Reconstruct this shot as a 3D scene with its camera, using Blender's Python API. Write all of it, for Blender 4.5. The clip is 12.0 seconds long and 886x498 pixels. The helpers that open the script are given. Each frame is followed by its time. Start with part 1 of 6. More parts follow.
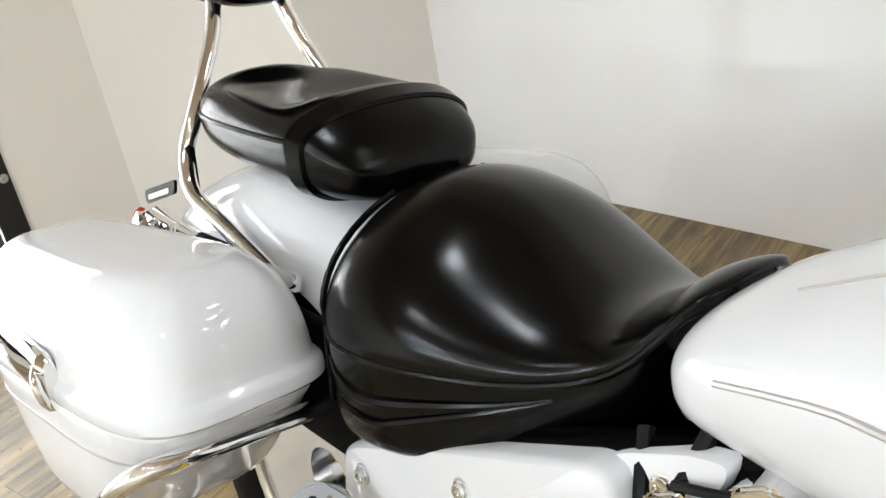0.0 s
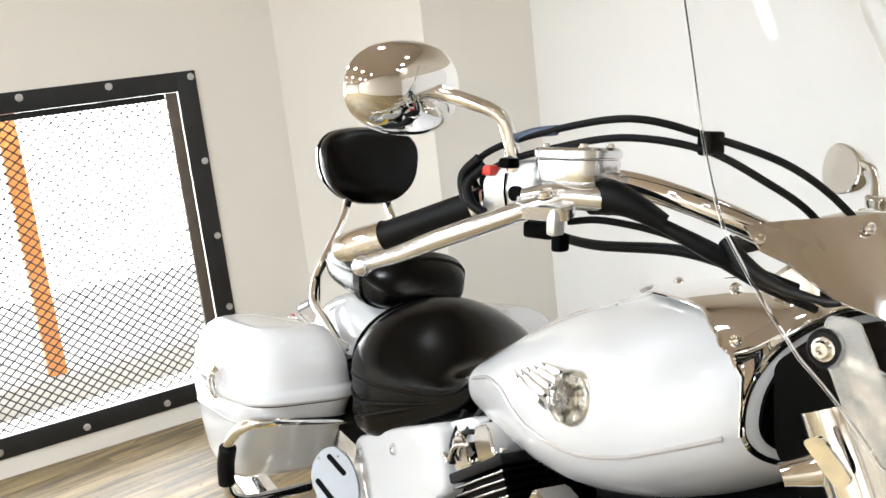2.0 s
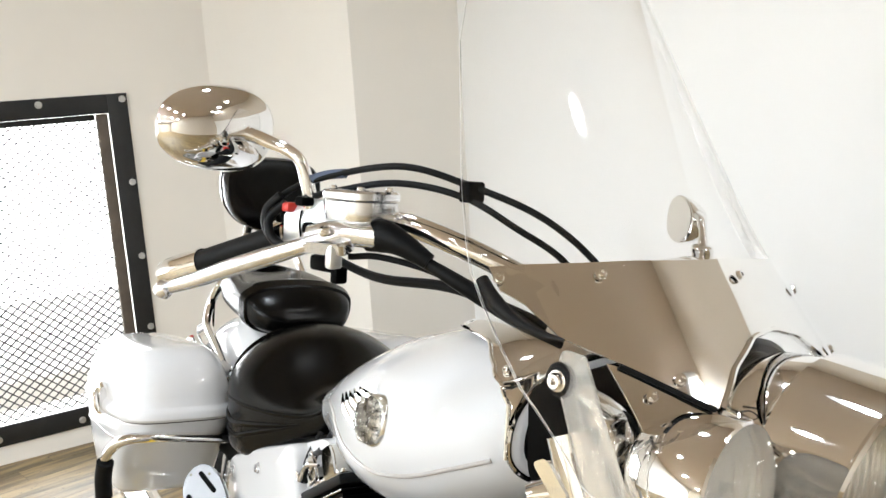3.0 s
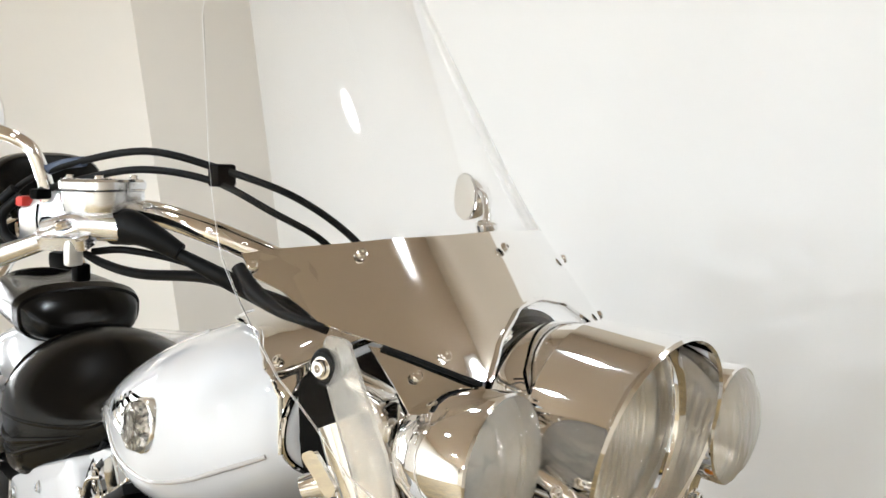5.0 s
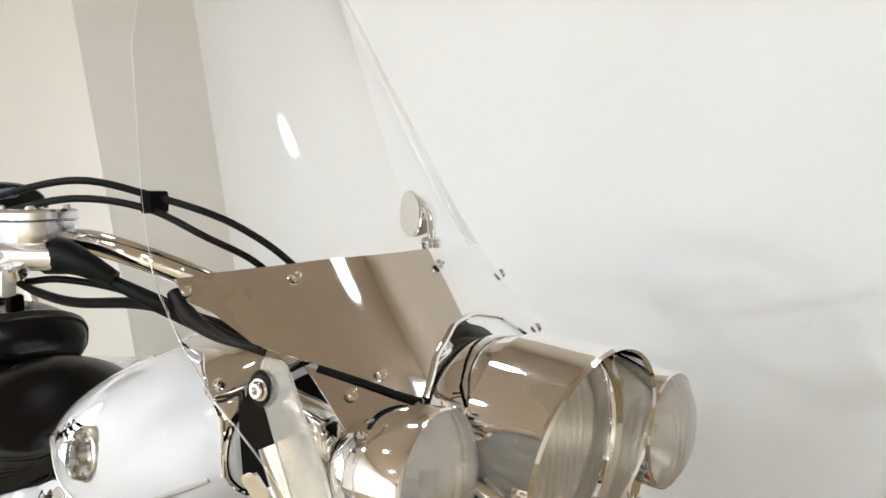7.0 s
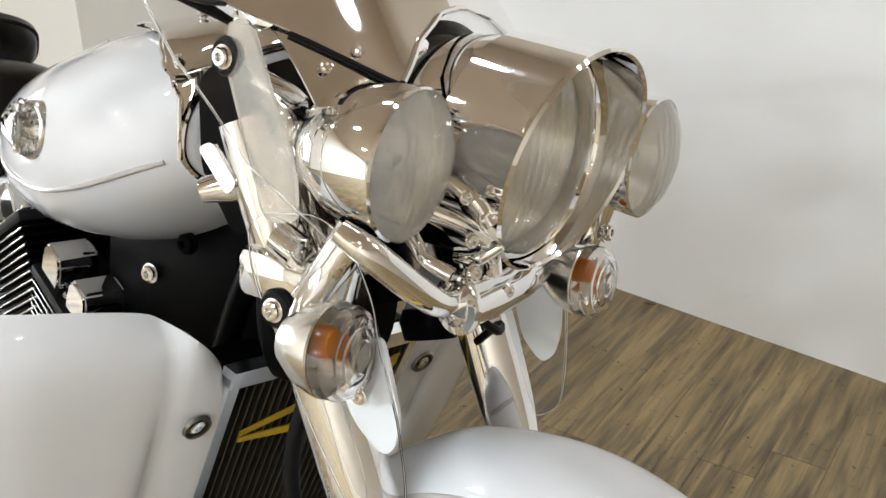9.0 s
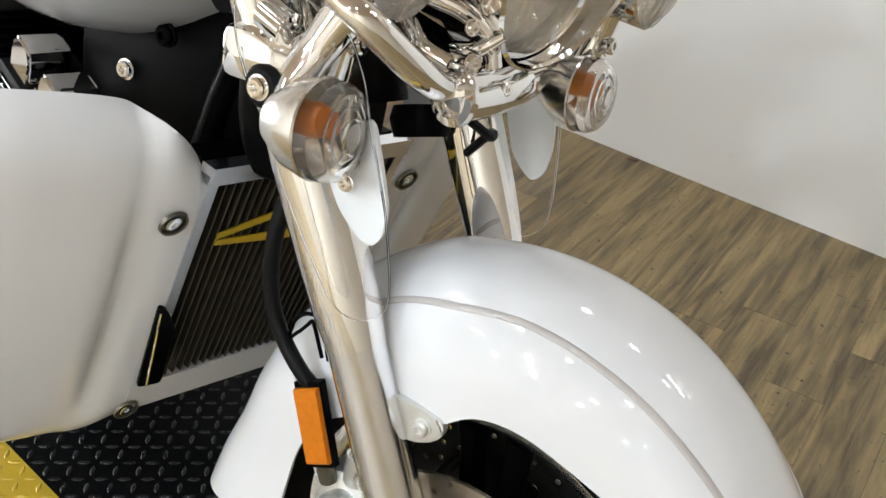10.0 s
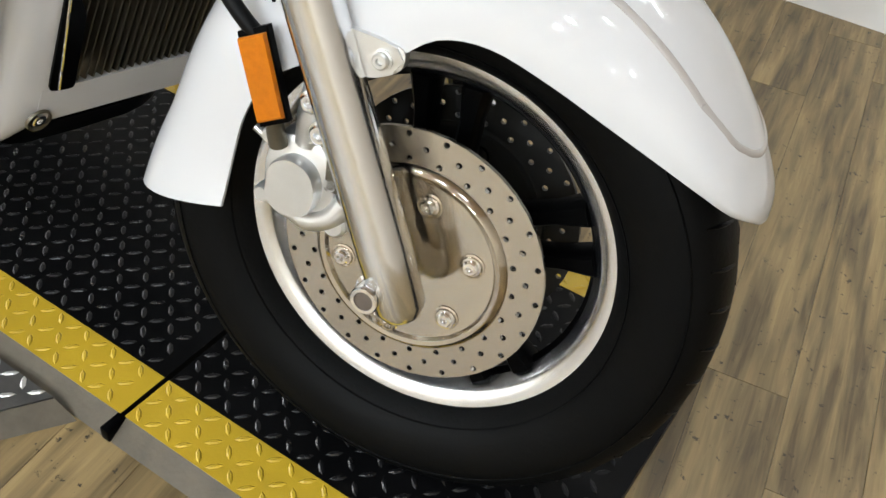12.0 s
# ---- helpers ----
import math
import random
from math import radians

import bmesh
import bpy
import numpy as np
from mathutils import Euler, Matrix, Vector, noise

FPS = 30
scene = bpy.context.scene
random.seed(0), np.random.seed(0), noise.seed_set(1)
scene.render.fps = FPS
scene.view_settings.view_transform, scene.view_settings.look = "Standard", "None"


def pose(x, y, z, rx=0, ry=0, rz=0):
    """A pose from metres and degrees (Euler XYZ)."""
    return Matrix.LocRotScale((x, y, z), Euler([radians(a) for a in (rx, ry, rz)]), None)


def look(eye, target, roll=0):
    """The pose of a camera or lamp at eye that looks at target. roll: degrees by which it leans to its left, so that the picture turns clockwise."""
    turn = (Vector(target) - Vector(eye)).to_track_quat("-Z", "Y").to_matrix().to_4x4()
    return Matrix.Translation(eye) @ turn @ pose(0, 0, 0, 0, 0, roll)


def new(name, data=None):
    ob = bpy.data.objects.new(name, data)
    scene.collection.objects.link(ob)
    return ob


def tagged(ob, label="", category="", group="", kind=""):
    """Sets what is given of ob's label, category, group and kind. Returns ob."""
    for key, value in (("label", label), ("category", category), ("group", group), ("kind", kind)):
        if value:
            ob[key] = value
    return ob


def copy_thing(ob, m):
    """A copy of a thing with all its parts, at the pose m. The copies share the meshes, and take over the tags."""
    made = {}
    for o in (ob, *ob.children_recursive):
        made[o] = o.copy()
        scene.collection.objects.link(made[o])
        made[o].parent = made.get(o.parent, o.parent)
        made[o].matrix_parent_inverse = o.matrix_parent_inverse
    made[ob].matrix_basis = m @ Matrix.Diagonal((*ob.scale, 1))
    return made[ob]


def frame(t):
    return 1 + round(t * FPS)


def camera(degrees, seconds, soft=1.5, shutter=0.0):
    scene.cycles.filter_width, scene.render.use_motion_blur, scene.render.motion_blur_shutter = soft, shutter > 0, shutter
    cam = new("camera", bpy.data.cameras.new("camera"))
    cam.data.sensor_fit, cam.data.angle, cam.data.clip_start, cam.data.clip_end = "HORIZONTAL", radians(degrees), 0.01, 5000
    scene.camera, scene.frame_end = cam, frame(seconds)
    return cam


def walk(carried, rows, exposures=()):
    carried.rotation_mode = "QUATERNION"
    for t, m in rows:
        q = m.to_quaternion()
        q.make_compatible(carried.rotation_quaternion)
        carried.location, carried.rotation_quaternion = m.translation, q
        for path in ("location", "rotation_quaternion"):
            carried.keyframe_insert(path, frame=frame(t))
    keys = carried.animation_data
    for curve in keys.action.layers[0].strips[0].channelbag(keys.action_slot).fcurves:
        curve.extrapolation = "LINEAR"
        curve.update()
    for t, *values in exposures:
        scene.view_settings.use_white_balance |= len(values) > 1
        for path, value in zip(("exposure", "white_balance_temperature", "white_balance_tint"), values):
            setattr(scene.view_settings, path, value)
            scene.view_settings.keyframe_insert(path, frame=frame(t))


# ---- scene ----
cam = camera(50.1, 12.0)
PATH = [
    (0, (0.176, 0.279, 1.269), (-1.13, 1.487, 0.356), -10.1),
    (0.5, (0.398, 0.144, 1.34), (-1.043, 1.317, 0.602), -7.6),
    (1, (0.695, 0.167, 1.353), (-0.953, 1.117, 0.735), -4.3),
    (1.5, (0.918, 0.154, 1.366), (-0.793, 1.016, 0.793), -6.9),
    (2, (1.144, 0.006, 1.397), (-0.532, 1.005, 0.954), -6.6),
    (2.5, (1.277, 0.019, 1.415), (-0.389, 1.06, 1.041), -5.5),
    (3, (1.325, 0.117, 1.403), (-0.321, 1.185, 1.017), -3.7),
    (3.5, (1.323, 0.151, 1.385), (-0.25, 1.308, 0.957), -4.3),
    (5.5, (1.349, 0.195, 1.384), (-0.04, 1.57, 0.958), -5.0),
    (6, (1.364, 0.195, 1.389), (-0.011, 1.587, 0.974), -5.8),
    (6.5, (1.37, 0.198, 1.392), (0.003, 1.605, 1.0), -6.3),
    (8.5, (1.341, 0.204, 1.315), (0.077, 1.589, 0.621), -2.5),
    (9, (1.328, 0.208, 1.276), (0.107, 1.557, 0.447), -0.3),
    (9.5, (1.323, 0.205, 1.244), (0.157, 1.535, 0.312), 1.9),
    (10, (1.317, 0.2, 1.2), (0.228, 1.491, 0.129), 3.8),
    (10.5, (1.305, 0.19, 1.144), (0.357, 1.46, -0.076), 5.9),
    (11, (1.298, 0.145, 1.076), (0.476, 1.438, -0.21), 7.0),
    (11.5, (1.305, 0.103, 1.023), (0.567, 1.405, -0.304), 7.0),
    (12, (1.317, 0.083, 1.015), (0.574, 1.391, -0.303), 6.4),
]
walk(cam, [(t, look(eye, target, roll)) for t, eye, target, roll in PATH],
     [(0.0, 0.06), (1.0, 0.24), (3.5, 0.24), (6.5, 0.1), (8.5, 0.0), (10.0, 0.0), (11.0, 0.0), (12.0, 0.04)])

# ---- world, light ----
FLOOR, CEIL = -0.02, 2.95
WALL_X, WALL_Y, SOUTH = -2.54, 2.45, -7.0          # window wall, long wall, far end of the showroom
world = bpy.data.worlds.new("sky")
scene.world = world
world.use_nodes = True
wn = world.node_tree
sky = wn.nodes.new("ShaderNodeTexSky")
sky.sky_type, sky.sun_disc = "NISHITA", False
sky.sun_elevation, sky.sun_rotation = radians(40), radians(60)
wn.links.new(sky.outputs[0], wn.nodes["Background"].inputs[0])
wn.nodes["Background"].inputs[1].default_value = 0.15


def area_lamp(name, m, power, size, size_y=None, colour=(1, 1, 1), spread=180):
    data = bpy.data.lights.new(name, "AREA")
    data.energy, data.size, data.color, data.spread = power, size, colour, radians(spread)
    if size_y:
        data.shape, data.size_y = "RECTANGLE", size_y
    else:
        data.shape = "DISK"
    ob = new(name, data)
    ob.matrix_world = m
    return ob


# daylight through the meshed opening
area_lamp("window_daylight", pose(WALL_X - 0.25, 0.25, 0.75, 0, -90, 0), 34, 1.15, 1.6, (0.93, 0.97, 1.0))
SPOTS = [  # x, y, power, width of the beam; the row along the wall has narrow reflectors
    (1.56, 1.93, 1.3, 60), (2.36, 1.84, 1.0, 60), (0.76, 1.9, 1.5, 60), (-0.6, 1.2, 8, 180), (-0.9, -0.6, 6, 180), (0.2, -0.7, 6, 180), (1.2, -0.8, 6, 180), (2.3, -0.6, 4, 180),
    (-1.2, -2.6, 36, 180), (0.4, -2.6, 36, 180), (2.0, -2.6, 32, 180), (3.4, -2.6, 16, 180), (-1.2, -5.0, 150, 180), (0.4, -5.0, 150, 180), (2.0, -5.0, 130, 180), (3.4, -5.0, 70, 180)]
for sx, sy, power, beam in SPOTS:
    area_lamp("ceiling_lamp_light", pose(sx, sy, CEIL - 0.075), power, 0.13, None, (0.82, 0.918, 1.0), beam)
for k in range(2):
    area_lamp("tube_light", pose(2.5, 2.22 + 0.09 * k, CEIL - 0.125), 2, 0.55, 0.03, (0.82, 0.918, 1.0))


# ---- materials ----
def material(name):
    m = bpy.data.materials.new(name)
    m.use_nodes = True
    return m, m.node_tree.nodes, m.node_tree.links, m.node_tree.nodes["Principled BSDF"]


def node(nodes, kind, **values):
    n = nodes.new(kind)
    for key, value in values.items():
        n.inputs[key].default_value = value
    return n


def simple(name, colour, rough=0.5, metal=0.0, coat=0.0, vary=0.12, scale=8.0, bump=0.0, bump_scale=200.0, rough_vary=0.15, spec=0.5):
    """A surface with two scales of variation in colour and gloss, and fine relief."""
    m, nodes, links, bsdf = material(name)
    bsdf.inputs["Metallic"].default_value = metal
    bsdf.inputs["Specular IOR Level"].default_value = spec
    bsdf.inputs["Coat Weight"].default_value = coat
    bsdf.inputs["Coat Roughness"].default_value = 0.03
    where = nodes.new("ShaderNodeTexCoord")
    big = node(nodes, "ShaderNodeTexNoise", Scale=scale, Detail=6.0, Roughness=0.6)
    links.new(where.outputs["Object"], big.inputs["Vector"])
    mix = nodes.new("ShaderNodeMix")
    mix.data_type = "RGBA"
    mix.inputs["A"].default_value = (*[c * (1 - vary) for c in colour], 1)
    mix.inputs["B"].default_value = (*[min(1, c * (1 + vary)) for c in colour], 1)
    links.new(big.outputs["Fac"], mix.inputs["Factor"])
    links.new(mix.outputs["Result"], bsdf.inputs["Base Color"])
    fine = node(nodes, "ShaderNodeTexNoise", Scale=bump_scale, Detail=4.0)
    links.new(where.outputs["Object"], fine.inputs["Vector"])
    span = nodes.new("ShaderNodeMapRange")
    span.inputs["To Min"].default_value = max(0.02, rough * (1 - rough_vary))
    span.inputs["To Max"].default_value = min(1, rough * (1 + rough_vary))
    links.new(big.outputs["Fac"], span.inputs["Value"])
    links.new(span.outputs["Result"], bsdf.inputs["Roughness"])
    if bump:
        relief = node(nodes, "ShaderNodeBump", Strength=bump, Distance=0.002)
        links.new(fine.outputs["Fac"], relief.inputs["Height"])
        links.new(relief.outputs["Normal"], bsdf.inputs["Normal"])
    return m


PEARL = simple("pearl_white_paint", (0.64, 0.64, 0.65), 0.55, 0.0, 1.0, 0.02, 3.0, 0.0, 900.0, 0.03, 0.25)
CHROME = simple("chrome", (0.88, 0.875, 0.87), 0.045, 1.0, 0.0, 0.02, 20.0, 0.0, 200.0, 0.05)
ALLOY = simple("polished_alloy", (0.86, 0.88, 0.91), 0.17, 1.0, 0.0, 0.03, 12.0, 0.0, 300.0, 0.05)
RIM = simple("machined_rim_alloy", (0.84, 0.85, 0.87), 0.24, 1.0, 0.0, 0.04, 14.0, 0.0, 300.0, 0.1)
CAST = simple("cast_silver", (0.72, 0.72, 0.71), 0.36, 0.85, 0.0, 0.1, 30.0, 0.1, 250.0)
COVER = simple("polished_cover_steel", (0.60, 0.55, 0.47), 0.13, 1.0, 0.0, 0.04, 9.0, 0.02, 300.0, 0.2)
STEEL = simple("disc_steel", (0.56, 0.52, 0.455), 0.26, 1.0, 0.0, 0.05, 15.0, 0.0, 400.0, 0.06)
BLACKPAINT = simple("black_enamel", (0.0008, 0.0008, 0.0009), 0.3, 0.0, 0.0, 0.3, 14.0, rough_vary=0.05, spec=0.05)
BLACKPLASTIC = simple("black_plastic", (0.0012, 0.0012, 0.0013), 0.42, 0.0, 0.0, 0.3, 20.0, 0.05, spec=0.03)
RUBBER = simple("rubber", (0.003, 0.003, 0.0032), 0.5, 0.0, 0.0, 0.35, 14.0, 0.1, 260.0, spec=0.15)
TYRE = simple("tyre_rubber", (0.002, 0.002, 0.002), 0.55, 0.0, 0.0, 0.5, 9.0, 0.2, 180.0, spec=0.09)
STRIPE = simple("grey_pinstripe", (0.42, 0.39, 0.37), 0.4, 0.0, 0.8, 0.05)
AMBER = simple("amber_reflector", (0.52, 0.150, 0.004), 0.3, 0.0, 0.15, 0.25, 120.0, 0.1, 500.0, spec=0.2)
# disc steel with the shade inside the wheel put into its colour
SHADEDSTEEL = simple("dark_shaded_steel", (0.03, 0.029, 0.027), 0.4, 0.6, 0.0, 0.3, 15.0)
REDPLASTIC = simple("red_plastic", (0.6, 0.03, 0.02), 0.35, 0.0, 0.4)
BLUETAPE = simple("blue_sleeve", (0.05, 0.07, 0.12), 0.5)
BOARD = simple("brushed_board_alloy", (0.20, 0.20, 0.205), 0.42, 1.0, 0.0, 0.12, 40.0, 0.05, 300.0)
WHITEPLATE = simple("white_bracket_paint", (0.72, 0.73, 0.73), 0.3, 0.2, 0.5, 0.03)


def leather():
    m, nodes, links, bsdf = material("black_leather")
    where = nodes.new("ShaderNodeTexCoord")
    bsdf.inputs["Base Color"].default_value = (0.0010, 0.0009, 0.0008, 1)
    wear = node(nodes, "ShaderNodeTexNoise", Scale=5.0, Detail=2.0, Roughness=0.4)
    links.new(where.outputs["Object"], wear.inputs["Vector"])
    span = nodes.new("ShaderNodeMapRange")
    span.inputs["To Min"].default_value, span.inputs["To Max"].default_value = 0.16, 0.25
    links.new(wear.outputs["Fac"], span.inputs["Value"])
    links.new(span.outputs["Result"], bsdf.inputs["Roughness"])
    cells = node(nodes, "ShaderNodeTexVoronoi", Scale=420.0)
    links.new(where.outputs["Object"], cells.inputs["Vector"])
    folds = node(nodes, "ShaderNodeTexNoise", Scale=24.0, Detail=3.0)
    links.new(where.outputs["Object"], folds.inputs["Vector"])
    first = node(nodes, "ShaderNodeBump", Strength=0.07, Distance=0.001)
    links.new(cells.outputs["Distance"], first.inputs["Height"])
    second = node(nodes, "ShaderNodeBump", Strength=0.05, Distance=0.006)
    links.new(folds.outputs["Fac"], second.inputs["Height"])
    links.new(first.outputs["Normal"], second.inputs["Normal"])
    links.new(second.outputs["Normal"], bsdf.inputs["Normal"])
    bsdf.inputs["Specular IOR Level"].default_value = 0.19
    return m


LEATHER = leather()


def glass(name, rough=0.0, tint=(1, 1, 1), ior=1.45, ripple=0.0):
    m, nodes, links, bsdf = material(name)
    bsdf.inputs["Base Color"].default_value = (*tint, 1)
    bsdf.inputs["Transmission Weight"].default_value = 1.0
    bsdf.inputs["Roughness"].default_value = rough
    bsdf.inputs["IOR"].default_value = ior
    if ripple:
        where = nodes.new("ShaderNodeTexCoord")
        wave = node(nodes, "ShaderNodeTexWave", Scale=ripple, Distortion=2.5)
        wave.bands_direction = "Y"
        links.new(where.outputs["Object"], wave.inputs["Vector"])
        relief = node(nodes, "ShaderNodeBump", Strength=0.25, Distance=0.001)
        links.new(wave.outputs["Fac"], relief.inputs["Height"])
        links.new(relief.outputs["Normal"], bsdf.inputs["Normal"])
    return m


ACRYLIC = glass("clear_acrylic", 0.0, (0.97, 0.97, 0.97), 1.3)
LENS = glass("fluted_lamp_glass", 0.1, (0.99, 0.97, 0.93), 1.42, 24.0)
LENS.node_tree.nodes["Principled BSDF"].inputs["Transmission Weight"].default_value = 0.75
BOWL = simple("satin_reflector", (0.86, 0.84, 0.80), 0.22, 1.0, 0.0, 0.05, 30.0)
MILKY = glass("edge_lit_acrylic", 0.25, (0.84, 0.78, 0.69), 1.3)
MILKY.node_tree.nodes["Principled BSDF"].inputs["Transmission Weight"].default_value = 0.85
JEWEL = glass("cut_glass", 0.0, (1, 1, 1), 1.6)
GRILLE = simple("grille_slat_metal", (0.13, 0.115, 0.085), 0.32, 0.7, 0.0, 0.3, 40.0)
CLEARLENS = glass("clear_indicator_lens", 0.04, (1, 0.98, 0.96), 1.4)


def wall_paint(name, colour):
    m, nodes, links, bsdf = material(name)
    where = nodes.new("ShaderNodeTexCoord")
    big = node(nodes, "ShaderNodeTexNoise", Scale=1.1, Detail=5.0, Roughness=0.6)
    links.new(where.outputs["Object"], big.inputs["Vector"])
    ramp = nodes.new("ShaderNodeMix")
    ramp.data_type = "RGBA"
    ramp.inputs["A"].default_value = (*[c * 0.95 for c in colour], 1)
    ramp.inputs["B"].default_value = (*[min(1, c * 1.04) for c in colour], 1)
    links.new(big.outputs["Fac"], ramp.inputs["Factor"])
    scuff = node(nodes, "ShaderNodeTexNoise", Scale=9.0, Detail=9.0, Roughness=0.7)
    links.new(where.outputs["Object"], scuff.inputs["Vector"])
    cut = nodes.new("ShaderNodeMapRange")
    cut.inputs["From Min"].default_value, cut.inputs["From Max"].default_value = 0.66, 0.8
    cut.inputs["To Max"].default_value = 0.2
    links.new(scuff.outputs["Fac"], cut.inputs["Value"])
    worn = nodes.new("ShaderNodeMix")
    worn.data_type = "RGBA"
    worn.inputs["B"].default_value = (*[c * 0.6 for c in colour], 1)
    links.new(ramp.outputs["Result"], worn.inputs["A"])
    links.new(cut.outputs["Result"], worn.inputs["Factor"])
    links.new(worn.outputs["Result"], bsdf.inputs["Base Color"])
    bsdf.inputs["Roughness"].default_value = 0.55
    roller = node(nodes, "ShaderNodeTexNoise", Scale=160.0, Detail=3.0)
    links.new(where.outputs["Object"], roller.inputs["Vector"])
    relief = node(nodes, "ShaderNodeBump", Strength=0.12, Distance=0.002)
    links.new(roller.outputs["Fac"], relief.inputs["Height"])
    links.new(relief.outputs["Normal"], bsdf.inputs["Normal"])
    return m


WHITEWALL = wall_paint("white_wall_paint", (0.85, 0.84, 0.825))
CREAMWALL = wall_paint("cream_wall_paint", (0.81, 0.77, 0.71))
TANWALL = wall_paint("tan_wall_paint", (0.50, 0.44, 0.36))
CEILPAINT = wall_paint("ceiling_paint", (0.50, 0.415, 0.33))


def plank_wood():
    m, nodes, links, bsdf = material("weathered_plank")
    where = nodes.new("ShaderNodeTexCoord")
    info = nodes.new("ShaderNodeObjectInfo")
    shift = nodes.new("ShaderNodeVectorMath")
    shift.operation = "SCALE"
    shift.inputs[0].default_value = (13.0, 7.0, 3.0)
    links.new(info.outputs["Random"], shift.inputs["Scale"])
    add = nodes.new("ShaderNodeVectorMath")
    links.new(where.outputs["Object"], add.inputs[0])
    links.new(shift.outputs[0], add.inputs[1])
    stretch = nodes.new("ShaderNodeMapping")
    stretch.inputs["Scale"].default_value = (85.0, 4.0, 8.0)
    links.new(add.outputs[0], stretch.inputs["Vector"])
    grain = node(nodes, "ShaderNodeTexNoise", Scale=1.0, Detail=8.0, Roughness=0.62, Distortion=0.8)
    links.new(stretch.outputs[0], grain.inputs["Vector"])
    broad = nodes.new("ShaderNodeMapping")
    broad.inputs["Scale"].default_value = (30.0, 3.2, 4.0)
    links.new(add.outputs[0], broad.inputs["Vector"])
    patch = node(nodes, "ShaderNodeTexNoise", Scale=1.0, Detail=4.0, Roughness=0.5, Distortion=0.4)
    links.new(broad.outputs[0], patch.inputs["Vector"])
    ramp = nodes.new("ShaderNodeValToRGB")
    els = ramp.color_ramp.elements
    els[0].position, els[0].color = 0.28, (0.049, 0.035, 0.018, 1)
    els[1].position, els[1].color = 0.72, (0.385, 0.275, 0.126, 1)
    mid = els.new(0.5)
    mid.color = (0.178, 0.124, 0.056, 1)
    links.new(grain.outputs["Fac"], ramp.inputs["Fac"])
    ramp2 = nodes.new("ShaderNodeValToRGB")
    els = ramp2.color_ramp.elements
    els[0].position, els[0].color = 0.36, (0.070, 0.048, 0.024, 1)
    els[1].position, els[1].color = 0.62, (0.415, 0.295, 0.135, 1)
    links.new(patch.outputs["Fac"], ramp2.inputs["Fac"])
    mix = nodes.new("ShaderNodeMix")
    mix.data_type = "RGBA"
    mix.inputs["Factor"].default_value = 0.55
    links.new(ramp.outputs["Color"], mix.inputs["A"])
    links.new(ramp2.outputs["Color"], mix.inputs["B"])
    tone = nodes.new("ShaderNodeMapRange")
    tone.inputs["To Min"].default_value, tone.inputs["To Max"].default_value = 0.74, 1.06
    links.new(info.outputs["Random"], tone.inputs["Value"])
    hsv = nodes.new("ShaderNodeHueSaturation")
    links.new(tone.outputs["Result"], hsv.inputs["Value"])
    links.new(mix.outputs["Result"], hsv.inputs["Color"])
    # dark pits and scratches
    pits = node(nodes, "ShaderNodeTexNoise", Scale=55.0, Detail=6.0, Roughness=0.7)
    links.new(add.outputs[0], pits.inputs["Vector"])
    cut = nodes.new("ShaderNodeMapRange")
    cut.inputs["From Min"].default_value, cut.inputs["From Max"].default_value = 0.62, 0.66
    links.new(pits.outputs["Fac"], cut.inputs["Value"])
    dark = nodes.new("ShaderNodeMix")
    dark.data_type = "RGBA"
    dark.inputs["B"].default_value = (0.03, 0.022, 0.014, 1)
    links.new(hsv.outputs["Color"], dark.inputs["A"])
    links.new(cut.outputs["Result"], dark.inputs["Factor"])
    links.new(dark.outputs["Result"], bsdf.inputs["Base Color"])
    bsdf.inputs["Roughness"].default_value = 0.42
    relief = node(nodes, "ShaderNodeBump", Strength=0.25, Distance=0.002)
    links.new(grain.outputs["Fac"], relief.inputs["Height"])
    links.new(relief.outputs["Normal"], bsdf.inputs["Normal"])
    return m


PLANK = plank_wood()
JOINT = simple("dark_joint", (0.05, 0.04, 0.03), 0.8)
BLACKPLATE = simple("black_tread_plate", (0.003, 0.003, 0.0033), 0.42, 0.0, 0.0, 0.5, 10.0, 0.1, 150.0, spec=0.08)
TREADWORN = simple("worn_tread_edge", (0.010, 0.010, 0.011), 0.28, 0.2, 0.0, 0.5, 30.0)
YELLOW = simple("yellow_stripe_paint", (0.50, 0.335, 0.02), 0.42, 0.0, 0.2, 0.18, 7.0, 0.1, 120.0)
SILVERPLATE = simple("bare_tread_plate", (0.09, 0.088, 0.085), 0.35, 0.3, 0.0, 0.45, 25.0, 0.15, 120.0)
DULLEDGE = simple("scuffed_dull_edge", (0.10, 0.083, 0.058), 0.6, 0.1, 0.0, 0.5, 30.0, 0.2, 120.0)
FRAMESTEEL = simple("black_steel_angle", (0.02, 0.02, 0.02), 0.5, 0.3, 0.0, 0.5, 16.0, 0.2, 90.0)
RUST = simple("rusty_inner_flange", (0.12, 0.095, 0.075), 0.7, 0.2, 0.0, 0.5, 18.0, 0.2, 90.0)
WIRE = simple("mesh_wire", (0.06, 0.06, 0.06), 0.5, 0.5)
ORANGE = simple("orange_post_paint", (0.75, 0.27, 0.07), 0.5, 0.0, 0.0, 0.2)
CONCRETE = simple("outdoor_concrete", (0.6, 0.58, 0.54), 0.8, 0.0, 0.0, 0.15, 5.0, 0.2)
BOLT = simple("zinc_bolt", (0.6, 0.6, 0.6), 0.3, 0.9)


def glow(name, colour, power):
    m, nodes, links, bsdf = material(name)
    bsdf.inputs["Base Color"].default_value = (*colour, 1)
    bsdf.inputs["Emission Color"].default_value = (*colour, 1)
    bsdf.inputs["Emission Strength"].default_value = power
    return m


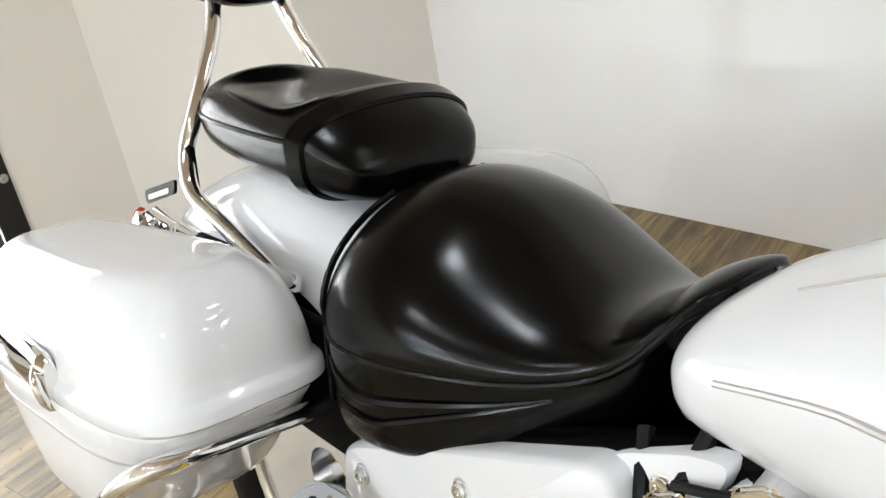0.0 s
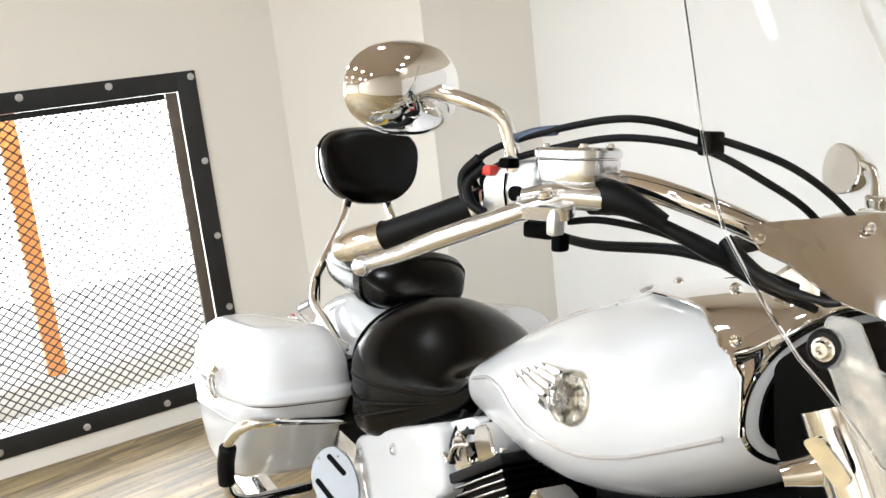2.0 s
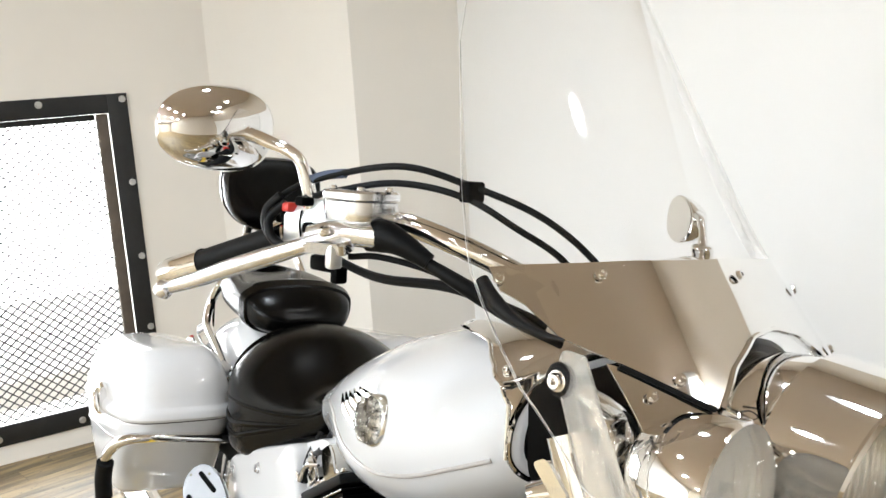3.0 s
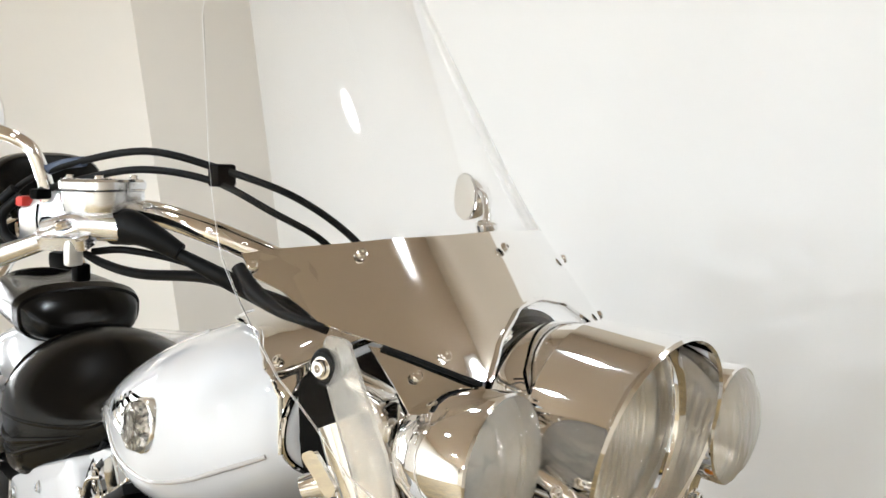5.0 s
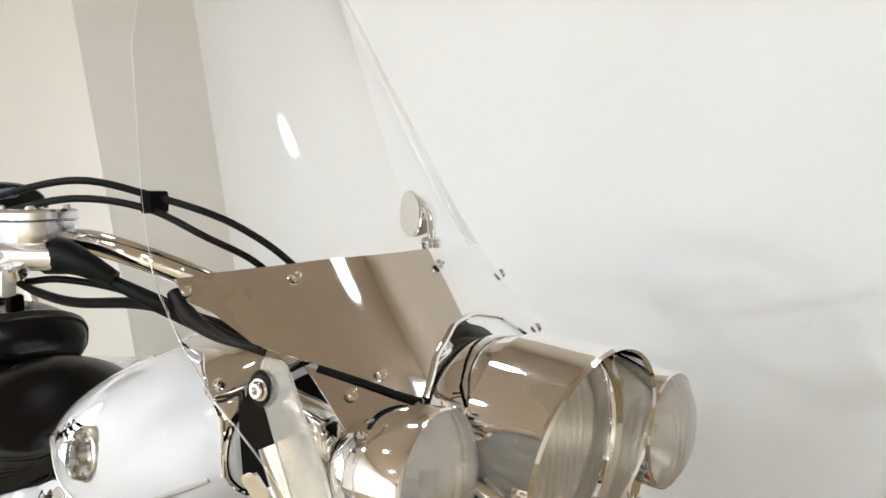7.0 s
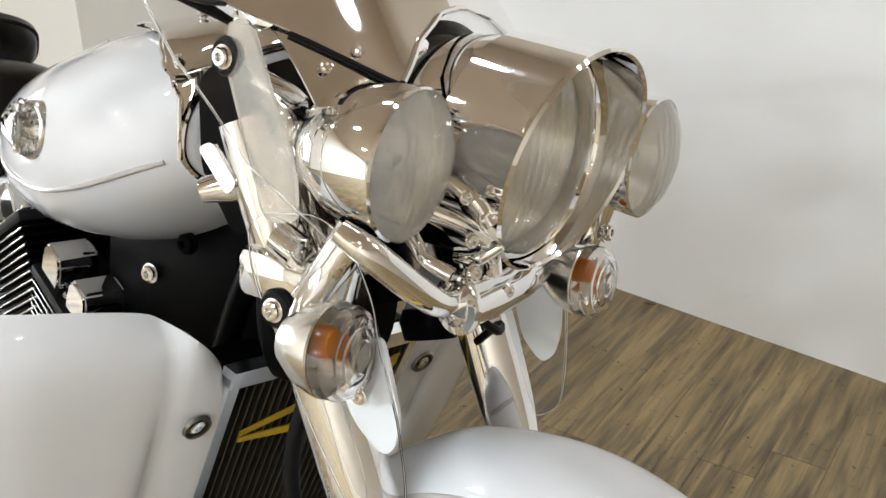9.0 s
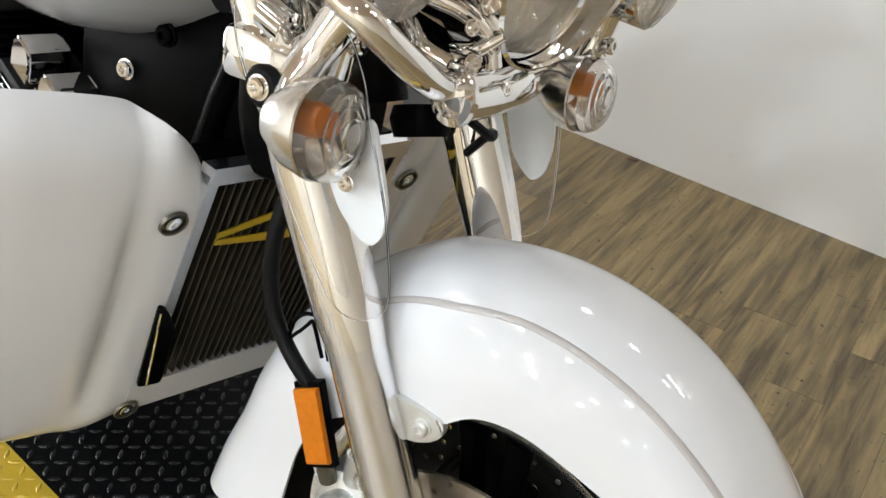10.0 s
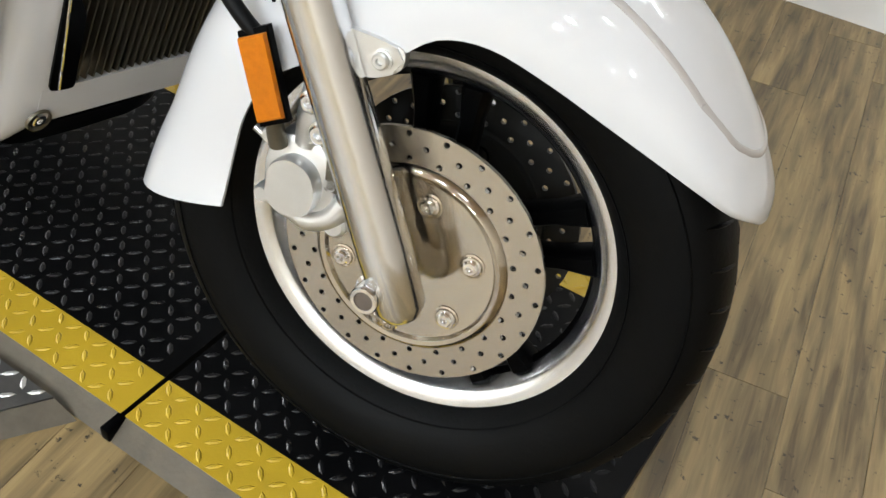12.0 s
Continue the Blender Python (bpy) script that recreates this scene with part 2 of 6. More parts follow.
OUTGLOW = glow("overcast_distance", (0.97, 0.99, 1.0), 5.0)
LAMPGLOW = glow("lamp_diffuser", (0.95, 0.98, 1.0), 30.0)


# ---- mesh helpers ----
def part(name, bm, mat, parent=None, label="", angle=38, at=None):
    """One mesh object from a bmesh, under a thing or a part."""
    mesh = bpy.data.meshes.new(name)
    bmesh.ops.recalc_face_normals(bm, faces=bm.faces[:])
    for f in bm.faces:
        f.smooth = True
    bm.to_mesh(mesh)
    bm.free()
    mesh.set_sharp_from_angle(angle=radians(angle))
    mesh.materials.append(mat)
    ob = new(name, mesh)
    ob.parent = parent
    if at is not None:
        ob.matrix_local = at
    return tagged(ob, label)


def same_part(ob, parent, at):
    """A second object on the mesh of a part."""
    twin = new(ob.name.split(".")[0], ob.data)
    twin.parent = parent
    twin.matrix_local = at
    return twin


def box(x0, x1, y0, y1, z0, z1, bevel=0.0, bm=None):
    bm = bm or bmesh.new()
    made = bmesh.ops.create_cube(bm, size=1, matrix=Matrix.LocRotScale(((x0 + x1) / 2, (y0 + y1) / 2, (z0 + z1) / 2), None, (x1 - x0, y1 - y0, z1 - z0)))
    if bevel:
        edges = list({e for v in made["verts"] for e in v.link_edges})
        bmesh.ops.bevel(bm, geom=edges, offset=bevel, segments=2, affect="EDGES", profile=0.5)
    return bm


def smooth_path(points, steps=6):
    """Catmull-Rom through the points."""
    p = [Vector(q) for q in points]
    if len(p) < 3:
        return p
    p = [2 * p[0] - p[1]] + p + [2 * p[-1] - p[-2]]
    out = []
    for a, b, c, d in zip(p, p[1:], p[2:], p[3:]):
        for k in range(steps):
            t = k / steps
            out.append(0.5 * (2 * b + (c - a) * t + (2 * a - 5 * b + 4 * c - d) * t * t + (3 * b - a - 3 * c + d) * t ** 3))
    return out + [p[-2]]


def tube(points, radius, sides=12, steps=6, bm=None, closed=False):
    """A round bar along a smooth path; radius may be a list, one for each given point."""
    bm = bm or bmesh.new()
    path = smooth_path(points, steps)
    n = len(path)
    if isinstance(radius, (list, tuple)):
        radii = [float(np.interp(i / (n - 1) * (len(radius) - 1), range(len(radius)), radius)) for i in range(n)]
    else:
        radii = [radius] * n
    rings, side = [], None
    for i, q in enumerate(path):
        way = (path[min(i + 1, n - 1)] - path[max(i - 1, 0)]).normalized()
        if side is None:
            side = way.orthogonal().normalized()
        side = (side - way * side.dot(way)).normalized()
        up = way.cross(side)
        rings.append([bm.verts.new(q + radii[i] * (math.cos(a) * side + math.sin(a) * up)) for a in (2 * math.pi * k / sides for k in range(sides))])
    for r, s in zip(rings, rings[1:]):
        for k in range(sides):
            bm.faces.new((r[k], r[(k + 1) % sides], s[(k + 1) % sides], s[k]))
    bm.faces.new(rings[0][::-1])
    bm.faces.new(rings[-1])
    return bm


def lathe(profile, centre, axis, sides=48, bm=None, closed=False):
    """Turns (radius, height along axis) about an axis through centre."""
    bm = bm or bmesh.new()
    axis = Vector(axis).normalized()
    u = axis.orthogonal().normalized()
    v = axis.cross(u)
    rings = []
    for r, h in profile:
        c = Vector(centre) + axis * h
        if r < 1e-5:
            rings.append([bm.verts.new(c)])
        else:
            rings.append([bm.verts.new(c + r * (math.cos(a) * u + math.sin(a) * v)) for a in (2 * math.pi * k / sides for k in range(sides))])
    pairs = list(zip(rings, rings[1:])) + ([(rings[-1], rings[0])] if closed else [])
    for a, b in pairs:
        for k in range(sides):
            q = (k + 1) % sides
            if len(a) == 1 and len(b) == 1:
                continue
            if len(a) == 1:
                bm.faces.new((a[0], b[q], b[k]))
            elif len(b) == 1:
                bm.faces.new((a[k], a[q], b[0]))
            else:
                bm.faces.new((a[k], a[q], b[q], b[k]))
    return bm


def loft(rings, bm=None, caps=True):
    """Closed rings of equal count, skinned one to the next."""
    bm = bm or bmesh.new()
    made = [[bm.verts.new(p) for p in r] for r in rings]
    n = len(made[0])
    for r, s in zip(made, made[1:]):
        for k in range(n):
            bm.faces.new((r[k], r[(k + 1) % n], s[(k + 1) % n], s[k]))
    if caps:
        bm.faces.new(made[0][::-1])
        bm.faces.new(made[-1])
    return bm


def sheet(grid, thick, bm=None):
    """A grid of points as a shell of that thickness."""
    bm = bm or bmesh.new()
    made = [[bm.verts.new(p) for p in row] for row in grid]
    faces = [bm.faces.new((a[k], a[k + 1], b[k + 1], b[k])) for a, b in zip(made, made[1:]) for k in range(len(a) - 1)]
    bmesh.ops.recalc_face_normals(bm, faces=faces)
    bmesh.ops.solidify(bm, geom=faces, thickness=thick)
    return bm


def egg(x, half, ztop, zbot, zmid=None, ntop=2.3, nbot=2.6, count=40, y0=0.0):
    """A cross section in the plane of that x: rounded above and below its widest line."""
    zmid = (ztop + zbot) / 2 if zmid is None else zmid
    ring = []
    for k in range(count):
        a = 2 * math.pi * k / count
        c, s = math.cos(a), math.sin(a)
        n = ntop if s >= 0 else nbot
        y = half * math.copysign(abs(c) ** (2 / n), c)
        z = zmid + (ztop - zmid if s >= 0 else zmid - zbot) * math.copysign(abs(s) ** (2 / n), s)
        ring.append((x, y0 + y, z))
    return ring


def stations(rows, steps=4):
    """Rows of numbers, smoothed between."""
    cols = list(zip(*rows))
    out = []
    n = len(rows)
    for i in range((n - 1) * steps + 1):
        t = i / steps
        k = min(int(t), n - 2)
        f = t - k
        row = []
        for c in cols:
            a, b, d, e = c[max(k - 1, 0)], c[k], c[k + 1], c[min(k + 2, n - 1)]
            row.append(0.5 * (2 * b + (d - a) * f + (2 * a - 5 * b + 4 * d - e) * f * f + (3 * b - a - 3 * d + e) * f ** 3))
        out.append(row)
    return out


def plate(outline, thick, m, bevel=0.0, bm=None):
    """A flat outline (u, v), given thickness along its normal, laid by the pose m."""
    bm = bm or bmesh.new()
    low = [bm.verts.new(m @ Vector((u, v, -thick / 2))) for u, v in outline]
    top = [bm.verts.new(m @ Vector((u, v, thick / 2))) for u, v in outline]
    n = len(outline)
    bm.faces.new(low[::-1])
    face = bm.faces.new(top)
    for k in range(n):
        bm.faces.new((low[k], low[(k + 1) % n], top[(k + 1) % n], top[k]))
    if bevel:
        bmesh.ops.bevel(bm, geom=list(face.edges), offset=bevel, segments=2, affect="EDGES")
    return bm


def rounded(points, r=0.01, steps=4):
    """An outline with its corners rounded."""
    out = []
    n = len(points)
    for k in range(n):
        a, b, c = (Vector((*points[(k + j) % n], 0)) for j in (-1, 0, 1))
        ra = min(r, (a - b).length / 2.1, (c - b).length / 2.1)
        p, q = b + (a - b).normalized() * ra, b + (c - b).normalized() * ra
        for j in range(steps + 1):
            t = j / steps
            w = (1 - t) ** 2 * p + 2 * t * (1 - t) * b + t * t * q
            out.append((w.x, w.y))
    return out


def bolt_mesh(r=0.007, h=0.005):
    bm = lathe([(r * 1.25, 0), (r * 1.25, h * 0.3), (r, h * 0.35), (r, h * 0.8), (r * 0.8, h), (r * 0.45, h), (r * 0.4, h * 0.5), (0, h * 0.5)], (0, 0, 0), (0, 0, 1), 14)
    return bm


def facing(place, way):
    """A pose at place whose z looks along way."""
    return Matrix.Translation(Vector(place)) @ Vector(way).to_track_quat("Z", "Y").to_matrix().to_4x4()


# ---- the room ----
UPPER = 1.82          # the long wall is white below this height, tan above
def slab(name, x0, x1, y0, y1, z0, z1, mat, label, category, bm=None):
    ob = part(name, bm or box(x0, x1, y0, y1, z0, z1), mat)
    return tagged(ob, label, category, kind="structure")


WIN_Y0, WIN_Y1, WIN_Z0, WIN_Z1 = -0.62, 1.105, 0.125, 1.30
bm = box(WALL_X - 0.2, WALL_X, WIN_Y1, 2.65, FLOOR - 0.1, CEIL)
box(WALL_X - 0.2, WALL_X, SOUTH - 0.2, WIN_Y0, FLOOR - 0.1, CEIL, bm=bm)
box(WALL_X - 0.2, WALL_X, WIN_Y0, WIN_Y1, FLOOR - 0.1, WIN_Z0, bm=bm)
box(WALL_X - 0.2, WALL_X, WIN_Y0, WIN_Y1, WIN_Z1, CEIL, bm=bm)
slab("wall_west", 0, 0, 0, 0, 0, 0, CREAMWALL, "cream painted wall with a meshed opening", "wall", bm)
slab("wall_north", WALL_X, 4.2, WALL_Y, WALL_Y + 0.2, FLOOR - 0.1, UPPER, WHITEWALL, "long white painted wall, slightly scuffed", "wall")
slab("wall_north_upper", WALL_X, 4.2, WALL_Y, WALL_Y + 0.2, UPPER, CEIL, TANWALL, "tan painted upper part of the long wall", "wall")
foot = [(WALL_X - 0.002, 1.52), (-2.50, 1.62), (-2.43, 1.72), (-2.33, 1.81), (-2.21, 1.885), (-2.08, 1.95), (-2.042, WALL_Y + 0.002), (WALL_X - 0.002, WALL_Y + 0.002)]
slab("wall_column", 0, 0, 0, 0, 0, 0, CREAMWALL, "cream boxed column in the corner", "column", loft([[(x, y, z) for x, y in foot] for z in (FLOOR - 0.1, CEIL)]))
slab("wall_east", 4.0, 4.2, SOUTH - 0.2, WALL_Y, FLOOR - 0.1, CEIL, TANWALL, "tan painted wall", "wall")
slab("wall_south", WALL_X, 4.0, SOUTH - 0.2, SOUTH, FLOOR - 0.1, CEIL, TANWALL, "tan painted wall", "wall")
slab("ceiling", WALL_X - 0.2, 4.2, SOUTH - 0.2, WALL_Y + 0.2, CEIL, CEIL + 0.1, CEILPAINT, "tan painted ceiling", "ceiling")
floor = slab("floor", WALL_X, 4.0, SOUTH, WALL_Y, FLOOR - 0.06, FLOOR - 0.004, JOINT, "weathered yellow-brown wood plank floor", "floor")

# the opening: black steel angle, rusty inner flange, bolts, expanded mesh
window = tagged(new("window_1"), "meshed wall opening in a bolted black steel frame", "window", kind="structure")
for name, y0, y1, z0, z1 in (("frame_bar", WIN_Y1 - 0.005, WIN_Y1 + 0.072, WIN_Z0 - 0.07, WIN_Z1 + 0.064),
                             ("frame_bar", WIN_Y0 - 0.085, WIN_Y0 + 0.005, WIN_Z0 - 0.075, WIN_Z1 + 0.075),
                             ("frame_bar", WIN_Y0 + 0.005, WIN_Y1 - 0.005, WIN_Z0 - 0.07, WIN_Z0 + 0.01),
                             ("frame_bar", WIN_Y0 + 0.005, WIN_Y1 - 0.005, WIN_Z1 - 0.01, WIN_Z1 + 0.064)):
    part(name, box(WALL_X - 0.002, WALL_X + 0.008, y0, y1, z0, z1, 0.002), FRAMESTEEL, window)
for y0, y1, z0, z1 in ((WIN_Y1 - 0.05, WIN_Y1 - 0.006, WIN_Z0 + 0.012, WIN_Z1 - 0.012), (WIN_Y0 + 0.006, WIN_Y0 + 0.05, WIN_Z0 + 0.012, WIN_Z1 - 0.012)):
    part("inner_flange", box(WALL_X - 0.03, WALL_X - 0.012, y0, y1, z0, z1, 0.003), RUST, window, "rusty brown inner flange")
part("inner_lip", box(WALL_X - 0.05, WALL_X - 0.012, WIN_Y0 + 0.055, WIN_Y1 - 0.055, WIN_Z1 - 0.035, WIN_Z1 - 0.012, 0.002), FRAMESTEEL, window)
first = part("bolt", bolt_mesh(0.011, 0.009), BOLT, window, "zinc bolt head", at=facing((WALL_X + 0.008, 1.157, 1.341), (1, 0, 0)))
for y, z in [(1.157, zz) for zz in (1.011, 0.708, 0.41, 0.085)] + [(yy, 0.085) for yy in (0.841, 0.529, 0.217, -0.1, -0.41)] + [(yy, 1.341) for yy in (0.845, 0.533, 0.221, -0.1, -0.41)]:
    same_part(first, window, facing((WALL_X + 0.008, y, z), (1, 0, 0)))


def expanded_mesh(x, y0, y1, z0, z1, pitch, rise):
    """Strands that zigzag and touch, as one sheet of slit steel."""
    verts, faces = [], []
    half, depth = 0.0034, 0.002
    rows, cols = int((z1 - z0) / rise), int((y1 - y0) / pitch * 2)
    for r in range(rows):
        for k in range(cols):
            up = ((k + r) % 2) * rise
            nxt = ((k + 1 + r) % 2) * rise
            ya, yb = y0 + k * pitch / 2, y0 + (k + 1) * pitch / 2
            za, zb = z0 + r * rise + up, z0 + r * rise + nxt
            n = len(verts)
            verts += [(x, ya, za - half), (x, yb, zb - half), (x, yb, zb + half), (x, ya, za + half),
                      (x + depth, ya, za - half), (x + depth, yb, zb - half), (x + depth, yb, zb + half), (x + depth, ya, za + half)]
            faces += [(n, n + 3, n + 2, n + 1), (n + 4, n + 5, n + 6, n + 7), (n, n + 1, n + 5, n + 4), (n + 3, n + 7, n + 6, n + 2)]
    mesh = bpy.data.meshes.new("mesh_screen")
    mesh.from_pydata(verts, [], faces)
    mesh.materials.append(WIRE)
    return mesh


screen = new("mesh_screen", expanded_mesh(WALL_X - 0.035, WIN_Y0 + 0.01, WIN_Y1 - 0.01, WIN_Z0 + 0.01, WIN_Z1 - 0.02, 0.042, 0.0175))
screen.parent = window
tagged(screen, "expanded diamond metal mesh", kind="stuff")

# what lies outside the opening
slab("ground", -9.0, WALL_X - 0.2, -6.0, 7.0, FLOOR - 0.16, FLOOR - 0.1, CONCRETE, "pale concrete ground outside in glaring daylight", "ground")
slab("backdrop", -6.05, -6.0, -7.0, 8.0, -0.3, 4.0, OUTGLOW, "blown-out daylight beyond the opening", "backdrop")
tagged(part("orange_post", box(-3.42, -3.34, 0.535, 0.615, FLOOR - 0.1, 2.4, 0.01), ORANGE), "orange painted steel post outside the opening", "post")
tagged(part("kerb", box(-3.5, -3.3, -3.0, 4.0, FLOOR - 0.1, 0.075, 0.01), CONCRETE), "low concrete kerb outside the opening", "kerb")

# ceiling lamps
lamp = tagged(new("ceiling_lamp"), "round white ceiling spotlight", "lamp", "ceiling spotlights")
part("housing", lathe([(0.07, 0.0), (0.11, 0.0), (0.115, -0.055), (0.1, -0.06), (0.09, -0.045), (0.07, -0.04)], (0, 0, 0), (0, 0, 1), 32, closed=True), WHITEPLATE, lamp)
part("diffuser", lathe([(0, -0.045), (0.088, -0.045), (0.088, -0.04), (0, -0.04)], (0, 0, 0), (0, 0, 1), 32), LAMPGLOW, lamp, "glowing warm diffuser")
lamp.matrix_basis = pose(*SPOTS[0][:2], CEIL)
for sx, sy, power, beam in SPOTS[1:]:
    copy_thing(lamp, pose(sx, sy, CEIL))
tubes = tagged(new("strip_light"), "white twin-tube ceiling strip light", "lamp")
part("housing", box(2.2, 2.8, 2.15, 2.38, CEIL - 0.06, CEIL - 0.001, 0.01), WHITEPLATE, tubes)
for k in range(2):
    part("tube", tube([(2.23, 2.22 + 0.09 * k, CEIL - 0.085), (2.77, 2.22 + 0.09 * k, CEIL - 0.085)], 0.014, 10), LAMPGLOW, tubes, "glowing tube")

# ---- the floor platform under the motorcycle ----
PX0, PXG, PX1, PY0, PY1 = -1.05, 0.60, 1.19, 0.55, 1.215
platform = tagged(new("lift_platform"), "low black diamond-plate platform with yellow painted borders", "platform")


def lozenge(cx, cy, z, turn, verts, faces, length=0.012, width=0.0036, height=0.0017):
    n = len(verts)
    c, s = math.cos(turn), math.sin(turn)
    for u, v, h in ((length, 0, 0), (0.45 * length, width, 0), (-0.45 * length, width, 0), (-length, 0, 0), (-0.45 * length, -width, 0), (0.45 * length, -width, 0),
                    (0.6 * length, 0, 0.8), (0.3 * length, 0.45 * width, 1), (-0.3 * length, 0.45 * width, 1), (-0.6 * length, 0, 0.8), (-0.3 * length, -0.45 * width, 1), (0.3 * length, -0.45 * width, 1)):
        verts.append((cx + u * c - v * s, cy + u * s + v * c, z + h * height))
    for k in range(6):
        faces.append((n + k, n + (k + 1) % 6, n + 6 + (k + 1) % 6, n + 6 + k))
    faces.append(tuple(n + 6 + k for k in range(6)))


def treads(x0, x1, y0, y1, z, inside=None, pitch=0.0268):
    verts, faces = [], []
    for i in range(math.ceil(x0 / pitch), int(x1 / pitch) + 1):
        for j in range(math.ceil(y0 / pitch), int(y1 / pitch) + 1):
            cx, cy = i * pitch, j * pitch
            if x0 + 0.012 < cx < x1 - 0.012 and y0 + 0.006 < cy < y1 - 0.006 and (inside is None or inside(cx, cy)):
                lozenge(cx, cy, z, radians(45 if (i + j) % 2 else -45), verts, faces)
    mesh = bpy.data.meshes.new("tread_pattern")
    mesh.from_pydata(verts, [], faces)
    return mesh


def tread_part(x0, x1, y0, y1, z, mat, parent, label, inside=None):
    mesh = treads(x0, x1, y0, y1, z, inside)
    mesh.materials.append(mat)
    ob = new("tread_pattern", mesh)
    ob.parent = parent
    return tagged(ob, label, kind="stuff")


STRIPE_W = 0.078
for x0, x1 in ((PX0, PXG - 0.004), (PXG + 0.004, PX1)):
    xl = min(x1, 1.07)
    part("deck_plate", box(x0, x1, PY0, PY1 - STRIPE_W, FLOOR, -0.0006), BLACKPLATE, platform)
    part("deck_plate", box(x0, xl, PY1 - STRIPE_W, PY1, FLOOR, -0.0006), BLACKPLATE, platform)
    for y0, y1 in ((PY0, PY0 + STRIPE_W), (PY1 - STRIPE_W, PY1)):
        xe = x1 if y0 == PY0 else xl
        part("border_stripe", box(x0, xe, y0, y1, -0.0006, 0.0002), YELLOW, platform, "worn yellow painted border")
        tread_part(x0, xe, y0, y1, 0.0002, YELLOW, platform, "yellow raised treads")
    tread_part(x0, x1, PY0 + STRIPE_W, PY1 - STRIPE_W, -0.0006, TREADWORN, platform, "black raised treads with worn edges")
bm = bmesh.new()
for x0, x1 in ((PX0, PXG - 0.004), (PXG + 0.004, PX1)):
    low = [bm.verts.new(p) for p in ((x0, PY0, FLOOR), (x0, PY0 - 0.03, FLOOR), (x0, PY0, -0.001))]
    top = [bm.verts.new(p) for p in ((x1, PY0, FLOOR), (x1, PY0 - 0.03, FLOOR), (x1, PY0, -0.001))]
    bm.faces.new(low)
    bm.faces.new(top[::-1])
    for k in range(3):
        bm.faces.new((low[k], top[k], top[(k + 1) % 3], low[(k + 1) % 3]))
part("edge_strip", bm, DULLEDGE, platform, "scuffed bare metal edge strip")
part("joint_bracket", box(PXG - 0.007, PXG + 0.007, PY0 - 0.032, PY0 + 0.0, FLOOR, 0.001, 0.001), BLACKPLASTIC, platform)

ramp = tagged(new("ramp_plate"), "bare silver diamond-plate beside the platform", "plate")
bm = bmesh.new()
low = [bm.verts.new((x, y, FLOOR)) for x, y in [(0.500, 0.517), (-0.3, 0.517), (-0.3, 0.1), (0.23, 0.1)]]
top = [bm.verts.new((x, y, -0.002)) for x, y in [(0.506, 0.517), (-0.3, 0.517), (-0.3, 0.1), (0.234, 0.1)]]
bm.faces.new(low[::-1])
bm.faces.new(top)
for k in range(4):
    bm.faces.new((low[k], low[(k + 1) % 4], top[(k + 1) % 4], top[k]))
part("deck", bm, SILVERPLATE, ramp)
part("edge_strip", loft([[(x, 0.517 - d, z) for x, z in ((0.500 - 0.6523 * d, FLOOR), (0.548 - 0.6523 * d, FLOOR), (0.508 - 0.6523 * d, -0.0035))] for d in (0.0, 0.416)]), DULLEDGE, ramp, "scuffed sloping edge strip")
tread_part(-0.2, 0.52, 0.11, 0.517, -0.002, CAST, ramp, "bright raised treads", lambda x, y: x < 0.506 + (y - 0.517) * 0.6523 - 0.012)

# a dry scrap of leaf on the planks by the wall
scrap = sheet([[(0.018 * u, 0.007 * v * (1 - u * u), 0.0015 + 0.003 * u * u + 0.002 * v * v) for v in np.linspace(-1, 1, 5)] for u in np.linspace(-0.98, 0.98, 9)], 0.0006)
scrap_ob = tagged(part("leaf_scrap", scrap, simple("dry_leaf", (0.12, 0.045, 0.02), 0.7)), "small brown dry leaf scrap on the planks", "leaf")
scrap_ob.matrix_world = pose(0.134, 2.42, FLOOR + 0.001, 0, 0, 20)

# ---- the motorcycle ----
# Its own axes: x ahead, y to its left, z up; it leans on its side stand. The fork is turned to the left.
BIKE = pose(0.889, 0.7065, 0.001, -9.0, 0, -5.5)
FORK = pose(0.907, 0.742, -0.005, -9.2, 0, 9.5)
TURNED = BIKE.inverted() @ FORK
bike = tagged(new("motorcycle"), "pearl white touring cruiser with black leather seats and chrome", "motorcycle")
bike.matrix_world = BIKE


def fpart(name, bm, mat, parent=None, label="", angle=38):
    """A part given in the axes of the turned fork."""
    bmesh.ops.transform(bm, matrix=TURNED, verts=bm.verts[:])
    return part(name, bm, mat, parent or bike, label, angle)


def bpart(name, bm, mat, parent=None, label="", angle=38):
    return part(name, bm, mat, parent or bike, label, angle)


BOLTMESH = {}


def bolt(place, way, parent, r=0.007, mat=CHROME, turned=False, name="bolt"):
    key = (r, mat.name, name)
    m = facing(place, way)
    m = TURNED @ m if turned else m
    if key not in BOLTMESH:
        BOLTMESH[key] = part(name, bolt_mesh(r, r * 0.9), mat, parent, at=m)
        return BOLTMESH[key]
    return same_part(BOLTMESH[key], parent, m)


# tank
TANK = [
    # x, half width, top, bottom, widest line
    (-0.370, 0.188, 1.066, 0.890, 0.958),
    (-0.42, 0.228, 1.075, 0.852, 0.942),
    (-0.504, 0.264, 1.070, 0.800, 0.917),
    (-0.608, 0.262, 1.048, 0.760, 0.898),
    (-0.712, 0.243, 1.018, 0.738, 0.878),
    (-0.816, 0.212, 0.977, 0.729, 0.861),
    (-0.90, 0.184, 0.936, 0.725, 0.844),
    (-0.974, 0.160, 0.893, 0.724, 0.824),
    (-1.03, 0.142, 0.860, 0.731, 0.806),
    (-1.083, 0.130, 0.836, 0.742, 0.794)]
FRONT_X, REAR_X = TANK[0][0], TANK[-1][0]


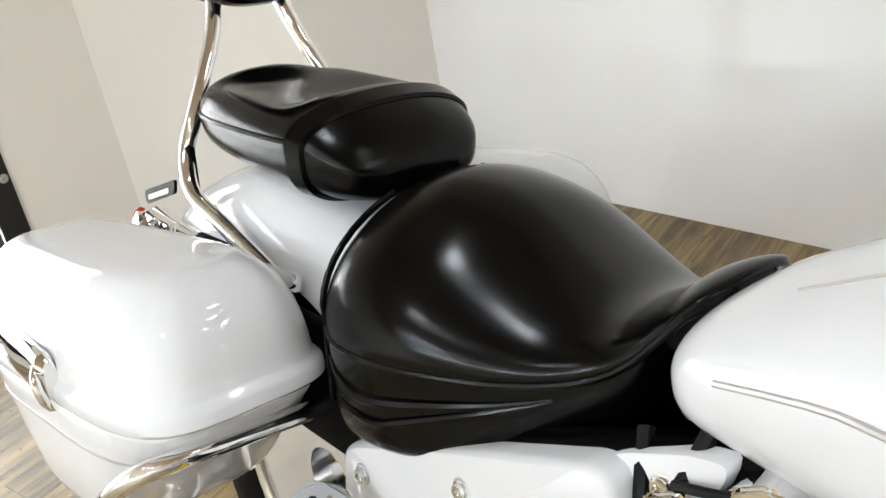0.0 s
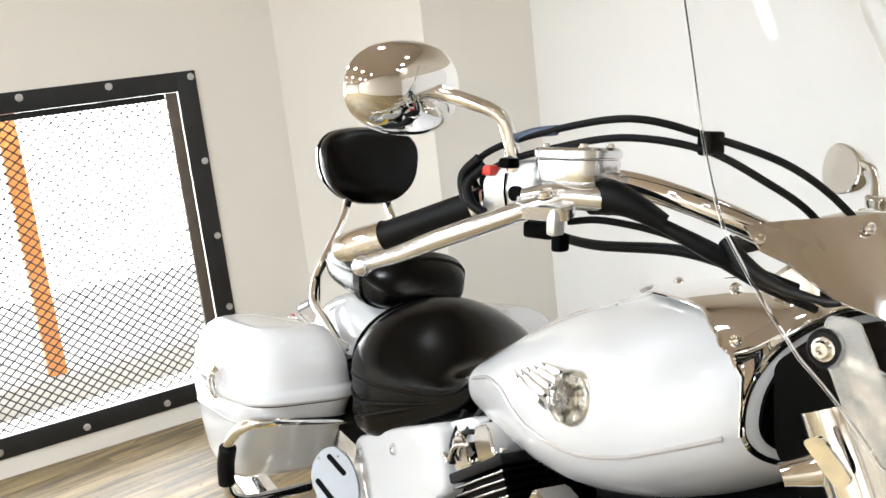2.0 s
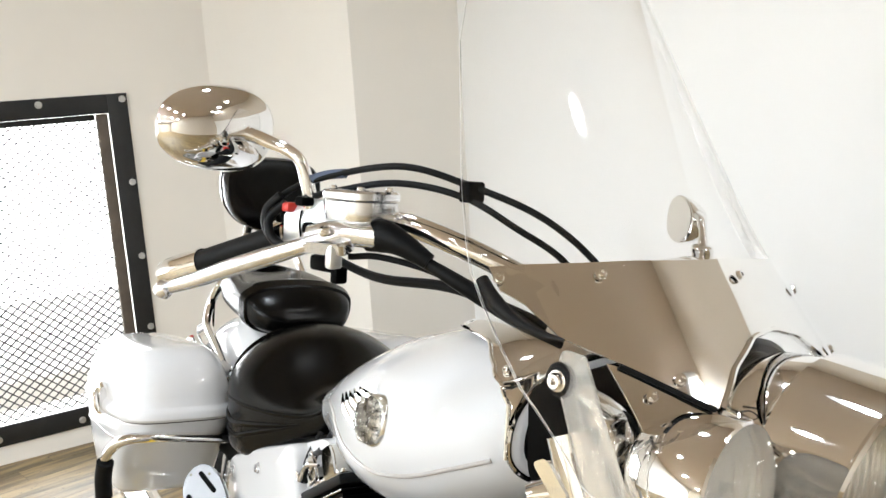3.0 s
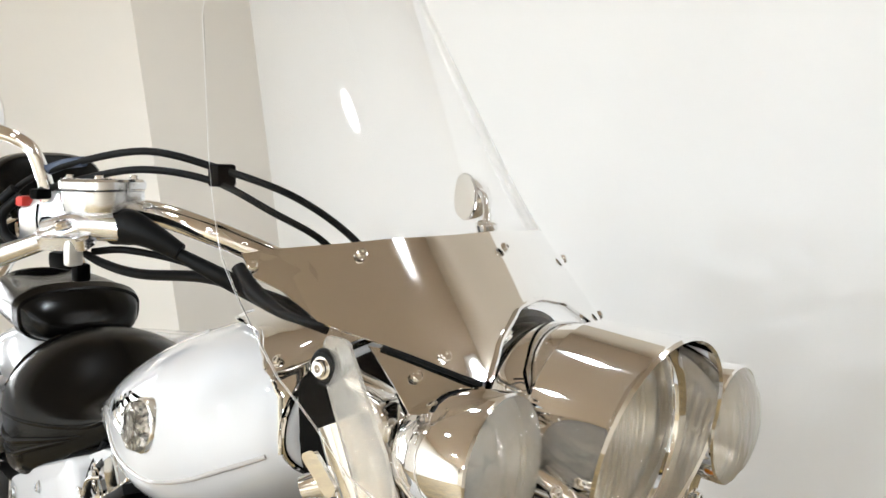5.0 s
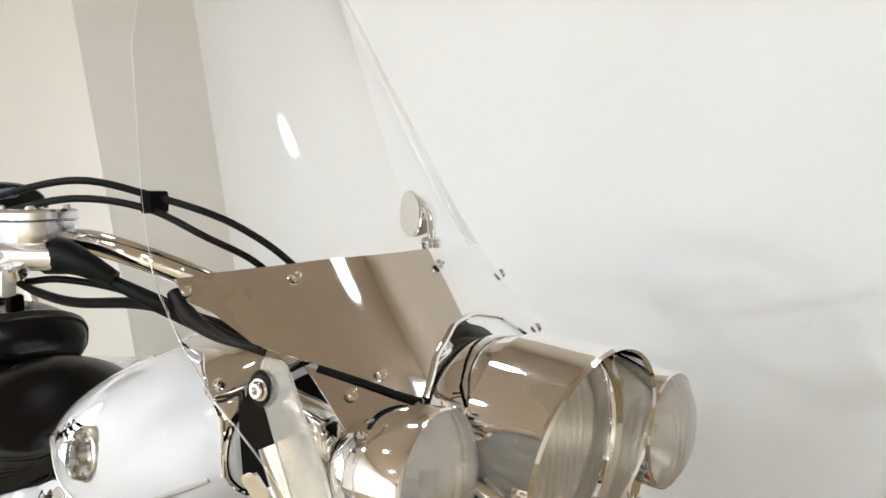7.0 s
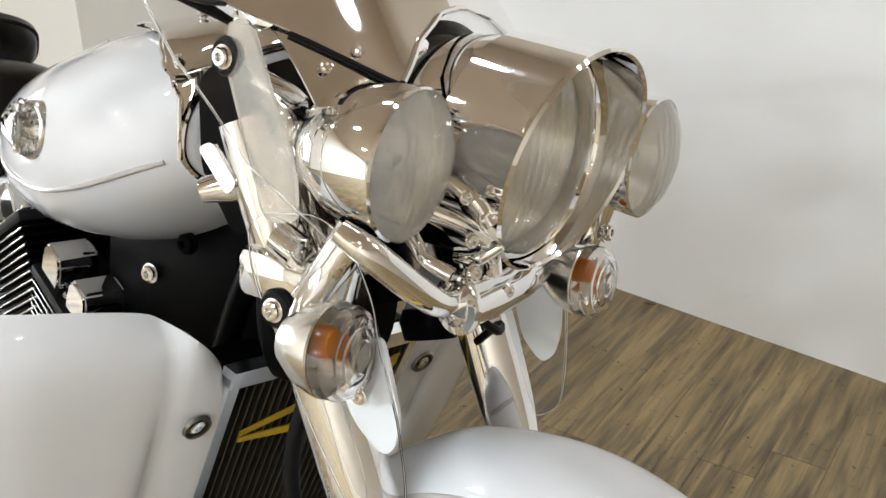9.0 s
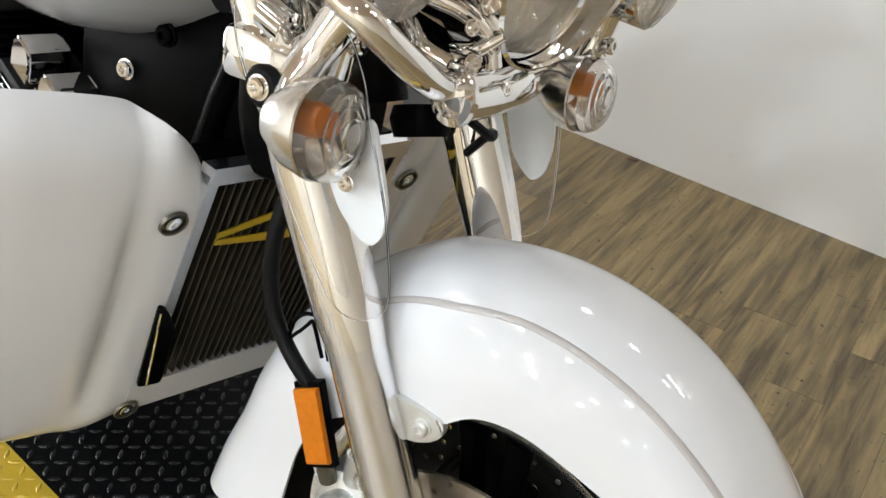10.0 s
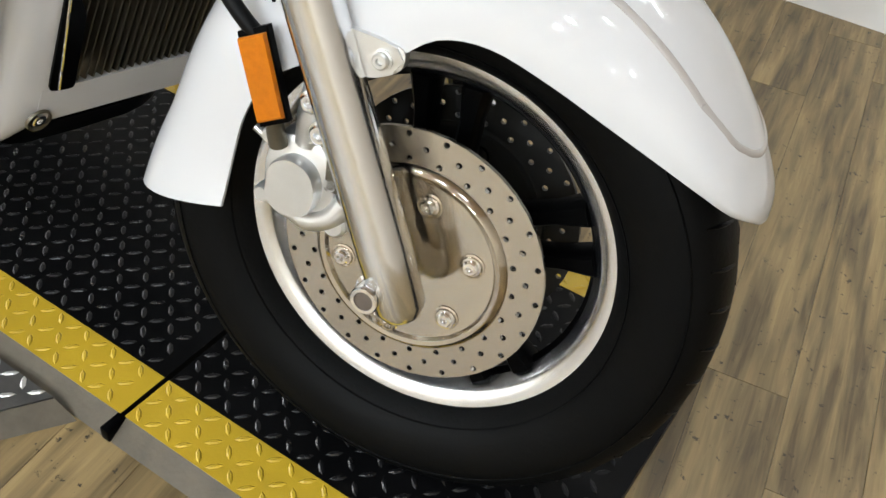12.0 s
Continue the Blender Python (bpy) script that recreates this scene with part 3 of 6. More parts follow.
def tank_row(x):
    """The tank's section at x: a smooth sweep, rounded over at both ends."""
    near = [(r, math.exp(-((r - x) / 0.065) ** 2)) for r in np.linspace(x - 0.15, x + 0.15, 41)]
    total = sum(g for _, g in near)
    table = [[r[0] for r in TANK[::-1]]] + [[r[k] for r in TANK[::-1]] for k in range(1, 5)]

    def at_x(q, k):
        if q > FRONT_X:
            return 2 * TANK[0][k] - float(np.interp(2 * FRONT_X - q, table[0], table[k]))
        if q < REAR_X:
            return 2 * TANK[-1][k] - float(np.interp(2 * REAR_X - q, table[0], table[k]))
        return float(np.interp(q, table[0], table[k]))

    w, t, b, m = (sum(g * at_x(r, k) for r, g in near) / total for k in range(1, 5))
    f = min(1.0, max(0.0, (FRONT_X - x) / 0.03))
    r = min(1.0, max(0.0, (x - REAR_X) / 0.055))
    f, r = math.sqrt(1 - (1 - f) ** 2), math.sqrt(1 - (1 - r) ** 2)
    wide, tall = (0.88 + 0.12 * f) * (0.35 + 0.65 * r), (0.86 + 0.14 * f) * (0.3 + 0.7 * r)
    return [x, w * wide, m + (t - m) * tall, m - (m - b) * tall, m]


ends = [0.0, 0.001, 0.003, 0.006, 0.010, 0.016, 0.024, 0.034, 0.045, 0.058]
TANK_ROWS = [tank_row(x) for x in [FRONT_X - e for e in ends] + list(np.linspace(FRONT_X - 0.075, REAR_X + 0.075, 44)) + [REAR_X + e for e in ends[::-1]]]


def tank_ring(row, grow=0.0):
    x, w, t, b, m = row
    return egg(x, w + grow, t + grow, b - grow, m, 2.25, 2.3, 56)


def tank_at(x, a, grow=0.0):
    """A point of the tank's skin at that x and angle round it."""
    row = [float(np.interp(-x, [-r[0] for r in TANK_ROWS], [r[k] for r in TANK_ROWS])) for k in range(5)]
    row[0] = x
    _, w, t, b, m = row
    c, s = math.cos(a), math.sin(a)
    n = 2.25 if s >= 0 else 2.3
    return Vector((x, (w + grow) * math.copysign(abs(c) ** (2 / n), c), m + (t + grow - m if s >= 0 else m - b + grow) * math.copysign(abs(s) ** (2 / n), s)))


tank = bpart("fuel_tank", loft([tank_ring(r) for r in TANK_ROWS]), PEARL)
for side in (180, 0):
    sgn = -1 if side == 180 else 1
    dips = [float(np.interp(-x, [0.31, 0.35, 0.41, 0.48, 0.56, 0.68, 0.80, 0.9, 1.0], [4, 7, 12, 16, 16, 8, -3, -8, -7])) for x in np.linspace(-0.386, -1.0, 30)]
    low = [tank_at(x, radians(180 + d if side == 180 else -d), 0.0005) for x, d in zip(np.linspace(-0.386, -1.0, 30), dips)]
    bpart("pinstripe", tube(low, 0.0030, 8, 1), STRIPE, tank, "grey pinstripe")
    high = [tank_at(x, radians(180 - 62 if side == 180 else 62), 0.0005) for x in np.linspace(-0.66, -0.98, 20)]
    bpart("pinstripe", tube(high, 0.0018, 6, 1), STRIPE, tank, "grey pinstripe")
    # badge: wings and jewel
    def skin(x, z):
        row = [float(np.interp(-x, [-r[0] for r in TANK_ROWS], [r[k] for r in TANK_ROWS])) for k in range(5)]
        _, w, t, b, m = row
        s = min(0.98, abs(z - m) / ((t - m) if z > m else (m - b)))
        n = 2.25 if z > m else 2.3
        return Vector((x, sgn * w * (1 - s ** n) ** (1 / n), z))
    badge = None
    for k in range(5):
        sx, sz = -0.582 - 0.006 * k, 0.957 - 0.0115 * k
        tx, tz = -0.672 - 0.021 * k, 0.946 - 0.0085 * k
        pts = [skin(sx + (tx - sx) * f, sz + (tz - sz) * f ** 0.8) + Vector((0, sgn * (0.0035 - 0.003 * f), 0)) for f in np.linspace(0, 1, 8)]
        bm = tube(pts, [0.0058, 0.0062, 0.005, 0.0016], 8, 2)
        if badge is None:
            badge = bpart("wing_badge", bm, CHROME, tank, "chrome winged badge")
        else:
            bpart("feather", bm, CHROME, badge)
    centre = skin(-0.566, 0.934)
    out = Vector((0.05, sgn, 0.12)).normalized()
    bm = lathe([(0.033, -0.012), (0.0335, 0.002), (0.032, 0.005), (0.0305, 0.006)], centre, out, 40)
    bpart("bezel", bm, BOWL, badge)
    bpart("backing", lathe([(0.0, 0.010), (0.009, 0.001), (0.018, 0.006), (0.031, 0.0), (0.0, -0.002)], centre, out, 9), BOWL, badge, angle=5)
    bm = lathe([(0.031, 0.005), (0.029, 0.015), (0.018, 0.021), (0.0, 0.022), (0.0, 0.0125), (0.014, 0.0105), (0.030, 0.004)], centre, out, 11)
    bpart("jewel", bm, JEWEL, badge, "clear faceted jewel", angle=5)
    for k in range(6):
        a = radians(60 * k)
        u = out.orthogonal().normalized()
        v = out.cross(u)
        bpart("jewel_ray", tube([centre + out * 0.006, centre + out * 0.007 + 0.027 * (math.cos(a) * u + math.sin(a) * v)], 0.0026, 6), BOWL, badge)

inner_face = TANK_ROWS[0]
# cap added over the front face; its black paints the dark open front
bpart("tank_front_dark_cap", loft([[(inner_face[0] + d, y * g, inner_face[4] + (z - inner_face[4]) * g) for _, y, z in tank_ring(inner_face)] for d, g in ((-0.002, 0.985), (0.003, 0.975), (0.006, 0.90))]), BLACKPLASTIC, tank, "black cap in place of the dark open front")

# chrome console over the front of the tank
rings = []
for x in list(np.linspace(-0.373, -0.45, 16)) + list(np.linspace(-0.47, -0.75, 16)):
    wide = float(np.interp(-x, [0.373, 0.378, 0.393, 0.411, 0.419, 0.437, 0.464, 0.50, 0.55, 0.60, 0.66, 0.75], [100, 68, 58, 53, 49, 44, 36, 32, 28, 24, 12, 3]))
    rings.append([tank_at(x, radians(a), 0.009) for a in np.linspace(90 - wide, 90 + wide, 48)])
console = bpart("tank_console", sheet(rings, 0.003), CHROME, None, "chrome console over the tank front")
bpart("console_lip", tube([r[-1] for r in rings], 0.0028, 8, 1), CHROME, console)
for x, a in ((-0.67, 93), (-0.48, 110), (-0.40, 140), (-0.46, 72)):
    p = tank_at(x, radians(a), 0.011)
    bolt(p, p - Vector((x, 0, 0.93)), console, 0.0055)
bpart("tank_front_trim", tube([tank_at(-0.3745, radians(a), 0.0005) for a in range(268, -93, -10)], 0.0036, 8, 2), CHROME)
bpart("front_bracket", tube([(-0.30, -0.15, 1.03), (-0.26, -0.13, 1.0), (-0.27, -0.16, 0.95), (-0.30, -0.2, 0.93)], [0.022, 0.03, 0.024, 0.012], 12), CHROME)

# rider's seat
SEAT = stations([
    # x, half width, top, skirt bottom, widest line
    (-1.505, 0.07, 0.775, 0.65, 0.72),
    (-1.500, 0.12, 0.815, 0.61, 0.73),
    (-1.485, 0.158, 0.843, 0.592, 0.735),
    (-1.455, 0.186, 0.862, 0.586, 0.735),
    (-1.41, 0.202, 0.869, 0.588, 0.735),
    (-1.34, 0.198, 0.855, 0.600, 0.736),
    (-1.26, 0.170, 0.818, 0.622, 0.738),
    (-1.20, 0.140, 0.797, 0.642, 0.744),
    (-1.155, 0.116, 0.801, 0.664, 0.756),
    (-1.122, 0.102, 0.822, 0.700, 0.776),
    (-1.098, 0.094, 0.842, 0.748, 0.802),
    (-1.080, 0.084, 0.851, 0.79, 0.826),
    (-1.066, 0.062, 0.852, 0.82, 0.84),
    (-1.060, 0.030, 0.846, 0.832, 0.842)], 5)
rings = []
for x, w, t, b, m in SEAT:
    ring = []
    dish = 0.006 * math.exp(-((x + 1.24) / 0.10) ** 2)
    for px_, py, pz in egg(x, w, t, b, m, 1.85, float(np.interp(x, [-1.2, -1.1], [7.0, 2.4])), 64):
        if pz > m:
            pz += -dish * max(0.0, 1 - (py / w) ** 2)
        ring.append((px_, py * (1.0 if pz >= m - 0.012 else 1.0 - 0.02), pz))
    rings.append(ring)
seat = bpart("rider_seat", loft(rings), LEATHER)


def seat_side(x, f, sgn, grow=0.0):
    """f: 0 at the widest line, 1 at the skirt's lower edge, below 0 over the cushion."""
    x_, w, t, b, m = [float(np.interp(x, [r[0] for r in SEAT], [r[k] for r in SEAT])) for k in range(5)]
    if f < 0:
        a = -f * math.pi / 2
        return Vector((x, sgn * (w + grow) * math.cos(a), m + (t - m + grow) * math.sin(a)))
    return Vector((x, sgn * (w * 0.985 + grow), m + (b - m) * f))


for sgn in (-1, 1):
    bpart("piping", tube([seat_side(x, 0.06 + 0.1 * abs(x + 1.2), sgn, 0.001) for x in np.linspace(-1.46, -1.06, 24)], 0.0042, 8, 1), LEATHER, seat)
    bpart("piping", tube([seat_side(-1.47, f, sgn, 0.001) + Vector((-0.004, 0, 0)) for f in np.linspace(0.75, -0.75, 18)], 0.004, 8, 1), LEATHER, seat)
    # a stitched swoosh on the skirt
    top = [seat_side(x, float(np.interp(x, [-1.45, -1.38, -1.18], [0.28, 0.42, 0.22])), sgn, 0.0) for x in np.linspace(-1.45, -1.18, 14)]
    bpart("skirt_fold", tube(top, [0.003, 0.007, 0.006, 0.002], 8, 2), LEATHER, seat)
    low = [seat_side(x, float(np.interp(x, [-1.43, -1.36, -1.18], [0.55, 0.6, 0.24])), sgn, -0.001) for x in np.linspace(-1.43, -1.18, 14)]
    bpart("skirt_fold", tube(low, [0.002, 0.006, 0.005, 0.002], 8, 2), LEATHER, seat)

# pillion seat with its strap
PILLION = stations([
    (-1.885, 0.050, 0.905, 0.865, 0.885),
    (-1.875, 0.085, 0.923, 0.845, 0.885),
    (-1.85, 0.104, 0.938, 0.832, 0.885),
    (-1.79, 0.119, 0.946, 0.825, 0.886),
    (-1.70, 0.128, 0.942, 0.822, 0.888),
    (-1.63, 0.131, 0.937, 0.820, 0.890),
    (-1.585, 0.130, 0.932, 0.818, 0.890),
    (-1.555, 0.122, 0.918, 0.818, 0.882),
    (-1.530, 0.110, 0.900, 0.82, 0.872),
    (-1.512, 0.090, 0.880, 0.824, 0.862),
    (-1.502, 0.054, 0.862, 0.832, 0.852)], 5)
rings = []
for x, w, t, b, m in PILLION:
    dish = 0.030 * math.exp(-((x + 1.74) / 0.10) ** 6)
    rings.append([(a, y, z - (dish * max(0.0, 1 - (y / (0.84 * w)) ** 2) if z > m else 0.0)) for a, y, z in egg(x, w, t, b, m, 2.25, 3.2, 56)])
pillion = bpart("pillion_seat", loft(rings), LEATHER)


def pillion_ring(x, grow):
    row = [float(np.interp(x, [r[0] for r in PILLION], [r[k] for r in PILLION])) for k in range(5)]
    return [Vector(p) for p in egg(x, row[1] + grow, row[2] + grow, row[3] - grow, row[4], 2.25, 3.2, 56)]


strap = [pillion_ring(-1.592, 0.001), pillion_ring(-1.590, 0.005), pillion_ring(-1.566, 0.005), pillion_ring(-1.564, 0.001)]
bpart("strap", loft(strap, caps=False), LEATHER, pillion)
for sgn in (-1, 1):
    bpart("piping", tube([(x, sgn * (float(np.interp(x, [r[0] for r in PILLION], [r[1] for r in PILLION])) + 0.0005), float(np.interp(x, [-1.87, -1.80, -1.6], [0.885, 0.887, 0.896]))) for x in np.linspace(-1.872, -1.592, 18)], 0.0032, 8, 1), LEATHER, pillion)

# rear fender
grid = []
for a in np.linspace(150, 20, 34):
    c, s = math.cos(radians(a)), math.sin(radians(a))
    row = []
    for v in np.linspace(-1, 1, 21):
        y = 0.135 * math.copysign(abs(v) ** 0.75, v)
        drop = 0.10 * abs(v) ** 3.5
        r = 0.465 - drop
        row.append((-1.69 - r * c, y, 0.36 + r * s))
    grid.append(row)
bpart("rear_fender", sheet(grid, 0.004), PEARL)

# rear wheel
wheel_r = bpart("rear_wheel", lathe([(0.19, -0.05), (0.2, -0.06), (0.215, -0.062), (0.215, 0.062), (0.2, 0.06), (0.19, 0.05), (0.05, 0.04), (0.05, -0.04)], (-1.715, 0, 0.33), (0, 1, 0), 48, closed=True), ALLOY)
bpart("tyre", lathe([(0.205, -0.06), (0.25, -0.075), (0.30, -0.07), (0.325, -0.045), (0.33, 0), (0.325, 0.045), (0.30, 0.07), (0.25, 0.075), (0.205, 0.06)], (-1.715, 0, 0.33), (0, 1, 0), 56), TYRE, wheel_r)

# dark boxes added to fill the shaded gap between the rear fender and bags
for sgn in (-1, 1):
    bpart("gap_filler", box(-1.66, -1.44, sgn * 0.152 - 0.010, sgn * 0.152 + 0.010, 0.54, 0.70, 0.004), BLACKPLASTIC)

# backrest
uprights = [(-1.965, -0.052, 1.06), (-1.955, -0.053, 1.02), (-1.925, -0.072, 0.965), (-1.88, -0.115, 0.88), (-1.868, -0.13, 0.83), (-1.83, -0.14, 0.785), (-1.74, -0.145, 0.76), (-1.66, -0.15, 0.742), (-1.585, -0.155, 0.725)]
backrest = None
for sgn in (1, -1):
    bm = tube([(x, y * sgn + 0.045 * max(0.0, min(1.0, (z - 0.8) / 0.2)), z) for x, y, z in uprights], 0.0115, 12, 5)
    if backrest is None:
        backrest = bpart("backrest", bm, CHROME, None, "chrome sissy bar with a black leather pad")
    else:
        bpart("upright", bm, CHROME, backrest)
    bpart("clamp_cover", box(-1.88, -1.852, -0.122 * sgn - 0.006, -0.122 * sgn + 0.006, 0.768, 0.843, 0.005), BLACKPLASTIC, backrest)
    bpart("mount_plate", plate(rounded([(-1.68, 0.70), (-1.60, 0.735), (-1.55, 0.72), (-1.56, 0.69), (-1.66, 0.67)], 0.012), 0.008, pose(0, -0.165 * sgn, 0, 90, 0, 0), 0.002), CHROME, backrest)
    for x, z in ((-1.655, 0.70), (-1.57, 0.712)):
        bolt((x, -0.171 * sgn, z), (0, -sgn, 0), backrest, 0.008)
PADS = [(-1.985, 0.85, 0), (-1.98, 0.97, 0), (-1.965, 1.0, 0), (-1.942, 1.0, 0), (-1.928, 0.95, 0), (-1.922, 0.8, 0), (-1.920, 0.45, 0)]
rings = []
for x, g, _ in PADS:
    ring = []
    for k in range(56):
        a = 2 * math.pi * k / 56
        c, s = math.cos(a), math.sin(a)
        z = 0.098 * math.copysign(abs(s) ** 0.72, s)
        w = 0.130 * (1.0 + 0.10 * (z / 0.098)) - 0.018 * max(0, -z / 0.098) ** 2
        ring.append((x - 0.10 * z, 0.05 + w * g * math.copysign(abs(c) ** 0.72, c), 1.105 + z * g))
    rings.append(ring)
pad = bpart("pad", loft(rings), LEATHER, backrest, "black leather pad")
rings = [[(p[0] - 0.012, 0.05 + (p[1] - 0.05) * 1.03, 1.105 + (p[2] - 1.105) * 1.03) for p in rings[1]], [(p[0] - 0.004, 0.05 + (p[1] - 0.05) * 1.035, 1.105 + (p[2] - 1.105) * 1.035) for p in rings[1]]]
bpart("pad_rim", loft(rings), CHROME, backrest)

# tail light bracket and rear indicators
tail = bpart("tail_bracket", tube([(-1.575, -0.146, 0.728), (-1.62, -0.152, 0.722), (-1.72, -0.150, 0.716), (-1.83, -0.142, 0.706), (-1.94, -0.128, 0.694), (-2.04, -0.105, 0.682)], [0.010, 0.015, 0.017, 0.020, 0.024, 0.026], 14), CHROME, None, "chrome fender rail")
bpart("hanger", plate(rounded([(-2.085, 0.700), (-1.975, 0.742), (-1.968, 0.766), (-2.085, 0.724)], 0.008), 0.005, pose(0, -0.10, 0, 90, 0, 0), 0.001), BLACKPAINT, tail, "black slotted hanger")
bpart("slot", plate(rounded([(-2.072, 0.711), (-1.995, 0.739), (-1.993, 0.748), (-2.072, 0.719)], 0.004), 0.0062, pose(0, -0.10, 0, 90, 0, 0)), CREAMWALL, tail)
bpart("indicator", lathe([(0, -0.03), (0.02, -0.028), (0.028, -0.01), (0.028, 0.02), (0, 0.03)], (-2.06, -0.115, 0.668), (-0.3, -1, 0.2), 20), CHROME, tail)
bpart("lens", lathe([(0.013, 0.02), (0.010, 0.027), (0, 0.029)], (-2.078, -0.105, 0.672), (-0.6, -0.5, 0.7), 20), REDPLASTIC, tail, "red lens")
for x, y, z in ((-1.66, -0.166, 0.728), (-1.73, -0.166, 0.727), (-1.80, -0.160, 0.722), (-1.89, -0.155, 0.715), (-1.96, -0.148, 0.706)):
    bolt((x, y, z), (0, -1, 0.8), tail, 0.010)
for x, y, z in ((-1.595, -0.158, 0.735), (-1.69, -0.160, 0.735), (-1.77, -0.155, 0.730)):
    bpart("link_plate", plate(rounded([(-0.034, -0.011), (0.030, -0.008), (0.034, 0.010), (-0.030, 0.012)], 0.008), 0.008, facing((x, y, z), (0.1, -0.8, 0.6)), 0.002), BLACKPAINT if x < -1.65 else CHROME, tail)


# saddlebags
def saddlebag(sgn):
    def plan(z, inset=0.0, dome=0.0):
        """The bag's outline at height z; dome: 0 at the lip, 1 at the crown."""
        low = max(0.0, (0.655 - z) / 0.20)
        x0, x1 = -2.105 + 0.17 * low + 0.091 * dome + inset, -1.463 - 0.235 * low - 0.087 * dome - inset
        yi, yo = 0.142 + 0.069 * dome + inset, 0.401 - 0.02 * low ** 2 - 0.078 * dome - inset
        pts = []
        for k in range(72):
            a = 2 * math.pi * k / 72
            c, s = math.cos(a), math.sin(a)
            n = 4.4
            pts.append(((x0 + x1) / 2 + (x1 - x0) / 2 * math.copysign(abs(c) ** (2 / n), c), sgn * ((yi + yo) / 2 + (yo - yi) / 2 * math.copysign(abs(s) ** (2 / n), s)), z))
        return pts

    tilt = Matrix.Translation((-1.49, 0, 0.6)) @ Matrix.Rotation(radians(-8.8), 4, "Y") @ Matrix.Translation((1.49, 0, -0.6))

    def tilted(bm):
        bmesh.ops.transform(bm, matrix=tilt, verts=bm.verts[:])
        return bm

    bag = bpart("saddlebag", tilted(loft([plan(z, i) for z, i in ((0.445, 0.05), (0.45, 0.02), (0.468, 0.006), (0.50, 0.0), (0.56, 0.0), (0.62, 0.0), (0.642, 0.001), (0.646, 0.004))])), PEARL, None, "hard pearl white saddlebag with a chrome latch")
    rows = [plan(0.648, 0.006), plan(0.650, -0.003), plan(0.656, -0.0055), plan(0.668, -0.0055), plan(0.674, -0.003), plan(0.678, 0.002)]
    for f in (0.1, 0.25, 0.4, 0.55, 0.68, 0.78, 0.86, 0.92, 0.96, 0.985, 1.0):
        rows.append(plan(0.663 + 0.14 * f + 0.006 * (1 - f), 0.004, 1 - math.sqrt(max(0.0, 1 - f ** 2.4))))
    rows.append(plan(0.8045, 0.045, 1.0))
    lid = bpart("lid", tilted(loft(rows)), PEARL, bag)
    bpart("seal", tilted(loft([plan(0.645, 0.004), plan(0.649, 0.004)])), BLACKPLASTIC, bag)
    bpart("pinstripe", tilted(loft([plan(0.600, -0.0010), plan(0.604, -0.0010)])), STRIPE, bag, "grey pinstripe")
    rings = []
    for x, y, z, hy, hz in ((-1.95, 0.392, 0.690, 0.004, 0.012), (-1.93, 0.396, 0.690, 0.008, 0.024), (-1.82, 0.400, 0.688, 0.010, 0.032), (-1.74, 0.404, 0.682, 0.011, 0.034), (-1.706, 0.406, 0.677, 0.013, 0.036), (-1.696, 0.404, 0.674, 0.008, 0.030)):
        rings.append([(x, sgn * (y + hy * math.copysign(abs(math.cos(a)) ** 0.6, math.cos(a))), z + hz * math.copysign(abs(math.sin(a)) ** 0.6, math.sin(a))) for a in np.linspace(0, 2 * math.pi, 20, endpoint=False)])
    latch_ob = bpart("latch", tilted(loft(rings)), CHROME, bag, "chrome latch")
    bpart("latch_hook", tilted(tube([(-1.712, sgn * 0.415, 0.70), (-1.70, sgn * 0.422, 0.685), (-1.698, sgn * 0.418, 0.66), (-1.708, sgn * 0.408, 0.645)], [0.004, 0.006, 0.006, 0.004], 10)), CHROME, latch_ob)
    return bag


for sgn in (-1, 1):
    saddlebag(sgn)

# bag guards with rubber sleeves
for sgn in (-1, 1):
    pts = [(-1.515, 0.145, 0.592), (-1.508, 0.22, 0.602), (-1.502, 0.29, 0.611), (-1.500, 0.35, 0.616), (-1.513, 0.392, 0.609), (-1.55, 0.412, 0.575), (-1.585, 0.417, 0.53), (-1.598, 0.415, 0.47), (-1.602, 0.406, 0.43), (-1.612, 0.37, 0.404), (-1.635, 0.28, 0.396), (-1.65, 0.21, 0.396)]
    guard = bpart("bag_guard", tube([(x, sgn * y, z) for x, y, z in pts], 0.0118, 12, 5), CHROME)
    bpart("sleeve", tube([(-1.576, sgn * 0.4165, 0.542), (-1.592, sgn * 0.417, 0.50), (-1.599, sgn * 0.413, 0.455)], 0.0185, 14, 4), RUBBER, guard, "black rubber sleeve")

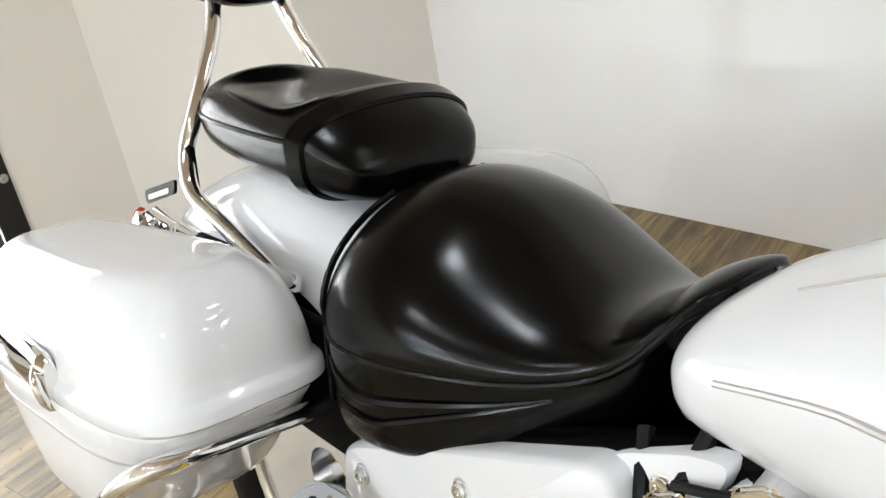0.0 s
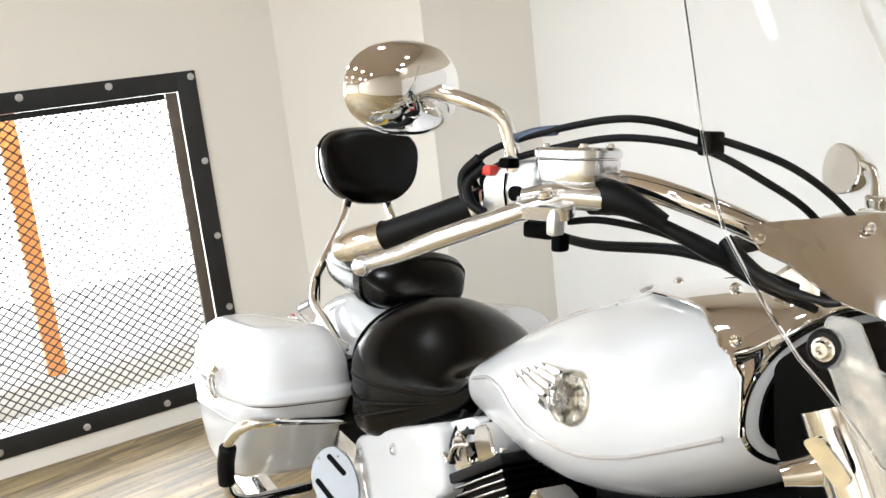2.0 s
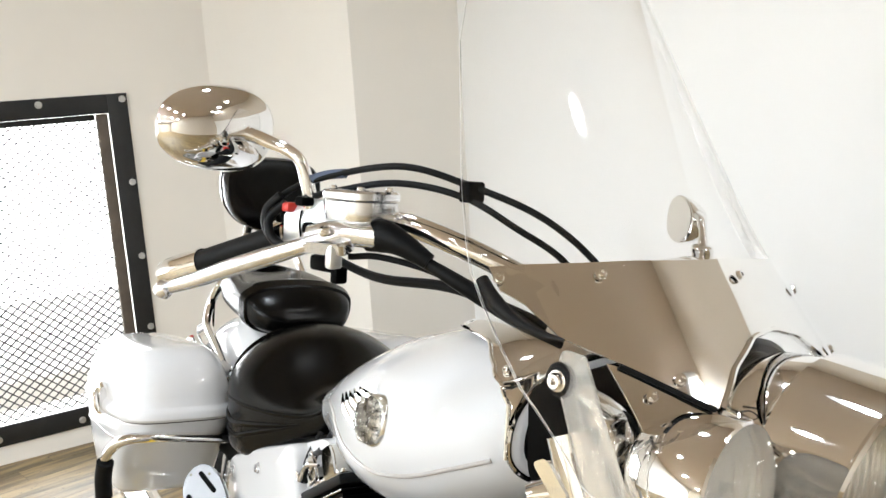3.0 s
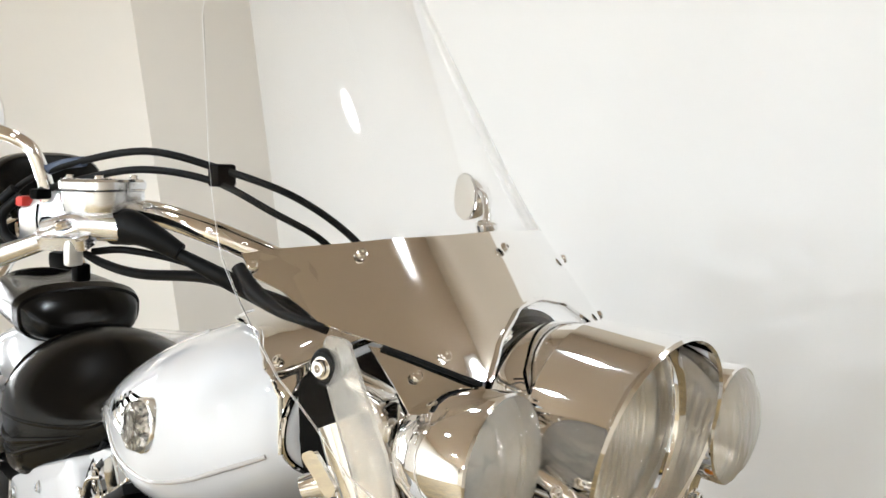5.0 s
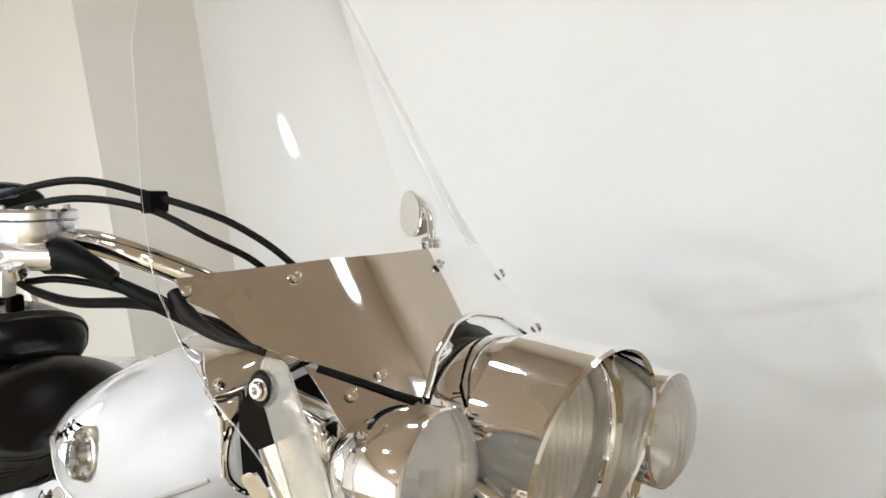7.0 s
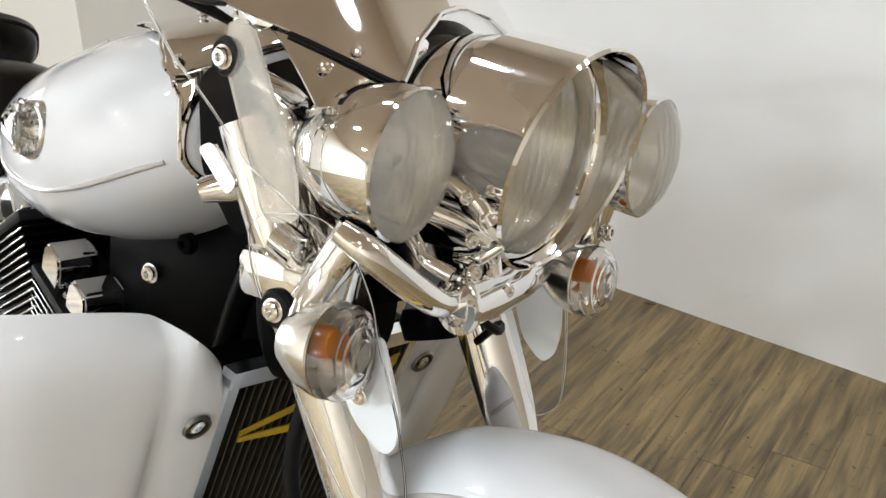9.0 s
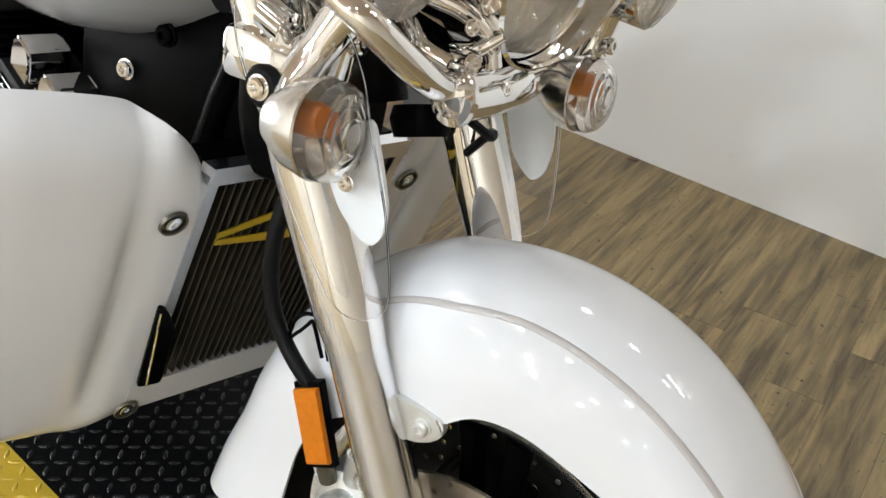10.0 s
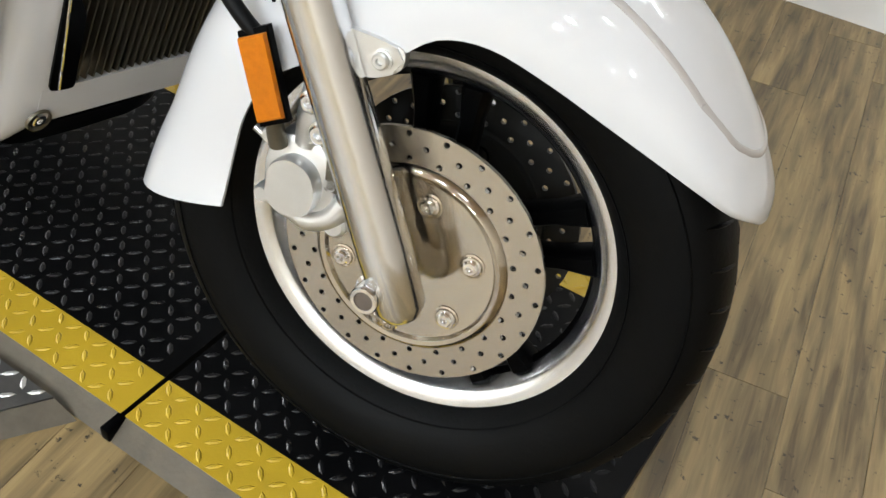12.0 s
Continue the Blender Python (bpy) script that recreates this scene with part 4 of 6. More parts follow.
# side covers
for sgn in (-1, 1):
    outline = rounded([(-1.47, 0.50), (-1.462, 0.565), (-1.44, 0.582), (-1.25, 0.662), (-1.10, 0.718), (-1.075, 0.715), (-1.045, 0.612), (-1.12, 0.55), (-1.25, 0.47), (-1.42, 0.415)], 0.02, 4)
    cx, cz = -1.27, 0.56
    shells = []
    for g, y in ((1.0, 0.135), (1.0, 0.166), (0.985, 0.173), (0.95, 0.177), (0.6, 0.180)):
        shells.append([(cx + (u - cx) * g, sgn * y, cz + (v - cz) * g) for u, v in outline])
    cover = bpart("side_cover", loft(shells), PEARL)
    for x, z in ((-1.418, 0.553), (-1.250, 0.619)):
        bpart("bolt_recess", lathe([(0.0, 0.001), (0.0105, 0.001), (0.0125, 0.0018), (0.0135, 0.0)], (x, sgn * 0.1785, z), (0, sgn, 0), 24), STRIPE, cover)
        bolt((x, sgn * 0.180, z), (0, sgn, 0.1), cover, 0.0085, ALLOY)
    # recessed front section beyond the seam
    front = rounded([(-1.13, 0.69), (-1.09, 0.722), (-1.02, 0.752), (-0.985, 0.758), (-0.99, 0.735), (-1.04, 0.66), (-1.10, 0.59), (-1.15, 0.60)], 0.014, 4)
    flap = bpart("front_section", loft([[(-1.06 + (u + 1.06) * g, sgn * y, 0.69 + (v - 0.69) * g) for u, v in front] for g, y in ((1.0, 0.118), (1.0, 0.138), (0.97, 0.143), (0.6, 0.146))]), PEARL, cover)
    bolt((-1.042, sgn * 0.147, 0.713), (0, sgn, 0.1), flap, 0.0095, CHROME)
    # dark frame and airbox behind
    bpart("frame_rail", tube([(-1.55, sgn * 0.14, 0.60), (-1.40, sgn * 0.14, 0.60), (-1.2, sgn * 0.13, 0.67), (-1.0, sgn * 0.11, 0.74), (-0.7, sgn * 0.07, 0.80)], 0.02, 10), BLACKPAINT)

# passenger floorboard, folded up
M_BOARD = facing((-1.392, -0.258, 0.492), (0.70, -0.62, 0.36)) @ Matrix.Rotation(radians(72), 4, "Z")
BOARD_EDGE = rounded([(0.082, 0.040), (0.055, 0.055), (0.012, 0.053), (-0.022, 0.012), (-0.060, 0.003), (-0.10, -0.01), (-0.11, -0.066), (-0.05, -0.084), (0.005, -0.070), (0.05, -0.045), (0.086, 0.005)], 0.022)
board = bpart("folded_footboard", plate(BOARD_EDGE, 0.007, M_BOARD, 0.003), BOARD, None, "silver folded footboard with two slots")
bpart("rim_flange", plate([(u - 0.003, v - 0.004) for u, v in BOARD_EDGE], 0.010, M_BOARD @ Matrix.Translation((0, 0, -0.009)), 0.004), ALLOY, board)
for (ua, va), (ub, vb) in (((0.064, 0.034), (0.044, -0.019)), ((0.011, 0.034), (-0.020, -0.036))):
    du, dv = Vector((va - vb, ub - ua)).normalized() * 0.0055
    bpart("slot_insert", plate(rounded([(ua + du, va + dv), (ub + du, vb + dv), (ub - du, vb - dv), (ua - du, va - dv)], 0.005), 0.0075, M_BOARD, 0.0005), BLACKPLASTIC, board, "dark slot insert")
for u, v in ((0.070, 0.012), (0.050, 0.048), (-0.03, -0.012)):
    bpart("rivet", lathe([(0.0, 0.0045), (0.002, 0.0042), (0.003, 0.0035)], M_BOARD @ Vector((u, v, 0)), M_BOARD.to_3x3() @ Vector((0, 0, 1)), 12), GRILLE, board)
bpart("arm", tube([M_BOARD @ Vector((-0.05, -0.04, -0.016)), (-1.40, -0.20, 0.42), (-1.42, -0.18, 0.40)], 0.014, 10), CAST, board)

# engine
engine = bpart("engine", loft([egg(x, w, t, b, None, 5, 5, 32) for x, w, t, b in ((-1.30, 0.12, 0.56, 0.25), (-1.26, 0.15, 0.60, 0.2), (-0.9, 0.16, 0.62, 0.17), (-0.62, 0.16, 0.62, 0.18), (-0.56, 0.12, 0.56, 0.24))]), BLACKPAINT, None, "black finned engine with chrome covers")
for ex, ez, lean in ((-0.965, 0.690, -30), (-0.74, 0.640, 18)):
    for sgn in (-1, 1):
        m0 = Matrix.Translation((ex, sgn * 0.112, ez)) @ Matrix.Rotation(radians(lean), 4, "Y")
        for k in range(11):
            z = -0.026 - 0.0130 * k
            bm = box(-0.095, 0.095, -0.052, 0.050, z, z + 0.004, 0.0012)
            bmesh.ops.transform(bm, matrix=m0, verts=bm.verts[:])
            fin = bpart("cooling_fin", bm, BLACKPLASTIC, engine)
            y0, y1 = sorted((sgn * 0.0505, sgn * 0.0525))
            bm = box(-0.090, 0.090, y0, y1, z + 0.0005, z + 0.0035, 0.0005)
            bmesh.ops.transform(bm, matrix=m0, verts=bm.verts[:])
            bpart("fin_edge", bm, ALLOY, fin, "bare machined fin edge")
        bm = box(-0.07, 0.07, -0.042, 0.038, -0.20, -0.02)
        bmesh.ops.transform(bm, matrix=m0, verts=bm.verts[:])
        bpart("cylinder", bm, BLACKPAINT, engine)
        bm = box(-0.100, 0.096, -0.054, 0.052, -0.016, 0.002, 0.004)
        bmesh.ops.transform(bm, matrix=m0, verts=bm.verts[:])
        head = bpart("cylinder_head", bm, RUBBER, engine, "dark cylinder head")
        for u in (-0.052, 0.036):
            y0, y1 = sorted((-sgn * 0.012, sgn * 0.048))
            bm = loft([[(u + a * g, y, z) for a, y in ((-0.029, y0), (0.029, y0), (0.029, y1), (-0.029, y1))] for g, z in ((1.0, 0.002), (1.0, 0.038), (0.86, 0.052), (0.6, 0.058))])
            bmesh.ops.bevel(bm, geom=bm.edges[:], offset=0.004, segments=2, affect="EDGES")
            bmesh.ops.transform(bm, matrix=m0, verts=bm.verts[:])
            bpart("rocker_cover", bm, CHROME, engine, "square chrome rocker cover")
        for u in (-0.085, -0.010, 0.078):
            bolt(m0 @ Vector((u, sgn * 0.035, 0.006)), m0.to_3x3() @ Vector((0, 0, 1)), engine, 0.007)
bpart("hose", tube([(-1.08, -0.12, 0.74), (-1.06, -0.15, 0.70), (-1.05, -0.16, 0.66)], 0.008, 8), RUBBER, engine)
bpart("hose", tube([(-1.02, -0.12, 0.76), (-1.03, -0.15, 0.71), (-1.06, -0.16, 0.665)], 0.008, 8), RUBBER, engine)
bpart("choke_lever", tube([(-1.068, -0.168, 0.664), (-1.070, -0.170, 0.674), (-1.058, -0.171, 0.676), (-1.045, -0.171, 0.668), (-1.036, -0.170, 0.688), (-1.02, -0.168, 0.705), (-0.99, -0.160, 0.715)], 0.0036, 10), CHROME, engine, "bent chrome choke lever")
bpart("cable", tube([(-1.03, -0.150, 0.722), (-0.99, -0.158, 0.738), (-0.95, -0.150, 0.746)], 0.0045, 8), RUBBER, engine)
for sgn in (-1, 1):
    bpart("exhaust_pipe", tube([(-0.70, sgn * 0.15, 0.55), (-0.66, sgn * 0.19, 0.42), (-0.75, sgn * 0.21, 0.27), (-1.1, sgn * 0.21, 0.22), (-1.4, sgn * 0.22, 0.24), (-2.2, sgn * 0.25, 0.27)], [0.024, 0.024, 0.024, 0.026, 0.045, 0.045], 16, 6), CHROME, engine, "chrome exhaust pipe")
bpart("downtube", tube([(-0.30, -0.05, 0.95), (-0.42, -0.07, 0.75), (-0.56, -0.09, 0.30), (-0.7, -0.1, 0.16)], 0.02, 10), BLACKPAINT)
bpart("downtube", tube([(-0.30, 0.05, 0.95), (-0.42, 0.07, 0.75), (-0.56, 0.09, 0.30), (-0.7, 0.1, 0.16)], 0.02, 10), BLACKPAINT)
bpart("headstock", tube([(-0.245, 0, 0.80), (-0.33, 0, 1.03)], 0.036, 20), BLACKPAINT)
bpart("spine", tube([(-0.30, 0, 0.93), (-0.5, 0, 0.86), (-0.85, 0, 0.78), (-1.1, 0, 0.735), (-1.5, 0, 0.69)], 0.045, 14), BLACKPAINT)
bpart("gusset", loft([egg(x, w, t, b, None, 5, 5, 20) for x, w, t, b in ((-0.72, 0.10, 0.80, 0.60), (-0.55, 0.095, 0.82, 0.62), (-0.38, 0.07, 0.88, 0.68), (-0.33, 0.05, 0.9, 0.74))]), BLACKPLASTIC)
bolt((-0.595, -0.1, 0.729), (0.3, -1, 0), bike, 0.011, CHROME)
bolt((-0.50, -0.1, 0.80), (0.3, -1, 0), bike, 0.012, BLACKPLASTIC)
bpart("side_stand", tube([(-1.0, 0.12, 0.2), (-1.05, 0.25, 0.1), (-1.08, 0.33, 0.062)], [0.014, 0.013, 0.016], 10), BLACKPAINT)

# radiator, its grille and the leg shields
def lean_x(z):
    return -0.352 + (z - 0.64) * 0.39


radiator = bpart("radiator", loft([[(lean_x(z) - 0.03, -0.135, z), (lean_x(z) - 0.03, 0.135, z), (lean_x(z) - 0.07, 0.135, z), (lean_x(z) - 0.07, -0.135, z)] for z in (0.36, 0.71)]), BLACKPLASTIC, None, "black radiator behind a slatted grille")
for k in range(22):
    y = -0.122 + 0.244 * k / 21
    bpart("grille_bar", loft([[(lean_x(z) - 0.02, y - 0.0011, z), (lean_x(z) - 0.004, y - 0.0011, z), (lean_x(z) - 0.004, y + 0.0011, z), (lean_x(z) - 0.02, y + 0.0011, z)] for z in (0.345, 0.70)]), GRILLE, radiator)
for (za, zb), (zc, zd) in (((0.598, 0.606), (0.648, 0.668)), ((0.588, 0.596), (0.560, 0.582))):
    bpart("grille_band", loft([[(lean_x(z) - d, y, z) for z, d in ((z0, 0.003), (z1, 0.003), (z1, 0.0), (z0, 0.0))] for y, z0, z1 in ((-0.10, za, zb), (0.12, zc, zd))]), YELLOW, radiator, "yellow band on the grille")
for sgn in (-1, 1):
    bpart("grille_side", loft([[(lean_x(z) - 0.018, sgn * 0.126, z), (lean_x(z) + 0.002, sgn * 0.126, z), (lean_x(z) + 0.002, sgn * 0.140, z), (lean_x(z) - 0.018, sgn * 0.140, z)] for z in (0.345, 0.70)]), ALLOY, radiator, "bright side frame")
bpart("grille_frame", loft([[(lean_x(z) - 0.02, -0.14, z), (lean_x(z) + 0.006, -0.14, z), (lean_x(z) + 0.006, 0.14, z), (lean_x(z) - 0.02, 0.14, z)] for z in (0.688, 0.712)]), ALLOY, radiator, "bright top frame")
bpart("grille_frame", loft([[(lean_x(z) - 0.02, -0.150, z), (lean_x(z) + 0.001, -0.150, z), (lean_x(z) + 0.001, 0.150, z), (lean_x(z) - 0.02, 0.150, z)] for z in (0.292, 0.345)]), PEARL, radiator, "pearl white lower frame")


def leg_shield(sgn):
    grid = []
    for f in (0.0, 0.04, 0.1, 0.2, 0.34, 0.48, 0.62, 0.74, 0.84, 0.92, 0.97, 1.0):
        row = []
        for y, back, top, bottom in ((0.128, 0.016, 0.655, 0.285), (0.135, 0.002, 0.69, 0.28), (0.15, 0.0, 0.722, 0.275), (0.18, 0.004, 0.755, 0.26), (0.205, 0.014, 0.772, 0.25), (0.225, 0.026, 0.780, 0.245), (0.26, 0.042, 0.786, 0.24), (0.30, 0.066, 0.788, 0.24), (0.335, 0.106, 0.786, 0.245), (0.355, 0.16, 0.782, 0.25), (0.36, 0.22, 0.775, 0.26), (0.35, 0.30, 0.765, 0.27)):
            y = y if y < 0.225 else 0.225 + (y - 0.225) * 1.6
            z = bottom + (top - bottom) * f
            swell = 0.02 * math.sin(math.pi * f) if y > 0.21 else 0.0
            draw = 0.0 if f < 0.86 else ((f - 0.86) / 0.14) ** 2 * (0.05 if y > 0.2 else 0.02)
            row.append((lean_x(z) - back + swell - draw - max(0.0, (0.08 - f) / 0.08) ** 2 * 0.015, sgn * y, z))
        grid.append(row)
    fine = []
    for row in stations([[c for p in r for c in p] for r in grid], 2):
        pts = [tuple(row[i:i + 3]) for i in range(0, len(row), 3)]
        fine.append([tuple(q) for q in smooth_path(pts, 3)])
    shield = bpart("leg_shield", sheet(fine, 0.006), PEARL)
    for y, z in ((0.168, 0.641), (0.147, 0.299)):
        p = Vector((lean_x(z) + 0.002, sgn * y, z))
        face = Vector((1, 0, -0.39)).normalized()
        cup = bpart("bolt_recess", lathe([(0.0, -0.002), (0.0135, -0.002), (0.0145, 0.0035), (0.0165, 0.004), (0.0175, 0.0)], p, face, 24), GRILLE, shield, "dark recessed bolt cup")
        bpart("socket_bolt", lathe([(0.0095, -0.002), (0.0095, 0.003), (0.008, 0.004), (0.0042, 0.004), (0.0038, 0.001), (0.0, 0.001)], p, face, 18), ALLOY, cup)
    return shield


for sgn in (-1, 1):
    leg_shield(sgn)
for sgn in (-1, 1):
    slot = facing((lean_x(0.42) + 0.006, sgn * 0.136, 0.425), (1, sgn * 0.15, -0.39)) @ Matrix.Rotation(radians(90), 4, "Z")
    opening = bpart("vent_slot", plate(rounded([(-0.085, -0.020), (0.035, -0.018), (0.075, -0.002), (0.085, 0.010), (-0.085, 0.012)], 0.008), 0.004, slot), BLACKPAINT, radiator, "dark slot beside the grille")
    bpart("slot_trim", tube([slot @ Vector((-0.082, 0.0, 0.003)), slot @ Vector((0.0, 0.003, 0.003)), slot @ Vector((0.072, 0.006, 0.003))], 0.0018, 8), CHROME, opening)


# ---- front wheel, in the fork's axes ----
AX = (0.001, 0, 0.327)
lip = [(0.190, -0.010), (0.198, -0.021), (0.202, -0.027), (0.214, -0.0315), (0.2225, -0.0325), (0.2235, -0.028), (0.215, -0.022), (0.206, -0.009)]
wheel = fpart("front_wheel", lathe(lip, AX, (0, 1, 0), 96, closed=True), RIM)
fpart("rim_lip", lathe([(r, -h) for r, h in lip], AX, (0, 1, 0), 96, closed=True), RIM, wheel)
fpart("barrel", lathe([(0.205, -0.0095), (0.205, 0.0095), (0.189, 0.0095), (0.185, 0.0), (0.189, -0.0095)], AX, (0, 1, 0), 96, closed=True), BLACKPLASTIC, wheel, "black wheel barrel")
half_tyre = [(0.216, 0.028), (0.222, 0.036), (0.230, 0.048), (0.246, 0.060), (0.264, 0.0675), (0.288, 0.069), (0.307, 0.064), (0.320, 0.053), (0.328, 0.036), (0.332, 0.018)]
fpart("tyre", lathe([(r, -h) for r, h in half_tyre] + [(0.333, 0.0)] + half_tyre[::-1], AX, (0, 1, 0), 96), TYRE, wheel)
for sgn in (-1, 1):
    for r, h in ((0.2365, 0.0535), (0.300, 0.0665)):
        fpart("sidewall_ring", lathe([(r - 0.0012, sgn * (h - 0.001)), (r, sgn * (h + 0.0012)), (r + 0.0012, sgn * (h - 0.001))], AX, (0, 1, 0), 96, closed=True), TYRE, wheel)
# tread sipes
bm = bmesh.new()
for k in range(44):
    a = 2 * math.pi * k / 44
    for sgn in (-1, 1):
        pts = []
        for y, r in ((0.010, 0.3328), (0.028, 0.3302), (0.042, 0.3262), (0.056, 0.3178)):
            b = a + sgn * 0.02 + y * 0.9
            pts.append((r * math.cos(b), sgn * y, AX[2] + r * math.sin(b)))
        tube(pts, [0.0016, 0.0026, 0.0026, 0.0012], 5, 2, bm)
tagged(fpart("tread_groove", bm, BLACKPAINT, wheel), kind="stuff")


def drilled_ring(radii, count, hole, y0, y1):
    """A flat ring with rows of holes right through it."""
    bm = bmesh.new()
    cx, cz = AX[0], AX[2]
    for j, (ra, rb) in enumerate(zip(radii, radii[1:])):
        step = 2 * math.pi / count
        for k in range(count):
            a0 = step * k + (j % 2) * step / 2 - step / 2
            am, rm = a0 + step / 2, (ra + rb) / 2
            frame_ = [(rb, a0 + step), (rb, am), (rb, a0), (rm, a0), (ra, a0), (ra, am), (ra, a0 + step), (rm, a0 + step)]
            inner = [(rm + hole * math.sin(radians(t)), am + hole * math.cos(radians(t)) / rm) for t in (45, 90, 135, 180, 225, 270, 315, 0)]
            layers = [[[bm.verts.new((cx + r * math.cos(a), y, cz + r * math.sin(a))) for r, a in loop] for loop in (frame_, inner)] for y in (y0, y1)]
            for q in range(8):
                n = (q + 1) % 8
                for out_, in_ in layers:
                    bm.faces.new((out_[q], out_[n], in_[n], in_[q]))
                bm.faces.new((layers[0][1][q], layers[0][1][n], layers[1][1][n], layers[1][1][q]))
                if (j == 0 and q in (4, 5)) or (j == len(radii) - 2 and q in (0, 1)):
                    bm.faces.new((layers[0][0][q], layers[0][0][n], layers[1][0][n], layers[1][0][q]))
    bmesh.ops.remove_doubles(bm, verts=bm.verts[:], dist=0.00005)
    return bm


for k in range(5):
    a = radians(72 * k + 20)
    u, v = Vector((math.cos(a), 0, math.sin(a))), Vector((-math.sin(a), 0, math.cos(a)))
    c = Vector(AX)
    for d in (-0.028, 0.028):
        rings = []
        for r, w, t in ((0.05, 0.016, 0.022), (0.10, 0.012, 0.019), (0.15, 0.011, 0.017), (0.188, 0.016, 0.02)):
            o = c + u * r + v * d * (0.5 + r * 3)
            rings.append([o + v * w * sy + Vector((0, t * sx, 0)) for sx, sy in ((-1, -0.6), (-0.6, -1), (0.6, -1), (1, -0.6), (1, 0.6), (0.6, 1), (-0.6, 1), (-1, 0.6))])
        fpart("spoke", loft(rings), BLACKPLASTIC, wheel, "black cast spoke")
fpart("hub", lathe([(0.0, -0.055), (0.05, -0.055), (0.058, -0.03), (0.058, 0.03), (0.05, 0.055), (0.0, 0.055)], AX, (0, 1, 0), 40), BLACKPLASTIC, wheel)
for sgn in (-1, 1):
    s = sgn
    # far disc and cover take the darker steel, with their shade painted in
    disc = fpart("brake_disc", drilled_ring((0.112, 0.126, 0.1392, 0.153), 22, 0.0036, 0.0625 * s, 0.068 * s), STEEL if s < 0 else SHADEDSTEEL, wheel, "drilled steel brake disc")
    carrier = fpart("disc_cover", lathe([(0.0, 0.064 * s), (0.0, 0.0685 * s), (0.055, 0.0688 * s), (0.098, 0.0695 * s), (0.101, 0.074 * s), (0.106, 0.075 * s), (0.111, 0.072 * s), (0.114, 0.066 * s)], AX, (0, 1, 0), 96), COVER if s < 0 else SHADEDSTEEL, wheel, "polished tan metal disc cover")
    for k in range(6):
        a = radians(60 * k + 17)
        c = Vector(AX) + Vector((0.0775 * math.cos(a) - 0.003, 0.0695 * s, 0.0775 * math.sin(a) - 0.003))
        fpart("bolt_seat", lathe([(0.0135, -0.001), (0.0145, 0.0006), (0.0125, 0.0012), (0.0105, -0.0002)], c, (0, s, 0), 20, closed=True), COVER, carrier)
        bolt(c, (0, s, 0), carrier, 0.0088, CHROME, True)

# fork legs
def leg(sgn, f):
    """A place on the leg's axis; f = 0 at the axle, 1 at the crown."""
    return Vector((0.012 - 0.304 * f + (0.004 if sgn > 0 else 0.0), -0.120 if sgn < 0 else 0.165, 0.318 + 0.69 * f))


for sgn in (-1, 1):
    way = (leg(sgn, 1) - leg(sgn, 0)).normalized()
    p0 = leg(sgn, 0)
    length = (leg(sgn, 1) - p0).length
    lower = fpart("fork_leg", lathe([(0.0, -0.03), (0.02, -0.028), (0.0275, -0.015), (0.0295, 0.05), (0.0295, 0.36), (0.031, 0.365), (0.031, 0.375)], p0, way, 40), ALLOY, None, "polished alloy fork leg")
    fpart("fork_cover", lathe([(0.0, 0.33), (0.0297, 0.33), (0.0315, 0.345), (0.0345, 0.375), (0.0362, 0.42), (0.0375, 0.55), (0.038, 0.7), (0.036, 0.76), (0.0, 0.76)], p0, way, 40), CHROME, lower, "chrome upper fork cover")
    fpart("axle_clamp", lathe([(0.0, -0.016), (0.026, -0.016), (0.027, 0.0), (0.026, 0.016), (0.0, 0.018)], (0.0, sgn * 0.112, 0.318), (0, sgn, 0), 30), ALLOY, lower)
    nut = fpart("axle_nut", lathe([(0.020, 0.0), (0.020, 0.006), (0.0165, 0.008), (0.016, 0.026), (0.0145, 0.028), (0.0108, 0.028), (0.0104, 0.018), (0.0, 0.018)], (-0.009, sgn * 0.128, 0.319), (0, sgn, 0), 6 * 4), CHROME, lower)
    fpart("axle_end", lathe([(0.0, 0.0), (0.0105, 0.0), (0.0105, 0.004), (0.0, 0.004)], (-0.009, sgn * 0.1505, 0.319), (0, sgn, 0), 18), RUST, nut, "rusty axle end")
    bolt((0.012, sgn * 0.128, 0.285), (0.2, sgn, -0.3), lower, 0.008, CHROME, True)
    # fender stay
    fpart("fender_stay", plate(rounded([(-0.105, 0.536), (-0.045, 0.538), (-0.018, 0.552), (-0.016, 0.572), (-0.045, 0.578), (-0.11, 0.582)], 0.01), 0.012, pose(0, sgn * 0.108, 0, 90, 0, 0), 0.003), CAST, lower)
    bolt((-0.038, sgn * 0.114, 0.559), (0, sgn, 0), lower, 0.0085, CAST, True)
    fpart("fork_yoke", box(-0.27, -0.17, sgn * 0.135 - 0.035, sgn * 0.135 + 0.035, 0.855, 0.905, 0.012), CHROME, lower)

# dark block added round the steering head to blacken the gap behind the fork
fpart("steering_gap_block", loft([egg(x, w, t, b, None, 4, 4, 28) for x, w, t, b in ((-0.320, 0.085, 0.99, 0.73), (-0.300, 0.098, 1.0, 0.715), (-0.262, 0.095, 1.0, 0.715), (-0.245, 0.075, 0.985, 0.73))]), BLACKPLASTIC)

